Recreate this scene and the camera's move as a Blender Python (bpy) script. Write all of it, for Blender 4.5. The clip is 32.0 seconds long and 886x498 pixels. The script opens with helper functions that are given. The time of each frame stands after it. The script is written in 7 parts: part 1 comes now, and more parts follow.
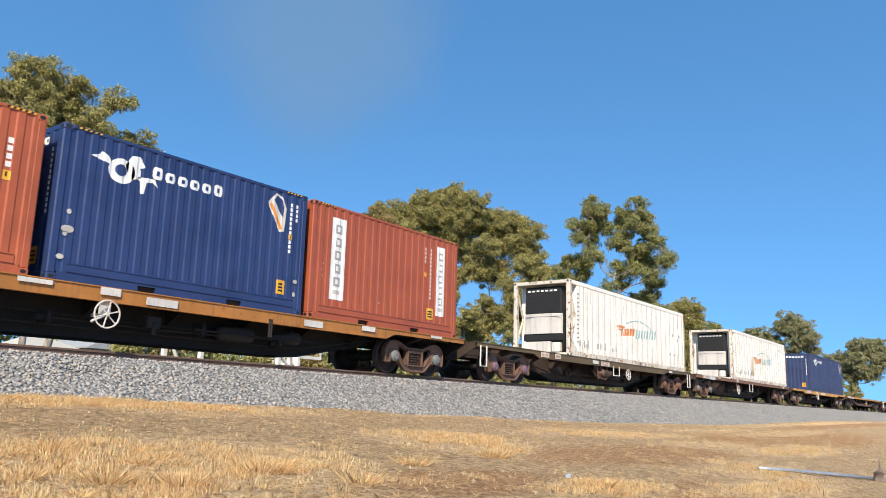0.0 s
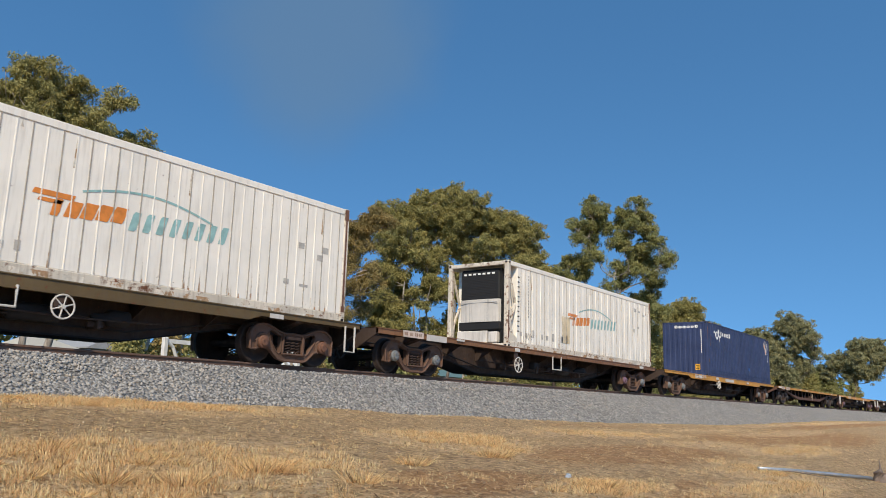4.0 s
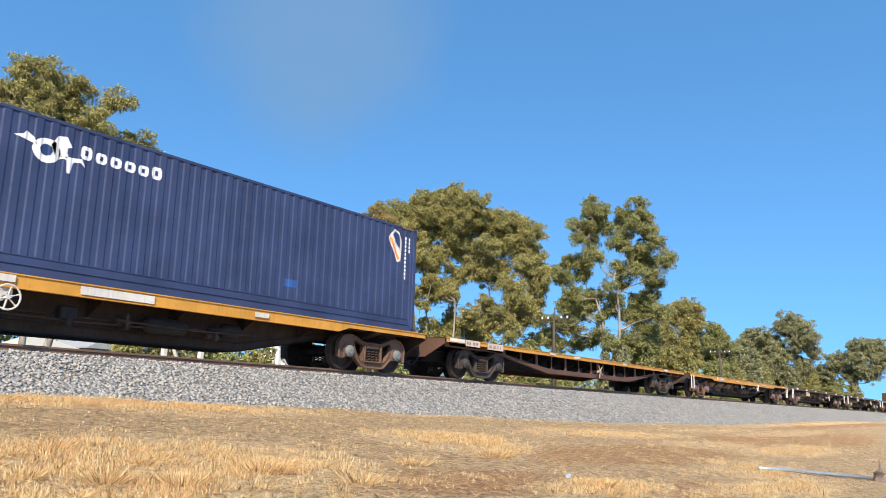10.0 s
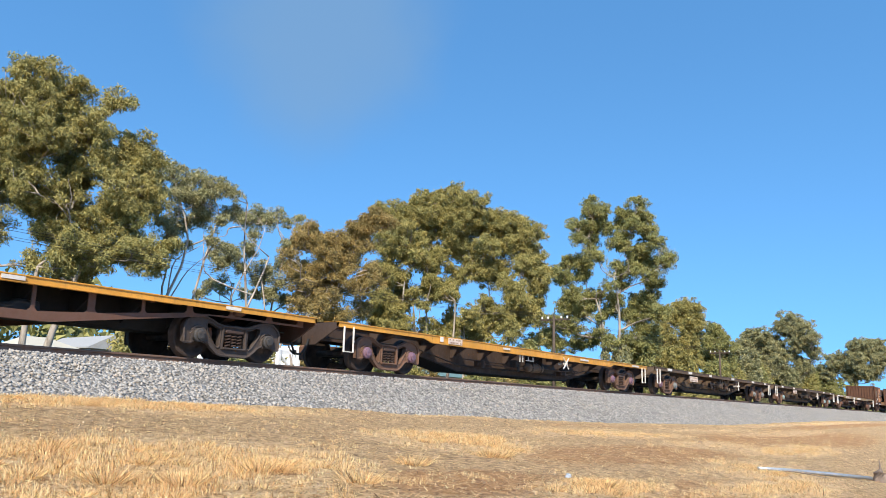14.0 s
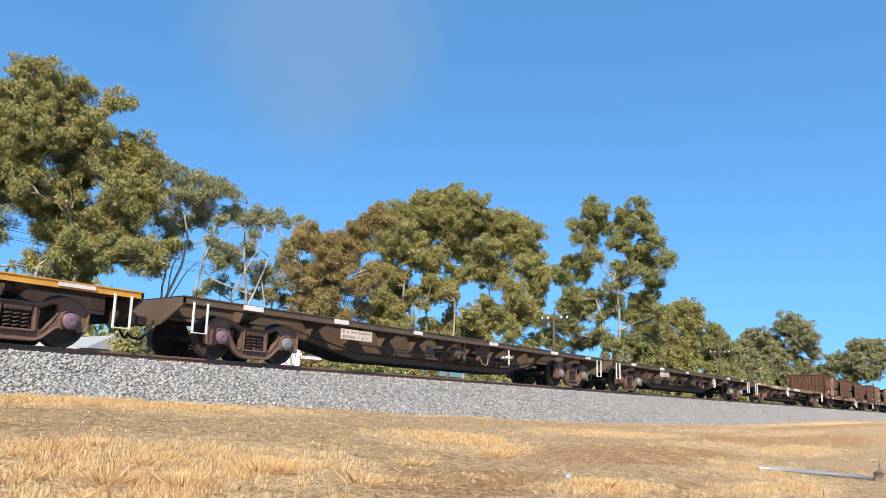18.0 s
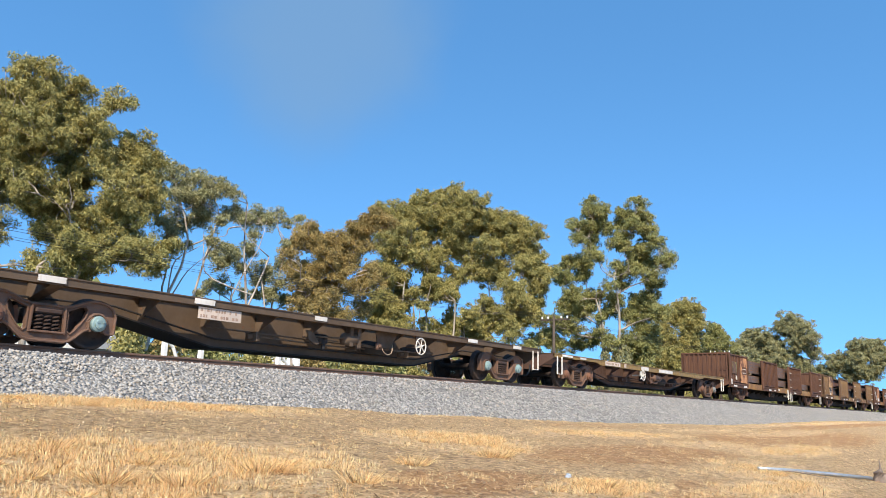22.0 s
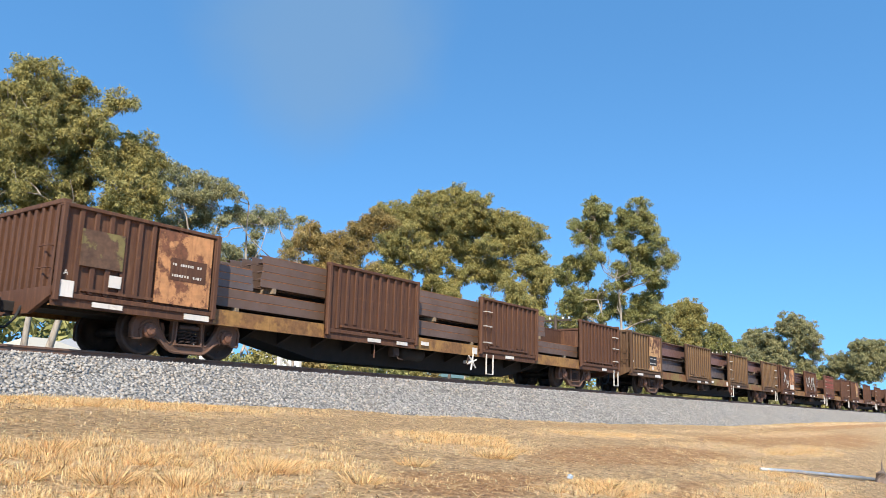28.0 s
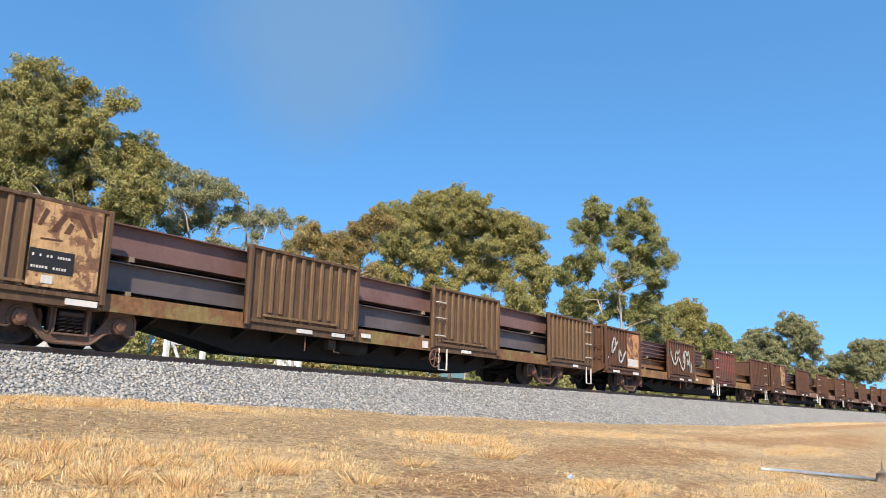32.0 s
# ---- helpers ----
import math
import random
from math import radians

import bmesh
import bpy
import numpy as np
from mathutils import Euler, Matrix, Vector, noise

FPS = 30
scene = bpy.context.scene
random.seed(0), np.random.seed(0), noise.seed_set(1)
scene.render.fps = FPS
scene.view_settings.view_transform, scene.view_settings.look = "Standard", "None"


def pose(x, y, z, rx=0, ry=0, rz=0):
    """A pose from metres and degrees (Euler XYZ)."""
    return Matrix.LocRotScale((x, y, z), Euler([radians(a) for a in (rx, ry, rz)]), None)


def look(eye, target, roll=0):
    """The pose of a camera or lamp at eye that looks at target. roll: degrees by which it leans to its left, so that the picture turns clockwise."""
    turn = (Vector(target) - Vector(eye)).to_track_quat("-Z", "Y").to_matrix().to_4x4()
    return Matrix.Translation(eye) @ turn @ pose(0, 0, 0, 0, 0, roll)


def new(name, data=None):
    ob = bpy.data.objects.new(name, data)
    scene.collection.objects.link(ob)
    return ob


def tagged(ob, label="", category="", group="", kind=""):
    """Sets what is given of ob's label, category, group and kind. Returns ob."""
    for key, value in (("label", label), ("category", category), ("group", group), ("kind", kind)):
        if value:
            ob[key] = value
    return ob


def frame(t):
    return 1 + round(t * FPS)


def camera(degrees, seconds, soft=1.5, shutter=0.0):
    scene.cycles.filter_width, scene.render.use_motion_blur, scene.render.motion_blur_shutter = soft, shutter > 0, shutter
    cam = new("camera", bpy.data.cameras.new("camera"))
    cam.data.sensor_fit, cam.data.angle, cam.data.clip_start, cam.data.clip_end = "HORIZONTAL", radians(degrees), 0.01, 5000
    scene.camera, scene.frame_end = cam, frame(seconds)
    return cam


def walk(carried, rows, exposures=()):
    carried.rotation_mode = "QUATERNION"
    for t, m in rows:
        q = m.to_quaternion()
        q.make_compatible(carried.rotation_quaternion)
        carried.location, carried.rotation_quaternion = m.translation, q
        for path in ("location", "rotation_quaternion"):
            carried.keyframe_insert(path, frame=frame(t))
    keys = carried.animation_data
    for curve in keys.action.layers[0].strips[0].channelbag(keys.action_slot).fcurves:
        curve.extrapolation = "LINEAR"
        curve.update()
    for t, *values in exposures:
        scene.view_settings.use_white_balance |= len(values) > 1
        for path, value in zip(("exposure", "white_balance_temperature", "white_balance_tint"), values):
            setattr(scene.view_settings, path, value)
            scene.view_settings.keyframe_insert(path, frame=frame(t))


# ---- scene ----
from mathutils.geometry import tessellate_polygon

# Metres. x runs along the track, y across it (the camera stands at negative y), z is height above the rail head.
EYE = (0.0, -14.855, -0.867)


def aim(yaw, pitch):
    a, b = radians(yaw), radians(pitch)
    return (EYE[0] + math.sin(a) * math.cos(b), EYE[1] + math.cos(a) * math.cos(b), EYE[2] + math.sin(b))


cam = camera(58.16, 32.0, soft=0.75, shutter=0.1)
VIEW_A = look(EYE, aim(53.569, 11.245), 1.608)
VIEW_B = look(EYE, aim(53.45, 11.30), 1.608)
EXPOSURES = [(0, 0.55), (1, 0.32), (2, -0.01), (3, -0.04), (7, -0.04), (8, 0.21), (9, 0.6), (12, 0.75), (32, 0.75)]
walk(cam, [(0, VIEW_A), (23.3, VIEW_A), (25.0, VIEW_B), (32, VIEW_B)], EXPOSURES)

# how far the train has rolled towards -x, time by time
ROLLED = [(0, 0.0), (2, 12.21), (4, 24.25), (6, 36.33), (8, 48.75), (10, 61.38), (12, 73.83), (14, 86.27), (16, 98.67), (18, 111.10),
          (20, 123.76), (22, 136.26), (24, 148.82), (26, 161.57), (28, 174.68), (30, 188.12), (32, 201.75)]
MOVING = []          # (thing, x on the train, y, z)
WHEELSETS = []       # (wheelset part, place on its wagon)

# ---- light ----
SUN_AZ, SUN_EL = radians(-122), radians(40)
world = bpy.data.worlds.new("daylight")
scene.world = world
world.use_nodes = True
wn = world.node_tree.nodes
sky = wn.new("ShaderNodeTexSky")
sky.sky_type = "NISHITA"
sky.sun_disc = False
sky.sun_elevation, sky.sun_rotation = SUN_EL, SUN_AZ
sky.altitude, sky.air_density, sky.dust_density, sky.ozone_density = 50, 1.0, 0.1, 4.0
wn["Background"].inputs[1].default_value = 0.210
# the clear air over dry land: the pale band at the horizon is thin and lies low
gaze = wn.new("ShaderNodeTexCoord")
raised = wn.new("ShaderNodeMapping")
raised.inputs["Location"].default_value = (0, 0, 0.34)
world.node_tree.links.new(gaze.outputs["Generated"], raised.inputs["Vector"])
world.node_tree.links.new(raised.outputs[0], sky.inputs["Vector"])
deep = wn.new("ShaderNodeHueSaturation")
deep.inputs["Saturation"].default_value = 1.15
deep.inputs["Hue"].default_value = 0.491
world.node_tree.links.new(sky.outputs[0], deep.inputs["Color"])
# a pale haze patch painted into the sky colour around one fixed direction
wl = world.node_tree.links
near_haze = wn.new("ShaderNodeVectorMath")
near_haze.operation = "DOT_PRODUCT"
near_haze.inputs[1].default_value = (0.612, 0.645, 0.458)
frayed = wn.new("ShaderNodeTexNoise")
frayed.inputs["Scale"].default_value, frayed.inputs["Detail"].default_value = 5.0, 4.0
wl.new(gaze.outputs["Generated"], near_haze.inputs[0])
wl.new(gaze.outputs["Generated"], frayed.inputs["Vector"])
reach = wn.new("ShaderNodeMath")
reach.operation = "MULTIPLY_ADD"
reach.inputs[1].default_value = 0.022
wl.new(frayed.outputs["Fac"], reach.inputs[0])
wl.new(near_haze.outputs["Value"], reach.inputs[2])
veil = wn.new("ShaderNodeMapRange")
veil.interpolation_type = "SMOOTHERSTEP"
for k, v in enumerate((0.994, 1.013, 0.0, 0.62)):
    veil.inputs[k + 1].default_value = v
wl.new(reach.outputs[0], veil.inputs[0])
painted_haze = wn.new("ShaderNodeMix")
painted_haze.data_type = "RGBA"
painted_haze.inputs["B"].default_value = (0.67, 1.16, 1.82, 1)
wl.new(veil.outputs[0], painted_haze.inputs["Factor"])
wl.new(deep.outputs[0], painted_haze.inputs["A"])
wl.new(painted_haze.outputs["Result"], wn["Background"].inputs[0])
sun_way = Vector((math.sin(SUN_AZ) * math.cos(SUN_EL), math.cos(SUN_AZ) * math.cos(SUN_EL), math.sin(SUN_EL)))
sun = new("sun", bpy.data.lights.new("sun", "SUN"))
sun.data.energy, sun.data.angle, sun.data.color = 4.4, radians(0.53), (1.0, 0.885, 0.71)
sun.matrix_world = look(sun_way * 100, (0, 0, 0))
# ---- materials ----
def ramp(nt, fac, stops):
    r = nt.nodes.new("ShaderNodeValToRGB")
    el = r.color_ramp.elements
    while len(el) < len(stops):
        el.new(0.5)
    for e, (p, c) in zip(el, stops):
        e.position, e.color = p, (*c, 1)
    nt.links.new(fac, r.inputs[0])
    return r.outputs[0]


def noise_node(nt, vec, scale, detail=6, rough=0.6):
    n = nt.nodes.new("ShaderNodeTexNoise")
    n.inputs["Scale"].default_value, n.inputs["Detail"].default_value, n.inputs["Roughness"].default_value = scale, detail, rough
    nt.links.new(vec, n.inputs["Vector"])
    return n.outputs["Fac"]


def mixed(nt, fac, a, b, blend="MIX"):
    m = nt.nodes.new("ShaderNodeMix")
    m.data_type, m.blend_type = "RGBA", blend
    for v, s in ((fac, m.inputs["Factor"]), (a, m.inputs["A"]), (b, m.inputs["B"])):
        if isinstance(v, (int, float)):
            s.default_value = v
        elif isinstance(v, tuple):
            s.default_value = (*v, 1)
        else:
            nt.links.new(v, s)
    return m.outputs["Result"]


def place_node(nt, space="Object", scale=(1, 1, 1)):
    t = nt.nodes.new("ShaderNodeTexCoord")
    m = nt.nodes.new("ShaderNodeMapping")
    m.inputs["Scale"].default_value = scale
    nt.links.new(t.outputs[space], m.inputs["Vector"])
    return m.outputs["Vector"]


def value_ramp(nt, fac, lo, hi, a=0.0, b=1.0):
    m = nt.nodes.new("ShaderNodeMapRange")
    for i, v in enumerate((lo, hi, a, b)):
        m.inputs[i + 1].default_value = v
    nt.links.new(fac, m.inputs[0])
    return m.outputs[0]


def bumped(nt, bsdf, height, strength=0.3, distance=0.01):
    b = nt.nodes.new("ShaderNodeBump")
    b.inputs["Strength"].default_value, b.inputs["Distance"].default_value = strength, distance
    nt.links.new(height, b.inputs["Height"])
    nt.links.new(b.outputs[0], bsdf.inputs["Normal"])


def base(name, rough=0.7, metal=0.0):
    m = bpy.data.materials.new(name)
    m.use_nodes = True
    b = m.node_tree.nodes["Principled BSDF"]
    b.inputs["Roughness"].default_value, b.inputs["Metallic"].default_value = rough, metal
    return m, m.node_tree, b


def paint(name, colour, rust=0.25, streak=0.3, rough=0.55, dirt=(0.10, 0.065, 0.04), fade=0.25):
    """Weathered paint on steel: broad fading, dirt running down, rust breaking through."""
    m, nt, b = base(name, rough)
    v = place_node(nt)
    broad = noise_node(nt, v, 0.9, 4)
    light = tuple(min(1, c * (1 + fade) + 0.03 * fade) for c in colour)
    dark = tuple(c * (1 - 0.6 * fade) for c in colour)
    c = ramp(nt, broad, [(0.3, dark), (0.7, light)])
    run = noise_node(nt, place_node(nt, scale=(9, 9, 0.55)), 1.6, 5)
    c = mixed(nt, value_ramp(nt, run, 0.52, 0.75, 0, streak), c, dirt)
    spot = noise_node(nt, v, 5.5, 8, 0.7)
    rusty = ramp(nt, noise_node(nt, v, 30, 3), [(0.3, (0.09, 0.035, 0.018)), (0.7, (0.22, 0.085, 0.035))])
    c = mixed(nt, value_ramp(nt, spot, 0.70 - 0.22 * rust, 0.76 - 0.16 * rust, 0, min(1, 0.5 + rust)), c, rusty)
    nt.links.new(c, b.inputs["Base Color"])
    nt.links.new(value_ramp(nt, spot, 0.4, 0.7, rough - 0.1, min(1, rough + 0.25)), b.inputs["Roughness"])
    bumped(nt, b, noise_node(nt, v, 14, 5), 0.15, 0.006)
    return m


def streaky(name, dark, light, rust=0.4, rough=0.8, share=0.5):
    """Old wagon steel: two tones running down in narrow streaks, with rust blooms and dusty blotches."""
    m, nt, b = base(name, rough)
    v = place_node(nt)
    run = noise_node(nt, place_node(nt, scale=(8, 8, 0.75)), 1.6, 8, 0.72)
    blotch = noise_node(nt, v, 1.7, 6, 0.65)
    c = ramp(nt, run, [(0.28, tuple(k * 0.62 for k in dark)), (0.62 - share * 0.2, dark), (0.78 - share * 0.2, light)])
    c = mixed(nt, value_ramp(nt, blotch, 0.42, 0.68, 0, 0.6), c, tuple((p + q) * 0.42 for p, q in zip(dark, light)))
    spot = noise_node(nt, v, 6.5, 8, 0.75)
    rusty = ramp(nt, noise_node(nt, v, 28, 3), [(0.3, (0.075, 0.028, 0.014)), (0.7, (0.24, 0.095, 0.036))])
    c = mixed(nt, value_ramp(nt, spot, 0.68 - 0.22 * rust, 0.76 - 0.18 * rust, 0, 0.75), c, rusty)
    # no two ribs have weathered alike
    each = nt.nodes.new("ShaderNodeObjectInfo")
    c = mixed(nt, value_ramp(nt, each.outputs["Random"], 0, 1, 0.0, 0.42), c, tuple(k * 0.75 for k in dark))
    nt.links.new(c, b.inputs["Base Color"])
    bumped(nt, b, noise_node(nt, v, 16, 6), 0.2, 0.008)
    return m


def plain(name, colour, rough=0.6, metal=0.0, vary=0.2, scale=6):
    m, nt, b = base(name, rough, metal)
    v = place_node(nt)
    c = ramp(nt, noise_node(nt, v, scale, 5), [(0.25, tuple(k * (1 - vary) for k in colour)), (0.75, tuple(min(1, k * (1 + vary)) for k in colour))])
    nt.links.new(c, b.inputs["Base Color"])
    bumped(nt, b, noise_node(nt, v, scale * 5, 4), 0.15, 0.004)
    return m


def leaf_material(name, a, bcol):
    m, nt, b = base(name, 0.66)
    g = nt.nodes.new("ShaderNodeNewGeometry")
    c = ramp(nt, g.outputs["Random Per Island"], [(0.0, tuple(k * 0.8 for k in a)), (0.6, bcol), (0.93, tuple(min(1, k * 1.15) for k in bcol)), (1.0, tuple(min(1, k * 1.22) for k in bcol))])
    v = place_node(nt)
    c = mixed(nt, value_ramp(nt, noise_node(nt, v, 0.9, 3), 0.42, 0.68, 0, 0.55), c, tuple(k * q for k, q in zip(bcol, (0.55, 0.68, 0.72))))
    nt.links.new(c, b.inputs["Base Color"])
    t = nt.nodes.new("ShaderNodeBsdfTranslucent")
    nt.links.new(c, t.inputs["Color"])
    mix = nt.nodes.new("ShaderNodeMixShader")
    mix.inputs[0].default_value = 0.16
    out = nt.nodes["Material Output"]
    nt.links.new(b.outputs[0], mix.inputs[1])
    nt.links.new(t.outputs[0], mix.inputs[2])
    nt.links.new(mix.outputs[0], out.inputs[0])
    return m


def bark_material(name, pale, dark):
    m, nt, b = base(name, 0.85)
    v = place_node(nt, scale=(3, 3, 0.8))
    n = noise_node(nt, v, 1.2, 6)
    nt.links.new(ramp(nt, n, [(0.35, dark), (0.55, pale), (0.8, tuple(k * 1.2 for k in pale))]), b.inputs["Base Color"])
    bumped(nt, b, noise_node(nt, v, 8, 5), 0.4, 0.03)
    return m


def patchy(name, top, under, scale=1.8, share=0.5, rough=0.75):
    """Old paint that has come away in large ragged patches."""
    m, nt, b = base(name, rough)
    v = place_node(nt)
    big = noise_node(nt, place_node(nt, scale=(1, 1, 0.8)), scale, 8, 0.68)
    c1 = ramp(nt, noise_node(nt, v, 7, 5), [(0.3, tuple(k * 0.72 for k in top)), (0.7, tuple(min(1, k * 1.15) for k in top))])
    c2 = ramp(nt, noise_node(nt, v, 9, 6), [(0.3, tuple(k * 0.6 for k in under)), (0.7, tuple(min(1, k * 1.35) for k in under))])
    c = mixed(nt, value_ramp(nt, big, 0.62 - share * 0.3, 0.66 - share * 0.3), c1, c2)
    run = noise_node(nt, place_node(nt, scale=(9, 9, 0.5)), 1.6, 5)
    c = mixed(nt, value_ramp(nt, run, 0.52, 0.72, 0, 0.6), c, tuple(k * 0.7 for k in under))
    nt.links.new(c, b.inputs["Base Color"])
    bumped(nt, b, big, 0.2, 0.01)
    return m


M = {}
M["faded_ink"] = plain("faded_brown_ink", (0.33, 0.22, 0.16), 0.8, vary=0.4)
M["aged_board"] = paint("aged_pinkish_board_paint", (0.56, 0.46, 0.38), rust=0.35, streak=0.5, rough=0.7)
M["amber"] = paint("amber_wagon_paint", (0.55, 0.26, 0.032), rust=0.28, streak=0.35)
M["worn_white"] = paint("worn_white_step_paint", (0.52, 0.50, 0.46), rust=0.4, streak=0.4, rough=0.65)
# near-black steel: the shade under the decks is put into this colour
M["underframe"] = plain("shade_dark_underframe_steel", (0.013, 0.010, 0.008), 0.85, vary=0.4)
M["orange"] = paint("orange_wagon_paint", (0.38, 0.150, 0.026), rust=0.45, streak=0.6)
M["rust_orange"] = paint("rusty_orange_wagon_paint", (0.21, 0.095, 0.036), rust=0.55, streak=0.6)
M["dark_olive"] = paint("dark_olive_wagon_paint", (0.115, 0.075, 0.026), rust=0.5, streak=0.5)
M["beam_brown"] = paint("brown_mill_scale_steel", (0.115, 0.073, 0.055), rust=0.25, streak=0.25, rough=0.6)
M["rust_line"] = plain("bright_rust", (0.30, 0.125, 0.05), 0.85, vary=0.35)
M["bogie_brown"] = paint("dark_brown_bogie_steel", (0.125, 0.066, 0.042), rust=0.4, streak=0.3, rough=0.8)
M["olive"] = paint("faded_olive_wagon_paint", (0.22, 0.135, 0.035), rust=0.5, streak=0.5)
M["brown"] = paint("brown_underframe_paint", (0.070, 0.034, 0.021), rust=0.35, streak=0.4, rough=0.7)
M["truss_brown"] = paint("red_brown_truss_paint", (0.105, 0.050, 0.032), rust=0.4, streak=0.4, rough=0.75)
M["khaki_brown"] = paint("khaki_brown_wagon_paint", (0.088, 0.056, 0.033), rust=0.35, streak=0.4, rough=0.75)
# darker copy of the underframe brown: shade below the decks put into the colour
M["deep_brown"] = paint("shaded_brown_underframe_paint", (0.042, 0.024, 0.016), rust=0.35, streak=0.4, rough=0.75)
M["dark_brown"] = paint("dark_brown_wagon_paint", (0.065, 0.038, 0.027), rust=0.45, streak=0.4, rough=0.7)
M["gondola"] = streaky("weathered_brown_wagon_paint", (0.090, 0.037, 0.019), (0.178, 0.084, 0.040), 0.45)
M["gondola_tan"] = streaky("weathered_tan_wagon_paint", (0.090, 0.047, 0.024), (0.22, 0.130, 0.060), 0.4, share=0.55)
M["rib_tan"] = streaky("dusty_tan_rib_paint", (0.155, 0.088, 0.041), (0.31, 0.195, 0.090), 0.4, share=0.6)
M["blue_dull"] = paint("weathered_blue_container_paint", (0.023, 0.038, 0.102), rust=0.06, streak=0.12, rough=0.6, dirt=(0.05, 0.06, 0.10), fade=0.25)
M["blue"] = paint("dark_blue_container_paint", (0.017, 0.036, 0.118), rust=0.05, streak=0.10, rough=0.45, dirt=(0.05, 0.07, 0.12), fade=0.2)
M["red"] = paint("brick_red_container_paint", (0.34, 0.076, 0.030), rust=0.06, streak=0.12, rough=0.5, fade=0.15)
M["redder"] = paint("faded_red_container_paint", (0.38, 0.085, 0.030), rust=0.12, streak=0.2, rough=0.55, fade=0.25)
M["white_box"] = paint("off_white_container_paint", (0.88, 0.825, 0.72), rust=0.16, streak=0.28, rough=0.5, dirt=(0.36, 0.30, 0.22), fade=0.1)
M["white_post"] = paint("rust_stained_off_white_paint", (0.62, 0.555, 0.45), rust=0.75, streak=0.6, rough=0.65, dirt=(0.25, 0.16, 0.09))
M["white"] = plain("white_paint", (0.78, 0.77, 0.73), 0.6, vary=0.12)
M["dirty_white"] = paint("dirty_white_panel_paint", (0.60, 0.56, 0.50), rust=0.15, streak=0.35, rough=0.6)
M["black"] = plain("black_plastic", (0.012, 0.012, 0.012), 0.7)
M["dark_steel"] = plain("grimy_dark_steel", (0.020, 0.016, 0.014), 0.8, 0.0)
M["bogie"] = paint("grimy_bogie_steel", (0.125, 0.067, 0.042), rust=0.45, streak=0.3, rough=0.8)
M["bogie_dark"] = paint("sooty_bogie_steel", (0.050, 0.036, 0.030), rust=0.12, streak=0.3, rough=0.8)
# grimy steel, darkened further by the bogie's shade put into its colour
M["wheel"] = plain("grimy_shaded_wheel_steel", (0.040, 0.025, 0.018), 0.8, 0.0, vary=0.6)
M["spring"] = plain("rusty_spring_steel", (0.050, 0.028, 0.020), 0.75, 0.0)
M["cap_grey"] = plain("grey_bearing_cap", (0.20, 0.205, 0.20), 0.55, 0.2)
M["cap_purple"] = plain("purple_bearing_cap", (0.17, 0.10, 0.135), 0.5)
M["cap_teal"] = plain("teal_bearing_cap", (0.20, 0.285, 0.285), 0.5)
M["cap_soot"] = plain("sooty_bearing_cap", (0.045, 0.040, 0.037), 0.7)
M["handle_tan"] = paint("rusty_cream_paint", (0.40, 0.29, 0.20), rust=0.5, streak=0.4)
M["cap_rust"] = plain("rusty_bearing_cap", (0.16, 0.075, 0.045), 0.75)
M["yellow"] = plain("yellow_sticker", (0.75, 0.38, 0.03), 0.5)
M["logo_orange"] = plain("orange_marking", (0.72, 0.24, 0.04), 0.5, vary=0.3)
M["logo_teal"] = plain("teal_marking", (0.30, 0.49, 0.46), 0.5, vary=0.3)
M["logo_grey"] = plain("grey_marking", (0.35, 0.34, 0.32), 0.6)
M["pale_grey"] = plain("pale_grey_marking", (0.47, 0.44, 0.39), 0.7, vary=0.3)
M["beam"] = paint("mill_scale_steel", (0.100, 0.078, 0.074), rust=0.12, streak=0.2, rough=0.55)
M["beam_red"] = paint("rust_tinged_steel", (0.15, 0.080, 0.068), rust=0.35, streak=0.3, rough=0.65)
M["galv"] = plain("galvanised_steel", (0.42, 0.45, 0.48), 0.4, 0.6)
# ---- shape helpers: every shape is (points, faces) ----
def join(*shapes):
    pts, fcs = [], []
    for p, f in shapes:
        k = len(pts)
        pts.extend(p)
        fcs.extend(tuple(i + k for i in q) for q in f)
    return pts, fcs


def box(x0, x1, y0, y1, z0, z1, c=0.0):
    """A box; c chamfers its long edges and corners."""
    if c <= 0:
        p = [(x, y, z) for z in (z0, z1) for y in (y0, y1) for x in (x0, x1)]
        return p, [(0, 2, 3, 1), (4, 5, 7, 6), (0, 1, 5, 4), (2, 6, 7, 3), (0, 4, 6, 2), (1, 3, 7, 5)]
    ring = []
    for a, b in (((x0 + c), y0), ((x1 - c), y0), (x1, y0 + c), (x1, y1 - c), (x1 - c, y1), (x0 + c, y1), (x0, y1 - c), (x0, y0 + c)):
        ring.append((a, b))
    inner = []
    cx, cy = (x0 + x1) / 2, (y0 + y1) / 2
    for a, b in ring:
        inner.append((a + (c if a < cx else -c) * 0.7, b + (c if b < cy else -c) * 0.7))
    p = [(a, b, z0) for a, b in inner] + [(a, b, z0 + c) for a, b in ring] + [(a, b, z1 - c) for a, b in ring] + [(a, b, z1) for a, b in inner]
    f = [tuple(range(7, -1, -1)), tuple(range(24, 32))]
    for k in (0, 8, 16):
        for i in range(8):
            j = (i + 1) % 8
            f.append((k + i, k + j, k + 8 + j, k + 8 + i))
    return p, f


def moved(shape, dx=0, dy=0, dz=0):
    return [(x + dx, y + dy, z + dz) for x, y, z in shape[0]], shape[1]


def turned(shape, m):
    return [tuple(m @ Vector(p)) for p in shape[0]], shape[1]


def mirrored_y(shape):
    return [(x, -y, z) for x, y, z in shape[0]], [tuple(reversed(f)) for f in shape[1]]


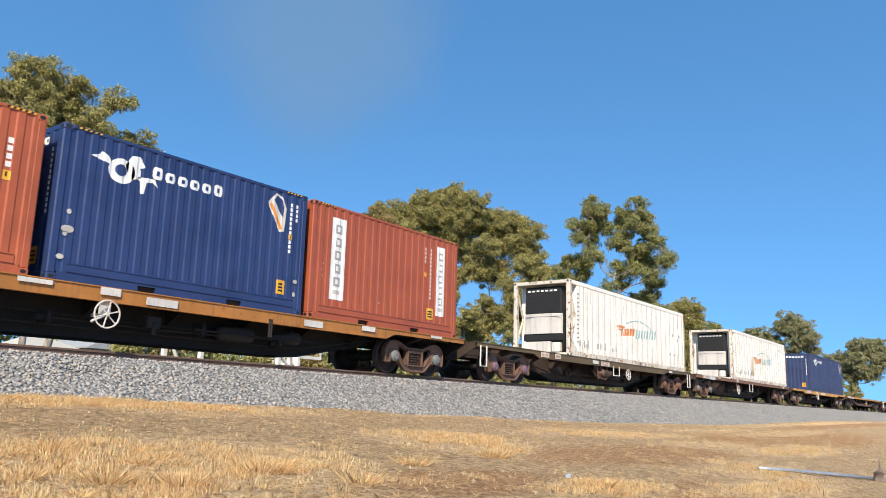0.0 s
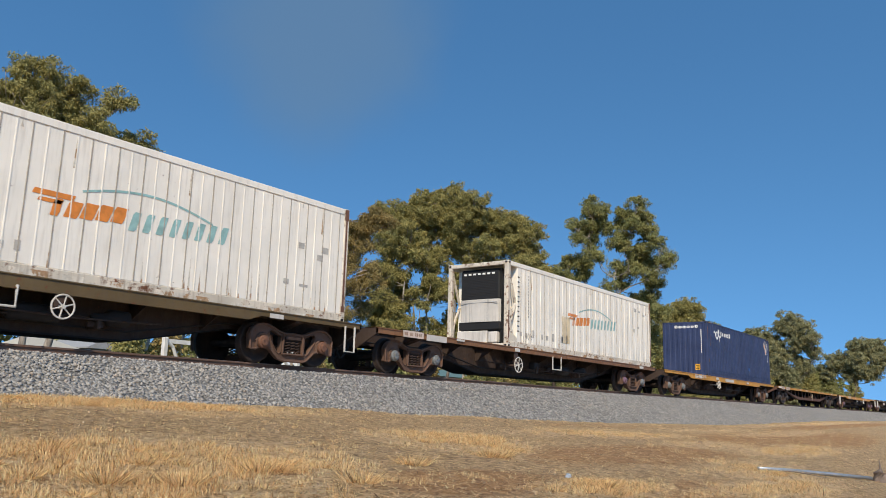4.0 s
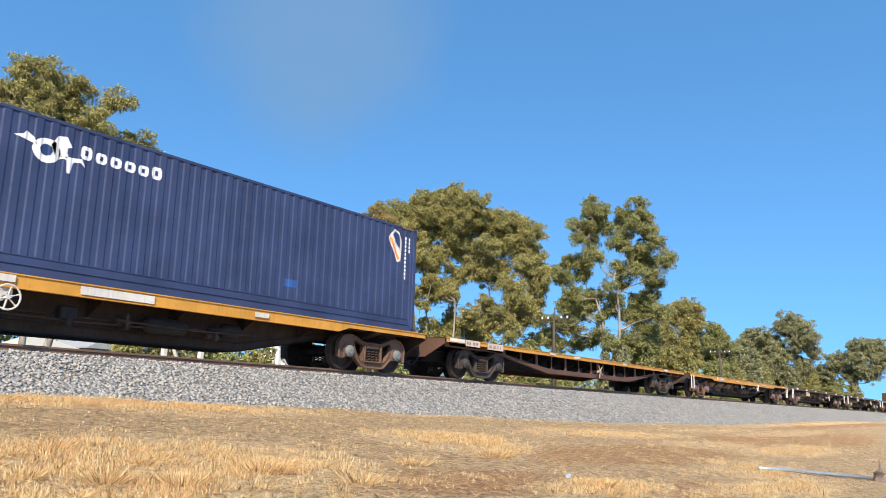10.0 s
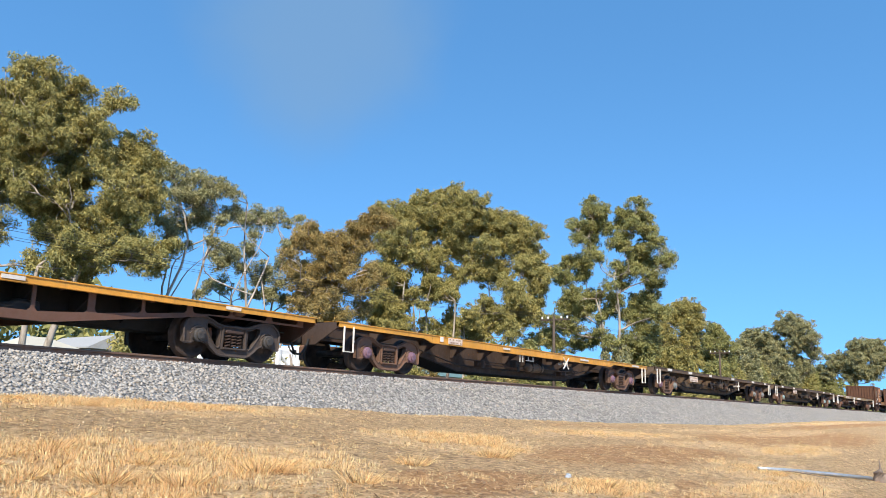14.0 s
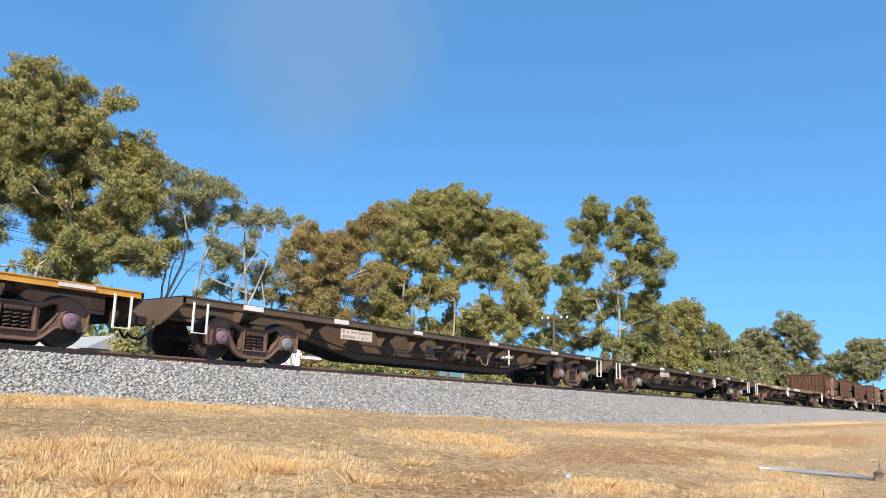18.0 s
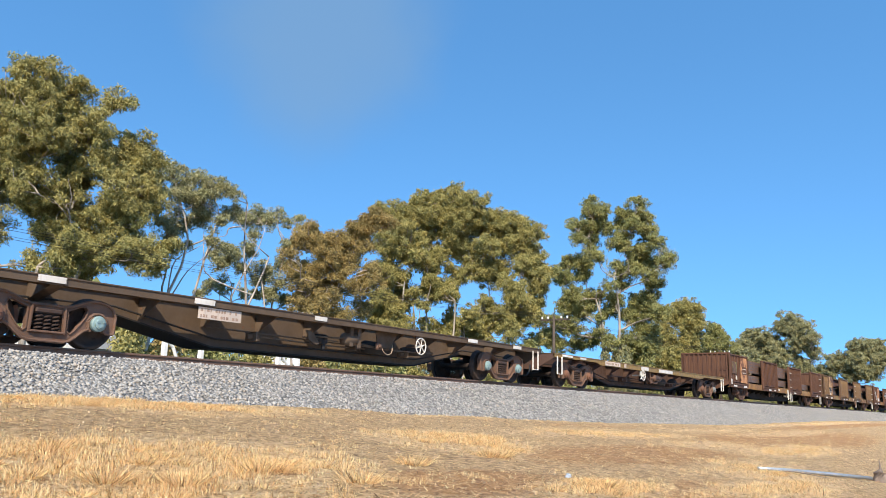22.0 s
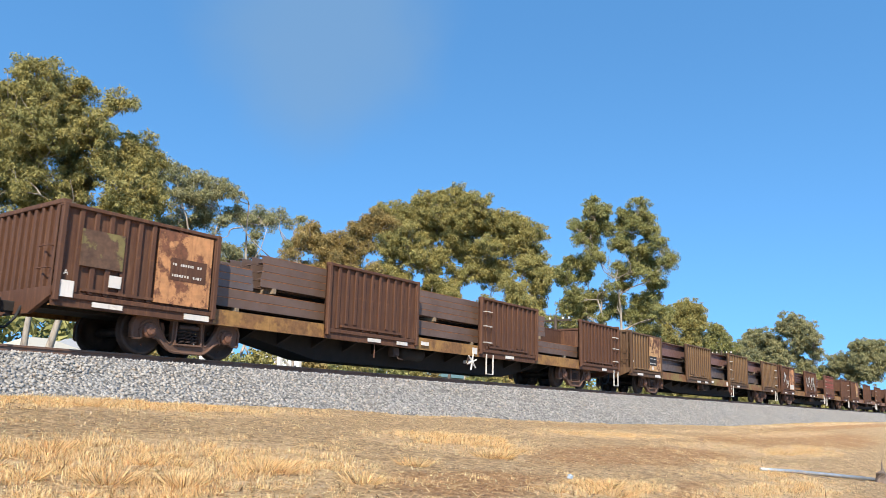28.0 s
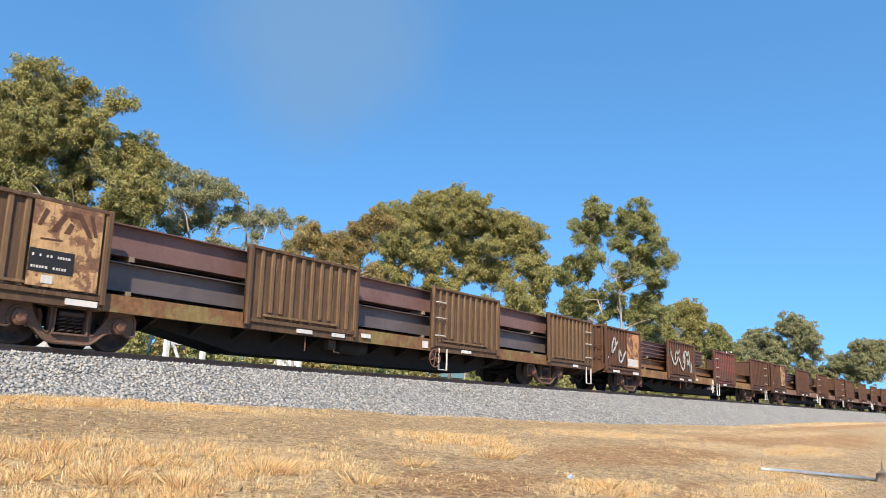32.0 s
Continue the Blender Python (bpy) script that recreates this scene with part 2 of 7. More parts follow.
def slab(outline, y0, y1, holes=()):
    """A plate cut from an (x, z) outline with holes, between y0 and y1."""
    loops = [list(outline)] + [list(h) for h in holes]
    flat = [q for l in loops for q in l]
    tri = tessellate_polygon([[Vector((a, b, 0)) for a, b in l] for l in loops])
    n = len(flat)
    p = [(a, y0, b) for a, b in flat] + [(a, y1, b) for a, b in flat]
    f = [tuple(t) for t in tri] + [tuple(i + n for i in reversed(t)) for t in tri]
    k = 0
    for l in loops:
        m = len(l)
        for i in range(m):
            j = (i + 1) % m
            f.append((k + i, k + j, k + j + n, k + i + n))
        k += m
    return p, f


def plate_x(outline, x0, x1, holes=()):
    """The same with a (y, z) outline, between x0 and x1."""
    p, f = slab(outline, x0, x1, holes)
    return [(b, a, c) for a, b, c in p], f


def tube(pts, radii, sides=8, closed=True):
    """A round bar along a line of points; radii: one number or one for each point."""
    pts = [Vector(p) for p in pts]
    if isinstance(radii, (int, float)):
        radii = [radii] * len(pts)
    out, fcs = [], []
    ref = Vector((0.13, 0.31, 0.94))
    for i, p in enumerate(pts):
        d = (pts[min(i + 1, len(pts) - 1)] - pts[max(i - 1, 0)]).normalized()
        a = d.cross(ref)
        if a.length < 1e-3:
            a = d.cross(Vector((1, 0, 0)))
        a.normalize()
        b = d.cross(a)
        for k in range(sides):
            w = 2 * math.pi * k / sides
            out.append(tuple(p + (a * math.cos(w) + b * math.sin(w)) * radii[i]))
    for i in range(len(pts) - 1):
        for k in range(sides):
            j = (k + 1) % sides
            fcs.append((i * sides + k, i * sides + j, (i + 1) * sides + j, (i + 1) * sides + k))
    if closed:
        fcs.append(tuple(range(sides - 1, -1, -1)))
        fcs.append(tuple(range((len(pts) - 1) * sides, len(pts) * sides)))
    return out, fcs


def lathe_y(profile, sides=24, x=0.0, z=0.0):
    """Turned about an axis along y; profile: (radius, y)."""
    out, fcs = [], []
    for r, y in profile:
        for k in range(sides):
            w = 2 * math.pi * k / sides
            out.append((x + r * math.cos(w), y, z + r * math.sin(w)))
    n = len(profile)
    for i in range(n - 1):
        for k in range(sides):
            j = (k + 1) % sides
            fcs.append((i * sides + k, i * sides + j, (i + 1) * sides + j, (i + 1) * sides + k))
    fcs.append(tuple(range(sides - 1, -1, -1)))
    fcs.append(tuple(range((n - 1) * sides, n * sides)))
    return out, fcs


def ring_y(x, y, z, r, thick, sides=20, bar=6):
    pts = [(x + r * math.cos(2 * math.pi * k / sides), y, z + r * math.sin(2 * math.pi * k / sides)) for k in range(sides + 1)]
    return tube(pts, thick, bar, closed=False)


def mesh_of(name, shape, material, smooth=False):
    me = bpy.data.meshes.new(name)
    me.from_pydata(shape[0], [], shape[1])
    if material:
        me.materials.append(material)
    bm = bmesh.new()
    bm.from_mesh(me)
    bmesh.ops.recalc_face_normals(bm, faces=bm.faces)
    bm.to_mesh(me)
    bm.free()
    if smooth:
        me.polygons.foreach_set("use_smooth", [True] * len(me.polygons))
    return me


FINE = {"code_mark", "hazard_stripe", "marking", "stain_mark", "end_mark", "trade_lettering", "trade_emblem", "slot", "dark_hole_plate", "sticker_print", "scuff", "rust_scrape", "rust_edge", "grille_slats", "far_sleepers", "trade_sign"}


def part(name, shape, material, parent, label="", at=None, smooth=False):
    """One mesh object under a thing or a part. shape: points and faces, or a mesh to share."""
    me = mesh_of(name, shape, material, smooth) if isinstance(shape, tuple) else shape
    ob = new(name, me)
    ob.parent = parent
    if at is not None:
        ob.location = at
    if label:
        ob["label"] = label
    if name in FINE:
        ob["kind"] = "stuff"
    return ob


def thing(name, label, category, group="", kind="", at=(0, 0, 0)):
    ob = new(name)
    ob.empty_display_size = 0.2
    ob.location = at
    return tagged(ob, label, category, group, kind)


def solid(name, shape, material, label, category, kind="", group="", smooth=False):
    return tagged(new(name, mesh_of(name, shape, material, smooth)), label, category, group, kind)


def quads_mesh(name, pts, material, quad=True):
    """Many loose faces at once, from an array (n, corners, 3)."""
    n, k = pts.shape[0], pts.shape[1]
    me = bpy.data.meshes.new(name)
    me.vertices.add(n * k)
    me.vertices.foreach_set("co", pts.astype(np.float32).ravel())
    me.loops.add(n * k)
    me.loops.foreach_set("vertex_index", np.arange(n * k, dtype=np.int32))
    me.polygons.add(n)
    me.polygons.foreach_set("loop_start", np.arange(0, n * k, k, dtype=np.int32))
    me.update(calc_edges=True)
    me.materials.append(material)
    return me
# ---- ground, ballast and track ----
TOE = [(-60, -0.80), (6, -0.83), (13, -0.95), (25, -1.15), (38, -1.19), (60, -1.00), (100, -0.92), (200, -0.92)]


def toe(x):
    xs = [a for a, b in TOE]
    return float(np.interp(x, xs, [b for a, b in TOE]))


def ground_z(x, y):
    """Height of the ground: a swale along the ballast's foot that falls towards the camera."""
    t = toe(x)
    if y < -3.0:
        z = t - 0.115 * min(-3.0 - y, 14.0)
        z += 0.05 * noise.noise(Vector((x * 0.35, y * 0.6, 0.3))) + 0.02 * noise.noise(Vector((x * 1.7, y * 1.9, 4.0)))
    elif y < 3.0:
        z = t - 0.12
    else:
        z = -1.25 - 0.02 * min(y - 3.0, 25.0) + 0.08 * noise.noise(Vector((x * 0.2, y * 0.2, 9.0)))
    return z


def spaced(stops):
    out = []
    for a, b, s in stops:
        n = max(1, round((b - a) / s))
        out += [a + (b - a) * i / n for i in range(n)]
    return out + [stops[-1][1]]


# where straw stands (x, y, half length, half width, strength) and where bare red dirt lies
STRAW = [(4.0, -9.3, 2.4, 0.9, 0.75), (13.5, -11.6, 3.5, 0.8, 0.8), (16.5, -10.6, 3.0, 0.8, 0.8), (5.4, -8.9, 0.9, 0.4, 1.0), (10.2, -8.4, 0.7, 0.3, 1.0), (6.2, -3.9, 5.2, 0.8, 1.0), (3.4, -4.7, 1.6, 0.5, 0.7), (8.0, -4.9, 1.5, 0.35, 0.6), (15.0, -3.55, 3.5, 0.35, 0.45), (4.2, -8.0, 3.8, 1.35, 0.82), (6.0, -8.8, 1.0, 0.5, 1.0), (11.0, -7.1, 2.2, 1.1, 0.95), (11.1, -8.1, 0.6, 0.3, 1.0),
         (19.0, -6.2, 5.5, 0.8, 0.75), (9.2, -10.6, 1.7, 0.6, 1.0), (16.5, -10.2, 3.5, 0.9, 0.5), (55.0, -4.3, 22.0, 0.5, 0.8), (26.0, -9.0, 6.0, 1.0, 0.75), (22.0, -7.9, 5.0, 0.8, 0.55), (36.0, -6.3, 9.0, 0.8, 0.55), (3.0, -5.6, 2.0, 0.4, 0.3), (30.0, -5.2, 8.0, 0.5, 0.4)]
DIRT = [(15.5, -8.7, 5.0, 1.1, 1.0), (7.6, -9.9, 1.8, 0.7, 0.9), (34.0, -7.5, 14.0, 2.0, 0.9), (60.0, -5.2, 25.0, 0.8, 0.9), (22.0, -4.6, 6.0, 0.5, 0.4), (11.5, -11.5, 3.5, 1.0, 0.7)]


def patches(spots, x, y):
    """How strongly a spot of one of the patches covers (x, y); works on arrays."""
    v = np.zeros_like(x)
    for a, b, rx, ry, s in spots:
        d = np.sqrt(((x - a) / rx) ** 2 + ((y - b) / ry) ** 2)
        v = np.maximum(v, s * np.clip(1.6 - d * 1.25, 0, 1))
    return v


def land():
    xs = spaced([(-1500, -200, 260), (-200, -20, 20), (-20, 0, 2), (0, 40, 0.25), (40, 80, 0.8), (80, 200, 6), (200, 600, 50), (600, 3000, 400)])
    ys = spaced([(-1500, -200, 260), (-200, -20, 20), (-20, -14, 1.0), (-14, -3, 0.2), (-3, 3, 2), (3, 40, 3), (40, 200, 20), (200, 600, 80), (600, 3000, 400)])
    pts = [(x, y, ground_z(x, y)) for y in ys for x in xs]
    n = len(xs)
    fcs = [(j * n + i, j * n + i + 1, (j + 1) * n + i + 1, (j + 1) * n + i) for j in range(len(ys) - 1) for i in range(n - 1)]
    m, nt, b = base("dry_ground", 0.95)
    v = place_node(nt)
    sep = nt.nodes.new("ShaderNodeSeparateXYZ")
    nt.links.new(v, sep.inputs[0])
    fine = noise_node(nt, v, 9, 10, 0.84)
    mid = noise_node(nt, v, 2.6, 6, 0.65)
    broad = noise_node(nt, v, 0.6, 3)

    def layer(name):
        at = nt.nodes.new("ShaderNodeAttribute")
        at.attribute_name = name
        add = nt.nodes.new("ShaderNodeMath")
        add.operation = "ADD"
        nt.links.new(at.outputs["Fac"], add.inputs[0])
        nt.links.new(value_ramp(nt, mid, 0.25, 0.75, -0.35, 0.35), add.inputs[1])
        return value_ramp(nt, add.outputs[0], 0.25, 0.65)
    grit = ramp(nt, fine, [(0.38, (0.20, 0.115, 0.052)), (0.49, (0.58, 0.375, 0.182)), (0.60, (0.86, 0.62, 0.345))])
    grit = mixed(nt, value_ramp(nt, broad, 0.4, 0.65, 0, 0.6), grit, ramp(nt, fine, [(0.39, (0.24, 0.14, 0.064)), (0.60, (0.80, 0.55, 0.29))]))
    straw = ramp(nt, fine, [(0.38, (0.36, 0.205, 0.09)), (0.49, (0.74, 0.51, 0.27)), (0.60, (0.93, 0.73, 0.46))])
    red = ramp(nt, fine, [(0.38, (0.22, 0.105, 0.040)), (0.50, (0.54, 0.29, 0.118)), (0.61, (0.76, 0.47, 0.22))])
    c = mixed(nt, layer("dirt"), grit, red)
    c = mixed(nt, layer("straw"), c, straw)
    green = ramp(nt, fine, [(0.3, (0.045, 0.055, 0.02)), (0.7, (0.12, 0.12, 0.05))])
    c = mixed(nt, value_ramp(nt, sep.outputs["Y"], 4, 9), c, green)
    nt.links.new(c, b.inputs["Base Color"])
    both = nt.nodes.new("ShaderNodeMath")
    both.operation = "ADD"
    nt.links.new(fine, both.inputs[0])
    nt.links.new(mid, both.inputs[1])
    bumped(nt, b, both.outputs[0], 1.0, 0.15)
    g = solid("ground", (pts, fcs), m, "dry ground of straw-coloured grass and reddish dirt", "ground", "structure", smooth=True)
    co = np.array(pts)
    for name, spots in (("straw", STRAW), ("dirt", DIRT)):
        at = g.data.attributes.new(name, "FLOAT", "POINT")
        at.data.foreach_set("value", patches(spots, co[:, 0], co[:, 1]).astype(np.float32))


land()


def ballast_material():
    m, nt, b = base("granite_ballast", 0.9)
    v = place_node(nt)
    cell = nt.nodes.new("ShaderNodeTexVoronoi")
    cell.inputs["Scale"].default_value = 17
    nt.links.new(v, cell.inputs["Vector"])
    g = nt.nodes.new("ShaderNodeNewGeometry")
    stone = ramp(nt, cell.outputs["Color"], [(0.1, (0.11, 0.104, 0.094)), (0.5, (0.26, 0.244, 0.22)), (0.9, (0.43, 0.405, 0.365))])
    # darker towards each stone's edge: shade between stones put into the colour
    gap_shade = ramp(nt, cell.outputs["Distance"], [(0.0, (1, 1, 1)), (0.6, (0.95, 0.95, 0.95)), (1.0, (0.45, 0.44, 0.42))])
    c = mixed(nt, 1.0, stone, gap_shade, "MULTIPLY")
    c = mixed(nt, value_ramp(nt, noise_node(nt, v, 0.8, 4), 0.5, 0.8, 0, 0.35), c, (0.30, 0.25, 0.20))
    nt.links.new(c, b.inputs["Base Color"])
    inv = nt.nodes.new("ShaderNodeMath")
    inv.operation = "SUBTRACT"
    inv.inputs[0].default_value = 1
    nt.links.new(cell.outputs["Distance"], inv.inputs[1])
    bumped(nt, b, inv.outputs[0], 1.0, 0.05)
    return m


def stone_material():
    m, nt, b = base("granite_stones", 0.9)
    g = nt.nodes.new("ShaderNodeNewGeometry")
    c = ramp(nt, g.outputs["Random Per Island"], [(0.0, (0.085, 0.078, 0.070)), (0.35, (0.21, 0.193, 0.170)), (0.8, (0.42, 0.385, 0.335)), (1.0, (0.33, 0.245, 0.16))])
    c = mixed(nt, 0.35, c, ramp(nt, noise_node(nt, place_node(nt), 40, 3), [(0.3, (0.2, 0.2, 0.2)), (0.7, (0.6, 0.58, 0.56))]))
    nt.links.new(c, b.inputs["Base Color"])
    return m


M["ballast"] = ballast_material()
M["stones"] = stone_material()
SHOULDER, TOP = 1.95, -0.19


def ballast_z(y):
    a = abs(y)
    return TOP if a < SHOULDER else TOP - (a - SHOULDER) * 0.60


def ballast():
    xs = spaced([(-1500, -50, 400), (-50, 0, 10), (0, 60, 1.0), (60, 200, 10), (200, 3000, 400)])
    ys = [-5.2, -4.6, -4.0, -3.4, -2.8, -2.3, -1.95, -1.3, -0.4, 0.4, 1.3, 1.95, 2.6, 3.4, 4.2]
    pts = [(x, y, ballast_z(y) + (0.03 * noise.noise(Vector((x * 1.3, y * 2, 1))) if abs(y) > 1.4 else 0)) for y in ys for x in xs]
    n = len(xs)
    fcs = [(j * n + i, j * n + i + 1, (j + 1) * n + i + 1, (j + 1) * n + i) for j in range(len(ys) - 1) for i in range(n - 1)]
    solid("ballast", (pts, fcs), M["ballast"], "grey crushed-granite ballast bed under the track", "ballast", "structure", smooth=True)
    # loose stones on the near shoulder
    r = np.random.default_rng(5)
    n = 36000
    x = 3.0 + (r.random(n) ** 1.9) * 105.0
    y = -1.0 - r.random(n) * 3.6
    z = np.array([ballast_z(b) for b in y]) + 0.004
    size = 0.022 + 0.026 * r.random(n)
    corner = np.array([(1, 0, 0), (0, 1, 0), (-1, 0, 0), (0, -1, 0), (0, 0, 1), (0, 0, -1)], float)
    jit = corner[None] * (0.65 + 0.7 * r.random((n, 6, 1))) + 0.25 * (r.random((n, 6, 3)) - 0.5)
    a = r.random(n) * 6.28
    ca, sa = np.cos(a)[:, None], np.sin(a)[:, None]
    p = np.stack([jit[..., 0] * ca - jit[..., 1] * sa, jit[..., 0] * sa + jit[..., 1] * ca, jit[..., 2] * 0.8], -1) * size[:, None, None]
    p += np.stack([x, y, z], -1)[:, None]
    tri = np.array([(0, 1, 4), (1, 2, 4), (2, 3, 4), (3, 0, 4), (1, 0, 5), (2, 1, 5), (3, 2, 5), (0, 3, 5)])
    me = bpy.data.meshes.new("ballast_stones")
    f = (tri[None] + (np.arange(n) * 6)[:, None, None]).reshape(-1, 3)
    me.vertices.add(n * 6)
    me.vertices.foreach_set("co", p.astype(np.float32).ravel())
    me.loops.add(len(f) * 3)
    me.loops.foreach_set("vertex_index", f.astype(np.int32).ravel())
    me.polygons.add(len(f))
    me.polygons.foreach_set("loop_start", np.arange(0, len(f) * 3, 3, dtype=np.int32))
    me.update(calc_edges=True)
    me.materials.append(M["stones"])
    tagged(new("ballast_stones", me), "loose grey granite stones on the ballast shoulder", "stones", "", "stuff")


ballast()


def track():
    rail_mat = paint("rusty_rail_steel", (0.13, 0.075, 0.05), rust=0.5, streak=0.2, rough=0.7)
    shine = plain("worn_rail_head", (0.45, 0.43, 0.41), 0.3, 0.9)
    prof = [(-0.073, -0.16), (0.073, -0.16), (0.073, -0.148), (0.012, -0.128), (0.009, -0.045), (0.036, -0.035), (0.036, -0.004), (0.03, 0), (-0.03, 0), (-0.036, -0.004), (-0.036, -0.035), (-0.009, -0.045), (-0.012, -0.128), (-0.073, -0.148)]
    t = thing("railway_track", "single railway track with rusty steel rails on concrete sleepers", "railway track", kind="structure")
    for s in (-1, 1):
        shape = plate_x([(s * 0.7535 + a, b) for a, b in prof], -600, 1500)
        part("rail", shape, rail_mat, t, "rusty steel rail")
        part("rail_head", box(-600, 1500, s * 0.7535 - 0.022, s * 0.7535 + 0.022, -0.002, 0.0015), shine, t, "polished running surface")
    conc = plain("concrete_sleeper", (0.40, 0.385, 0.36), 0.85)
    sl = mesh_of("sleeper", join(box(-0.12, 0.12, -1.3, 1.3, -0.36, -0.165, 0.02), box(-0.09, 0.09, -0.95, -0.56, -0.165, -0.155), box(-0.09, 0.09, 0.56, 0.95, -0.165, -0.155)), conc)
    for i in range(130):
        part("sleeper", sl, None, t, at=(-2 + i * 0.6, 0, 0))
    part("far_sleepers", join(*[box(x - 0.12, x + 0.12, -1.3, 1.3, -0.36, -0.165) for x in spaced([(76.6, 300, 0.6)])]), conc, t)


track()
# ---- trees ----
GUM = [leaf_material("gum_leaves_olive", (0.161, 0.151, 0.04), (0.392, 0.333, 0.108)),
       leaf_material("gum_leaves_grey_green", (0.153, 0.153, 0.066), (0.356, 0.327, 0.156)),
       leaf_material("gum_leaves_bronze", (0.172, 0.13, 0.039), (0.386, 0.277, 0.097)),
       leaf_material("gum_leaves_deep_green", (0.13, 0.138, 0.04), (0.321, 0.3, 0.1))]
BARK = [bark_material("pale_gum_bark", (0.44, 0.38, 0.32), (0.18, 0.135, 0.10)), bark_material("brown_gum_bark", (0.22, 0.165, 0.125), (0.08, 0.055, 0.04)), bark_material("grey_gum_bark", (0.36, 0.31, 0.25), (0.13, 0.10, 0.08))]


def leaves_at(r, centres, spread, per, length, width, corners=4):
    """Hanging gum leaves in clumps round the centres: slim blades, four-cornered or, far off, three-cornered."""
    per = np.broadcast_to(per, (len(centres),))
    n = int(per.sum())
    c = np.repeat(centres, per, 0)
    s = np.repeat(spread, per, 0)[:, None]
    v = r.normal(0, 1, (n, 3))
    v /= np.linalg.norm(v, axis=1)[:, None]
    p = c + v * s * (0.3 + 0.75 * r.random(n)[:, None] ** 0.6) * np.array([1, 1, 0.72])
    p[:, 2] -= 0.35 * s[:, 0] * r.random(n) ** 2
    d = r.normal(0, 1, (n, 3)) * np.array([0.8, 0.8, 0.5]) + v * 0.5 + np.array([0, 0, -0.75])
    d /= np.linalg.norm(d, axis=1)[:, None]
    e = np.cross(d, r.normal(0, 1, (n, 3)))
    e /= np.linalg.norm(e, axis=1)[:, None] + 1e-9
    l = (length * (0.6 + 0.8 * r.random(n)))[:, None]
    w = (width * (0.6 + 0.8 * r.random(n)))[:, None]
    if corners == 3:
        return np.stack([p - d * l * 0.5 - e * w * 0.5, p - d * l * 0.5 + e * w * 0.5, p + d * l * 0.5], 1)
    return np.stack([p - d * l * 0.5, p + e * w * 0.5, p + d * l * 0.5, p - e * w * 0.5], 1)


def bent(r, a, b, n=5, sway=0.12):
    a, b = Vector(a), Vector(b)
    k = (b - a).length * sway
    mid = [Vector((r.normal(0, k), r.normal(0, k), r.normal(0, k * 0.6))) for _ in range(2)]
    out = []
    for i in range(n + 1):
        t = i / n
        out.append(a.lerp(b, t) + mid[0] * math.sin(math.pi * t) + mid[1] * 0.5 * math.sin(2 * math.pi * t))
    return out


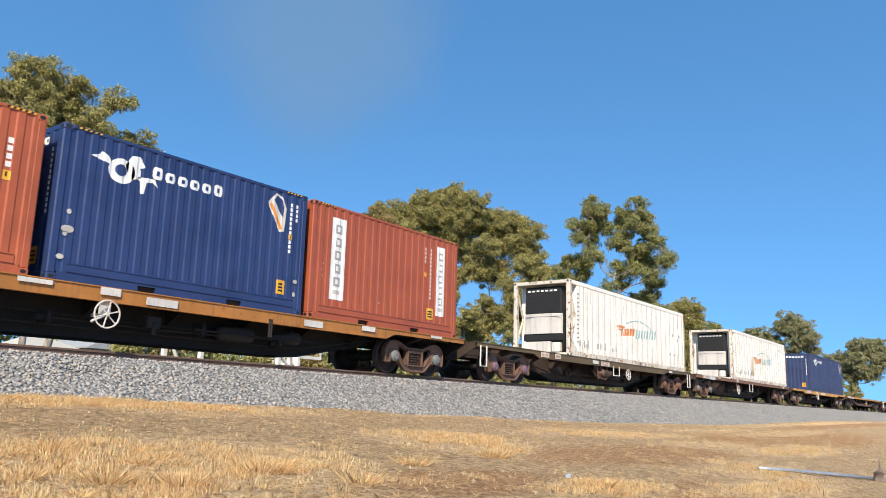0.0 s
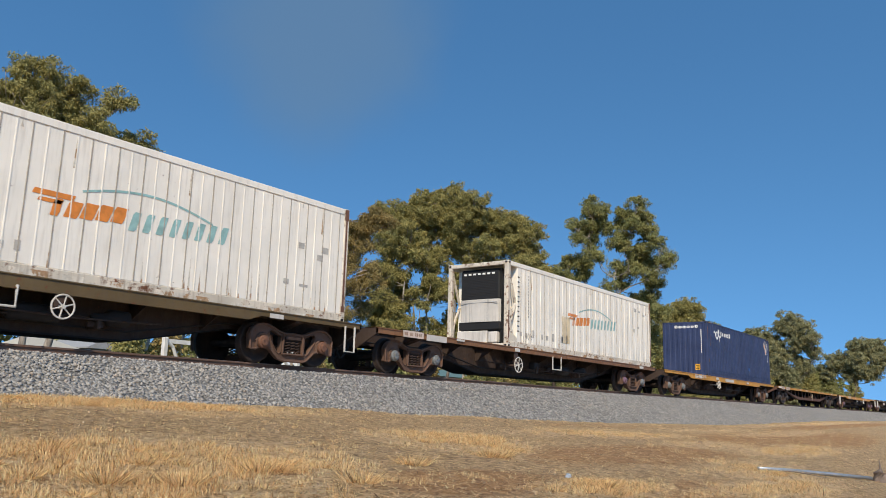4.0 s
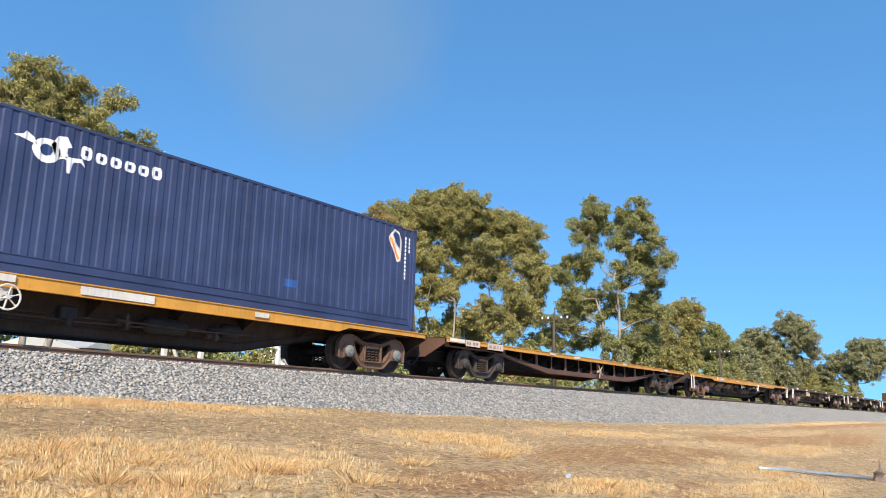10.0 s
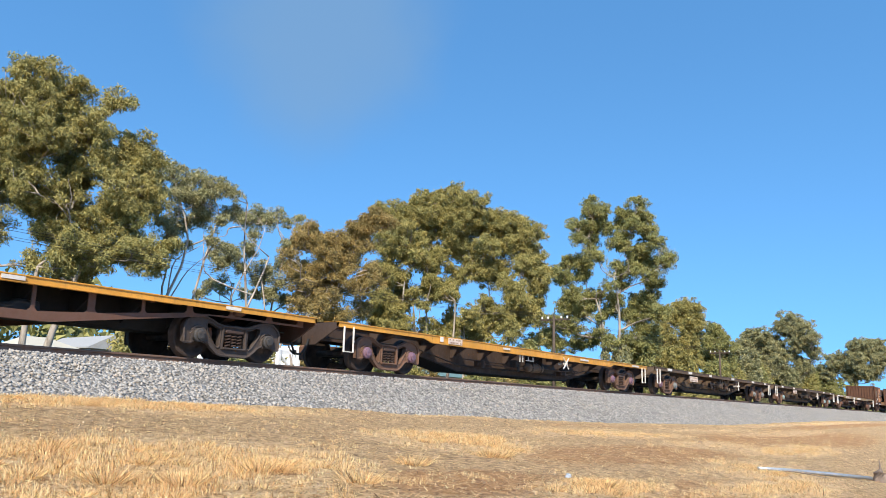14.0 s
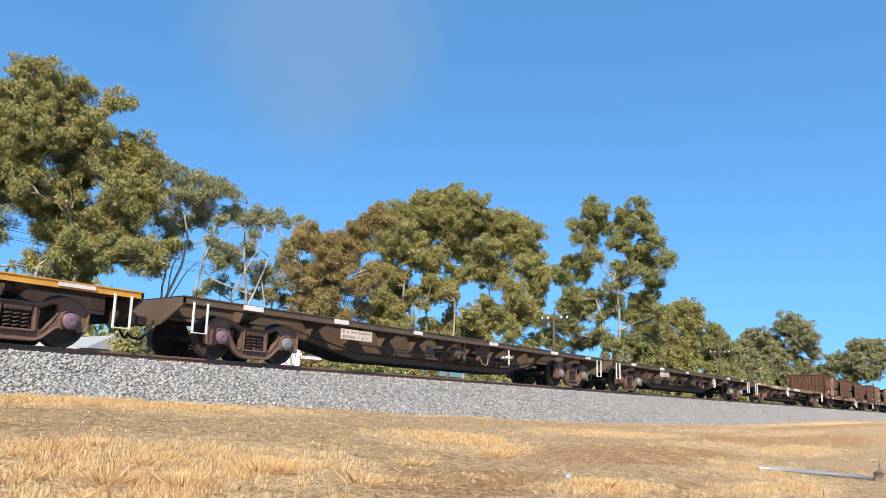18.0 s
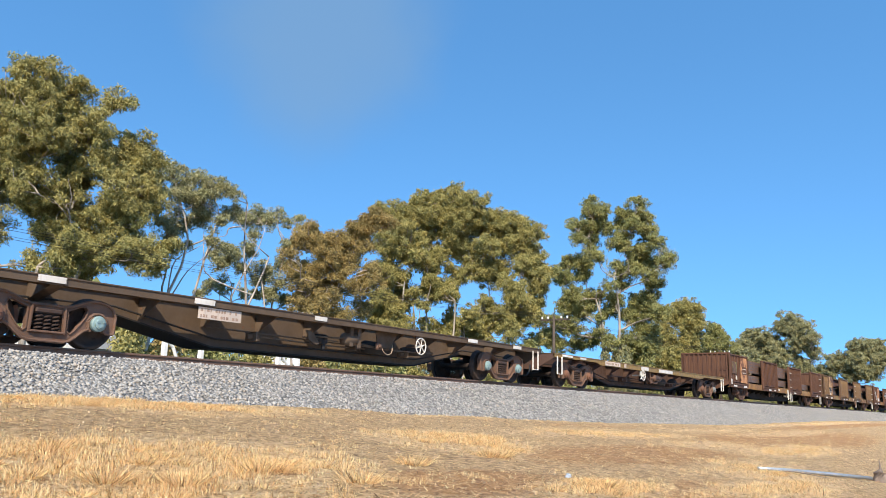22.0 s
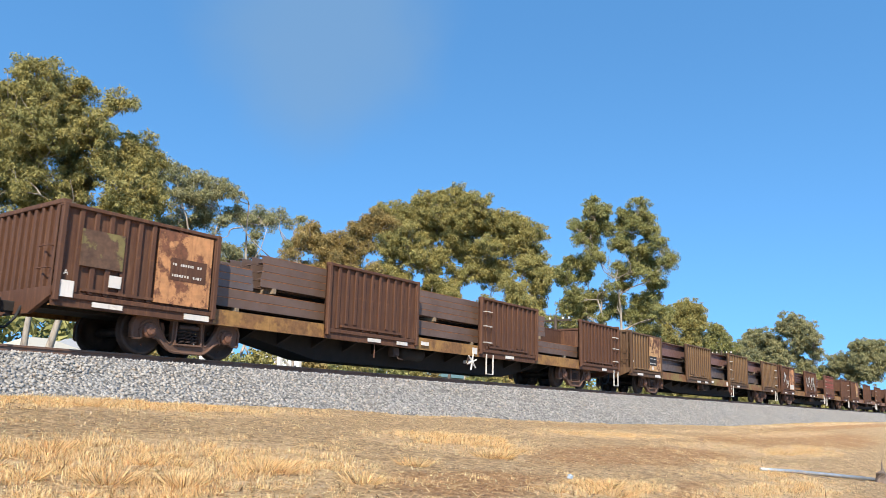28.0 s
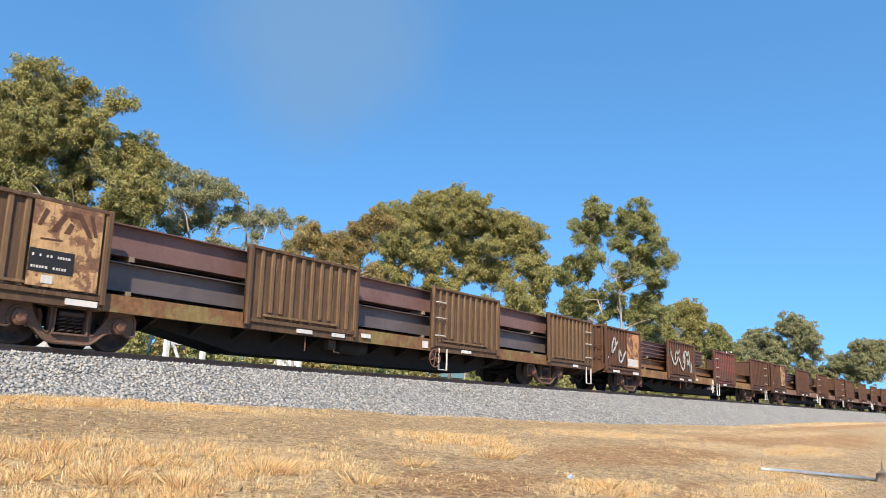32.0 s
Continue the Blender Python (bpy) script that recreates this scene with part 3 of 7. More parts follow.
def tree(label, at, facing, lobes, leaf, bark, seed, fork=0.35, girth=0.28, stems=1, dense=1.0, size=1.0, bare=0, fill=1.0, deep=0.8, fan=0.7, slant=0.0):
    """A gum: stems that fork again and again until a limb reaches each lobe of the crown; every lobe is a head of close
    leaf clumps on twigs, with gaps between the heads. lobes: (aside, height, radius)."""
    r = np.random.default_rng(seed)
    z0 = ground_z(*at)
    t = thing("tree", label, "tree", at=(at[0], at[1], z0))
    a = radians(facing)
    right, away = Vector((math.cos(a), -math.sin(a), 0)), Vector((math.sin(a), math.cos(a), 0))
    width = min(max(abs(l[0]) for l in lobes), 3.5)
    top_z, low_z = max(l[1] for l in lobes), min(l[1] for l in lobes)
    blobs = []
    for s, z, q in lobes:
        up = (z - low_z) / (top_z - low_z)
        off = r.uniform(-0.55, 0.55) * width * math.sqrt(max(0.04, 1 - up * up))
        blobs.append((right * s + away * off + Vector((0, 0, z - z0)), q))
    # heads of leaves deeper in, behind the gaps between the outer ones
    outer = list(blobs)
    for k in range(int(len(outer) * deep)):
        c, q = outer[int(r.integers(0, len(outer)))]
        near = sorted(outer, key=lambda b: (b[0] - c).length)[1:7]
        b, p = near[int(r.integers(0, len(near)))]
        if (b - c).length < 2.8 * (p + q):
            blobs.append((c.lerp(b, r.uniform(0.3, 0.7)) + away * r.uniform(0.2, 1.6) - Vector((0, 0, r.uniform(0, 0.4))), 0.5 * (p + q) * r.uniform(0.8, 1.1)))
    high = top_z - z0
    wood, ends, nodes = [], [], []          # nodes: place, thickness, steps from the ground
    for k in range(stems):
        foot = right * ((k - (stems - 1) / 2) * 0.6 + r.uniform(-0.1, 0.1)) + away * r.uniform(-0.2, 0.2)
        lean = right * (slant + (k - (stems - 1) / 2) * fan + r.uniform(-1, 1) * 0.06 * high) + away * r.uniform(-1, 1) * 0.06 * high
        top = foot + lean + Vector((0, 0, high * fork * r.uniform(0.85, 1.2)))
        path = bent(r, foot - Vector((0, 0, 0.2)), top, 8, 0.04 if fork < 0.6 else 0.075)
        thick = [girth * (1.15 - 0.8 * i / 8) for i in range(9)]
        wood.append(tube(path, thick, 9))
        nodes += [(p, g, 0) for p, g in zip(path[3:], thick[3:])]
        ends.append((path[-1], thick[-1] * 0.97))
    for path_end, g in ends:
        over = [b for b in blobs if b[0].z > path_end.z + 0.5] or blobs
        c, q = min(over, key=lambda b: (b[0] - path_end).length)
        limb = bent(r, path_end, c + Vector((0, 0, q * 0.3)), 7, 0.10)
        thick = [g * (1 - 0.12 * i) for i in range(8)]
        wood.append(tube(limb, thick, 7))
        nodes += [(p, k, 1) for p, k in zip(limb[1:], thick[1:])]
    centres, spread, full = [], [], []
    for c, q in sorted(blobs, key=lambda b: (b[0] - Vector((0, 0, high * fork))).length):
        goal = c - Vector((0, 0, q * 0.35))
        def cost(node):
            d = goal - node[0]
            return d.length + 0.5 * node[2] + max(0.0, -d.z) * 2.5
        root = min(nodes, key=cost)
        limb = bent(r, root[0], goal, 6, 0.10)
        g0 = min(root[1] * 0.8, girth * 0.62)
        g1 = max(0.018, g0 * 0.45)
        thick = [g0 + (g1 - g0) * i / 6 for i in range(7)]
        wood.append(tube(limb, thick, 6))
        nodes += [(p, g, root[2] + 1) for p, g in zip(limb[2:], thick[2:])]
        pr = 0.29 * size ** 0.35
        n = int(5 + 4.0 * dense * (q / pr) ** 2)
        v = r.normal(0, 1, (n, 3)) + np.array([0, 0, 0.2])
        v /= np.linalg.norm(v, axis=1)[:, None]
        pts = np.array(c)[None] + v * (q * (0.3 + 0.95 * r.random(n)))[:, None] * np.array([1.0, 1.0, 0.85])
        for i in range(0, n, 4):
            twig = bent(r, limb[int(r.integers(3, 7))], Vector(pts[i]), 4, 0.12)
            wood.append(tube(twig, [0.026, 0.022, 0.018, 0.013, 0.007], 4))
        centres.append(pts)
        spread.append(pr * (0.5 + 0.9 * r.random(n)))
        full.append(np.full(n, 1.0))
        # thinner leafage deeper in, between this head and the ones beside it
        near = sorted(blobs, key=lambda b: (b[0] - c).length)[1:4]
        m = int(n * 0.45 * fill)
        mates = [near[int(k)] for k in r.integers(0, len(near), m)]
        mix = r.random(m)
        centres.append(np.array([c.lerp(b, f) for (b, _), f in zip(mates, mix)]).reshape(-1, 3) + np.array(away)[None] * np.abs(r.normal(0, 0.9, (m, 1))) + r.normal(0, 0.3, (m, 3)))
        spread.append(pr * (0.8 + 0.9 * r.random(m)))
        full.append(np.full(m, 0.55))
    for i in range(bare):
        p, g, k = nodes[int(r.integers(0, len(nodes) // 2))]
        c, q = sorted(blobs, key=lambda b: (b[0] - p).length)[int(r.integers(2, min(9, len(blobs))))]
        limb = bent(r, p, c + Vector((r.normal(0, 0.3), r.normal(0, 0.3), q * 0.5)), 7, 0.14)
        wood.append(tube(limb, [0.05 - 0.006 * j for j in range(8)], 5))
    part("trunk", join(*wood), bark, t, "pale forked trunk with bare limbs" if bark is not BARK[1] else "brown forked trunk and limbs", smooth=True)
    centres, spread = np.concatenate(centres), np.concatenate(spread)
    length, wide = 0.16 * size, 0.054 * size
    per = np.maximum(10, (LEAFY * np.concatenate(full) * spread ** 2 / (length * wide))).astype(int)
    lv = leaves_at(r, centres, spread, per, length, wide, 3)
    part("crown", quads_mesh("crown", lv, leaf), None, t, "loose crown of hanging grey-green leaves")
    return t


LEAFY = 9.0


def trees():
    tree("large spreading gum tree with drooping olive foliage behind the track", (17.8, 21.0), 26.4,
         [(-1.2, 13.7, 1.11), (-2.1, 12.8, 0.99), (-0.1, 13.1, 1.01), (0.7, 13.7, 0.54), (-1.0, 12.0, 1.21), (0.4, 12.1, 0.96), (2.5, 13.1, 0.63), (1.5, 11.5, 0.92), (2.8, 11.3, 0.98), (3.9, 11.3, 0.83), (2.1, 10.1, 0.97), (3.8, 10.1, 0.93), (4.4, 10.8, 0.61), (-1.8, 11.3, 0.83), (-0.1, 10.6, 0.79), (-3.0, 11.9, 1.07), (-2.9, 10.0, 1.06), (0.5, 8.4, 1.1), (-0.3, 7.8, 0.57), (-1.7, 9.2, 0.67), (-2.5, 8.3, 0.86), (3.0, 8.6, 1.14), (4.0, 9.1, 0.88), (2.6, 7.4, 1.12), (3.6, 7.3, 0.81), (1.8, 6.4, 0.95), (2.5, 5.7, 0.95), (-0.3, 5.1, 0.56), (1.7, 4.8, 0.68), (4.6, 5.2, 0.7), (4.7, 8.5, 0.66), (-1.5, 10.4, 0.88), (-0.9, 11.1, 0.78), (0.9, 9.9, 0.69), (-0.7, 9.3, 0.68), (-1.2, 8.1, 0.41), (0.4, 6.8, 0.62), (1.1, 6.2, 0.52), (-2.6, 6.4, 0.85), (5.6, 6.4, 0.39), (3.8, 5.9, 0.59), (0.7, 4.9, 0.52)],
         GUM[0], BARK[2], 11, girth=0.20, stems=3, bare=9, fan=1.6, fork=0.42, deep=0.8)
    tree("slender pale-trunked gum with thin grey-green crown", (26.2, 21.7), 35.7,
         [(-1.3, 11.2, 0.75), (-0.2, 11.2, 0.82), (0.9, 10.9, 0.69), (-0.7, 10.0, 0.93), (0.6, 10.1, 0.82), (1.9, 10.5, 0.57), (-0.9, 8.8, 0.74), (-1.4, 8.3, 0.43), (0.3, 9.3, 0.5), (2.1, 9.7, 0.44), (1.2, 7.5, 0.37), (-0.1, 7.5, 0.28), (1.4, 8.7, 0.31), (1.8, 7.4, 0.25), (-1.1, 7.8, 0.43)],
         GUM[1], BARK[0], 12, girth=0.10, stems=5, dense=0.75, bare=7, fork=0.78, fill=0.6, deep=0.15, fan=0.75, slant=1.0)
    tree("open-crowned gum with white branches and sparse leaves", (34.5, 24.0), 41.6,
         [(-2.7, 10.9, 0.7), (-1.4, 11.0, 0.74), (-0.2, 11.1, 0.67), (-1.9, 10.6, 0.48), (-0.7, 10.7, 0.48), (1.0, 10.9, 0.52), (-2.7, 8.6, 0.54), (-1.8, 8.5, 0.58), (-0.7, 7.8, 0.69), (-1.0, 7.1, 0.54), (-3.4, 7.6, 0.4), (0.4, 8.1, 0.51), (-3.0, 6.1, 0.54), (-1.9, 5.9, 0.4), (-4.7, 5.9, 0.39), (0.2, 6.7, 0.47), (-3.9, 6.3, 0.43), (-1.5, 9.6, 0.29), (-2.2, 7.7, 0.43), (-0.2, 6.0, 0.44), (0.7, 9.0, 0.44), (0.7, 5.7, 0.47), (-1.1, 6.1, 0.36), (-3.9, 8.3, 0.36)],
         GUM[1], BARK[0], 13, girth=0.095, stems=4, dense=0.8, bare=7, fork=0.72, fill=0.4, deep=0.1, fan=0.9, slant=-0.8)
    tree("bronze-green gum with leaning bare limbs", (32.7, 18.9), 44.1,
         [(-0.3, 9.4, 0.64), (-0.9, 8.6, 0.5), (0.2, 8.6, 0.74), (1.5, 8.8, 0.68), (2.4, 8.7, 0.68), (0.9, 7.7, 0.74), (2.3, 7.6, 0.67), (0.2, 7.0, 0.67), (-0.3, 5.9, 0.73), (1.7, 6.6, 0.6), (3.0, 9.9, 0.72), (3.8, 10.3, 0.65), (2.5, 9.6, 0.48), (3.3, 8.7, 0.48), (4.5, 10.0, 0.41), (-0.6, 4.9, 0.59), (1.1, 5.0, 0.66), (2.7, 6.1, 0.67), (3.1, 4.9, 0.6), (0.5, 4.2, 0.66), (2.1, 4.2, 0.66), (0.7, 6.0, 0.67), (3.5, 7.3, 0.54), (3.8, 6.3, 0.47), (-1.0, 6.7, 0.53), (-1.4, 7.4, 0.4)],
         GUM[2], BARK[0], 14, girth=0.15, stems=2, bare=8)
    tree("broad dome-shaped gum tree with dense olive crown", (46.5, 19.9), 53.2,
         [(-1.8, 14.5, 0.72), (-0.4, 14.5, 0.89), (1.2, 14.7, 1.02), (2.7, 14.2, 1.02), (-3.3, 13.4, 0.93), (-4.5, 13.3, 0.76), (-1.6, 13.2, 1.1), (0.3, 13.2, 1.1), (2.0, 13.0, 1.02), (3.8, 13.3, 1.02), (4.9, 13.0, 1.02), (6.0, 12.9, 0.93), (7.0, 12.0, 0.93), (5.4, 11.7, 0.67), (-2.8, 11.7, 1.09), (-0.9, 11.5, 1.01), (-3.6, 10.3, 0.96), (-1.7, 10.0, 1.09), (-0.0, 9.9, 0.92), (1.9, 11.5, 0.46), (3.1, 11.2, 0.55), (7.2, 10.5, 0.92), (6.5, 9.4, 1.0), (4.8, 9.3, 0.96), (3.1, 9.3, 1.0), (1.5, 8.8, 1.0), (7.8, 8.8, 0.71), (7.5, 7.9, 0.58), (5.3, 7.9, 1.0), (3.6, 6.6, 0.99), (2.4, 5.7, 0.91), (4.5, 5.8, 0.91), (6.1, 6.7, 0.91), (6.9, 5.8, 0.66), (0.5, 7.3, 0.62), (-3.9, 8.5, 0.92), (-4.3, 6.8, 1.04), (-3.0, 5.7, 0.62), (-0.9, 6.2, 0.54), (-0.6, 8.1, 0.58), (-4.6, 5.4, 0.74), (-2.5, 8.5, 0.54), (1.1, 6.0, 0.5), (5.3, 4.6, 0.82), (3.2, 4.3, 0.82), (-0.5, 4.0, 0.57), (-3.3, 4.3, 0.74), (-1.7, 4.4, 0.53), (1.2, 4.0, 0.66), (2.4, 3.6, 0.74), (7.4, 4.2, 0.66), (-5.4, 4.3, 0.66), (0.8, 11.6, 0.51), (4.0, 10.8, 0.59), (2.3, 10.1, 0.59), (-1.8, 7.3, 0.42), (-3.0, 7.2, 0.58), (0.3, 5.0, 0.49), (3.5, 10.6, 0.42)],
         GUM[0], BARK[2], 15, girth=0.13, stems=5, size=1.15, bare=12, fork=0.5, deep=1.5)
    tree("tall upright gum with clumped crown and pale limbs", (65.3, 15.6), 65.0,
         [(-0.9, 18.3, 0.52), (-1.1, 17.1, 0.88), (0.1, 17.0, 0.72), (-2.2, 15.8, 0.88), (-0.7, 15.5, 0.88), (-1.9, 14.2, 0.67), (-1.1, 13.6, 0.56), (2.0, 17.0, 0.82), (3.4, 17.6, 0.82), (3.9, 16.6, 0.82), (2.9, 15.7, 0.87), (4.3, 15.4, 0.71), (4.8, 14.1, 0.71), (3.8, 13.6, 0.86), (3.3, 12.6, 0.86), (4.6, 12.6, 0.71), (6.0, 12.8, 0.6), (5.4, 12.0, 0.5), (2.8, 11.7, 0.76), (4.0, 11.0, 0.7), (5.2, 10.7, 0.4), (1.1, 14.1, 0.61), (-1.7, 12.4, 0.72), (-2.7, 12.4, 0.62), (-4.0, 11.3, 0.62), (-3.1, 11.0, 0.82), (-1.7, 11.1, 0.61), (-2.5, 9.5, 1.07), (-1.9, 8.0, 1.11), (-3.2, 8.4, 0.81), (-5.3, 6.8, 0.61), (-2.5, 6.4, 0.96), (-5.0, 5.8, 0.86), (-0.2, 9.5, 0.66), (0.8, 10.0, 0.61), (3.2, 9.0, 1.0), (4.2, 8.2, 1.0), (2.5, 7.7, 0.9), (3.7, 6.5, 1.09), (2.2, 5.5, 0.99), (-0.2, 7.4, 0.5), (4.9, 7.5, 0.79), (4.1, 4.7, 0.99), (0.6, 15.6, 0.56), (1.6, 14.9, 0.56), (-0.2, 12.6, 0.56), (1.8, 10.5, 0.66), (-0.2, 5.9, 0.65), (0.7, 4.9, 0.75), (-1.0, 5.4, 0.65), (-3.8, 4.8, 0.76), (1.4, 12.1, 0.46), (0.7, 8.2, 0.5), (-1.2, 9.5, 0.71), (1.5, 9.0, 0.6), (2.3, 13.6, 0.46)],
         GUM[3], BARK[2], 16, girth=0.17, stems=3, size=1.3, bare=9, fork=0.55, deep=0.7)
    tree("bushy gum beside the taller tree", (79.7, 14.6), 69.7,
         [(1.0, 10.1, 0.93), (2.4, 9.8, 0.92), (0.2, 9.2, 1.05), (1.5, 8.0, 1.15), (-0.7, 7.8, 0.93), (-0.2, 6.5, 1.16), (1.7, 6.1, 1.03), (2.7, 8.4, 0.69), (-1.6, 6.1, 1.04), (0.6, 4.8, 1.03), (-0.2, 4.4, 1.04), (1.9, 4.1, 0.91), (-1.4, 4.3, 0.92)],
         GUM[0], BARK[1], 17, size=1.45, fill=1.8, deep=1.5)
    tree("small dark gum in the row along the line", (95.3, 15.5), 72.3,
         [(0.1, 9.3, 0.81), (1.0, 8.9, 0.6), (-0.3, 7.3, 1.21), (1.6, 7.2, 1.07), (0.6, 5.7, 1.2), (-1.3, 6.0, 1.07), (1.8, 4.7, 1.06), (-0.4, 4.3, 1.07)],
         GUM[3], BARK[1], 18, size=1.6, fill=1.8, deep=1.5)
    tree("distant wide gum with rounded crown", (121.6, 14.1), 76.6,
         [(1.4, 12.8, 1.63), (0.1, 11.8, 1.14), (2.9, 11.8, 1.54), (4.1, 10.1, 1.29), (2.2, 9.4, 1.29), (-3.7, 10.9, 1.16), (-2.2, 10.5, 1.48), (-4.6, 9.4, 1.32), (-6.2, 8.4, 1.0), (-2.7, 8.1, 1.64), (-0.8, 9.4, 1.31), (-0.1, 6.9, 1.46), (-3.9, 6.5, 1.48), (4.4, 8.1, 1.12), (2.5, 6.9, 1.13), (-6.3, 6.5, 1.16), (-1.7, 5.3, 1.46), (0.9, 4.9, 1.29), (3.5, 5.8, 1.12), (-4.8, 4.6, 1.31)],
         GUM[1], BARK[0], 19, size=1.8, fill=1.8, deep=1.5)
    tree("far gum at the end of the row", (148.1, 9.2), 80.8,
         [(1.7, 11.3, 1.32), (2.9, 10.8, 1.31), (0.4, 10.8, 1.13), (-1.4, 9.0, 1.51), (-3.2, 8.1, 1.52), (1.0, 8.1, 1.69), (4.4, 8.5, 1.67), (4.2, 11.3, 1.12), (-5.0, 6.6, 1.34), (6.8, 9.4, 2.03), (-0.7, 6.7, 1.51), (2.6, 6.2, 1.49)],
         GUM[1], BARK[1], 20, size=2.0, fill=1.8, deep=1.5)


def shrub(label, at, wide, high, leaf, seed, size=1.0, dense=1.0):
    """A bush: several stems from one root and leaves in clumps down to the ground."""
    r = np.random.default_rng(seed)
    z0 = ground_z(*at)
    t = thing("bush", label, "bush", "bushes behind the track", at=(at[0], at[1], z0))
    wood, pts = [], []
    for k in range(5):
        tip = Vector((r.uniform(-0.4, 0.4) * wide, r.uniform(-0.3, 0.3) * wide, high * r.uniform(0.55, 0.9)))
        wood.append(tube(bent(r, (r.uniform(-0.15, 0.15), r.uniform(-0.15, 0.15), -0.1), tip, 5, 0.1), [0.05, 0.045, 0.038, 0.03, 0.02, 0.01], 5))
    n = int(22 * wide * high * dense)
    a = r.random(n) * 2 * math.pi
    h = r.random(n) ** 0.8
    reach = (0.5 * wide) * np.sqrt(np.clip(1.05 - h ** 2, 0.05, 1)) * r.random(n) ** 0.4 * (0.75 + 0.35 * np.sin(a * 3 + seed))
    c = np.stack([np.cos(a) * reach, np.sin(a) * reach * 0.8, 0.15 + h * high * (0.8 + 0.25 * np.sin(a * 2 + seed * 1.7))], -1)
    part("trunk", join(*wood), BARK[1], t, "thin brown branching trunk")
    part("foliage", quads_mesh("foliage", leaves_at(r, c, np.full(n, 0.27 * size ** 0.5), int(23 / size ** 0.5), 0.17 * size, 0.10 * size, 3), leaf), None, t, "dense small leaves")
    return t


def shrubs():
    r = random.Random(8)
    x = 17.0
    k = 0
    while x < 48:
        w = r.uniform(2.6, 4.2)
        h = r.uniform(2.75, 3.3)
        shrub("low %s bush behind the track" % ("bronze-green" if k % 3 == 1 else "green"), (x, 12.5 + r.uniform(-1, 1.2)), w, h, GUM[(0, 2, 3)[k % 3]], 40 + k)
        x += w * 0.62
        k += 1
    while x < 175:
        w = r.uniform(5, 8)
        shrub("tall leafy bush in the belt along the line", (x, 15 + r.uniform(-2, 3)), w, r.uniform(5.2, 7.2) * (1.0 if x > 62 else 0.75) * (1.25 if x > 100 else 1.0), GUM[(3, 0, 1, 3)[k % 4]], 40 + k, *((1.4, 0.7) if x < 105 else (2.0, 0.6)))
        x += w * 0.75
        k += 1


def far_wood():
    """Woodland far behind, closing the view down to the ground."""
    r = np.random.default_rng(77)
    n = 9000
    x = -60 + 960 * r.random(n) ** 1.7
    y = 75 + r.random(n) * 25 + np.maximum(0, x - 300) * 0.02
    high = 11.0 + 3.0 * np.sin(x * 0.05) + 2.0 * np.sin(x * 0.13 + 1) + r.normal(0, 0.5, n)
    c = np.stack([x, y, -1.6 + r.random(n) ** 0.8 * np.clip(high, 4, 15)], -1)
    lv = leaves_at(r, c, np.full(n, 1.5), 12, 1.2, 0.75, 3)
    tagged(new("far_woodland", quads_mesh("far_woodland", lv, GUM[3])), "far belt of grey-green gum woodland", "woodland", "", "stuff")


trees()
shrubs()
far_wood()
# ---- houses, fence, poles behind the track ----
M["roof_cream"] = plain("cream_metal_roof", (0.52, 0.47, 0.36), 0.5, vary=0.1)
M["roof_grey"] = plain("grey_metal_roof", (0.36, 0.355, 0.34), 0.5, vary=0.12)
M["roof_white"] = plain("white_metal_roof", (0.74, 0.74, 0.72), 0.5, vary=0.1)
M["roof_green"] = plain("green_metal_roof", (0.13, 0.20, 0.165), 0.5, vary=0.15)
M["wall_pale"] = plain("pale_render", (0.36, 0.30, 0.25), 0.85, vary=0.1)
M["glass"] = plain("dark_window_glass", (0.03, 0.04, 0.05), 0.08, vary=0.1)
M["pole"] = bark_material("weathered_pole_timber", (0.085, 0.062, 0.045), (0.035, 0.025, 0.018))


def house(label, x0, x1, y0, y1, eave, ridge, roof, gable=False):
    z0 = -1.85
    h = thing("house", label, "house", at=(0, 0, 0))
    t = 0.2
    for s in (box(x0, x1, y0, y0 + t, z0, eave), box(x0, x1, y1 - t, y1, z0, eave), box(x0, x0 + t, y0 + t, y1 - t, z0, eave), box(x1 - t, x1, y0 + t, y1 - t, z0, eave)):
        part("wall", s, M["wall_pale"], h)
    o, ym, xm = 0.4, (y0 + y1) / 2, (x0 + x1) / 2
    if gable:
        tri = [(x0 - o, eave), (x1 + o, eave), (x1 + o, eave + 0.12), (xm, ridge), (x0 - o, eave + 0.12)]
        part("roof", slab(tri, y0 - o, y1 + o), M[roof], h, "pitched metal roof")
    else:
        k = (x1 - x0) * 0.28
        p = [(x0 - o, y0 - o, eave), (x1 + o, y0 - o, eave), (x1 + o, y1 + o, eave), (x0 - o, y1 + o, eave), (x0 + k, ym, ridge), (x1 - k, ym, ridge)]
        part("roof", (p, [(0, 1, 5, 4), (1, 2, 5), (2, 3, 4, 5), (3, 0, 4), (3, 2, 1, 0)]), M[roof], h, "hipped metal roof")
    n = max(1, int((x1 - x0) / 3.2))
    for i in range(n):
        x = x0 + (x1 - x0) * (i + 0.5) / n
        w = part("window", box(x - 0.6, x + 0.6, y0 - 0.04, y0 - 0.005, eave - 1.6, eave - 0.5), M["white"], h, "white framed window")
        part("pane", box(x - 0.52, x + 0.52, y0 - 0.05, y0 - 0.041, eave - 1.52, eave - 0.58), M["glass"], w)


house("small house with cream hipped metal roof among trees", 32.2, 36.8, 50, 57, 2.9, 4.1, "roof_cream")
house("pale gabled house half hidden by trees", 38.6, 42.6, 52, 60, 3.4, 4.7, "roof_grey", True)
house("white gabled house behind the bushes", 61.0, 69.5, 50, 58, 3.2, 5.7, "roof_white", True)
house("long white building with green metal roof", 89, 105, 52, 60, 3.4, 4.6, "roof_green")


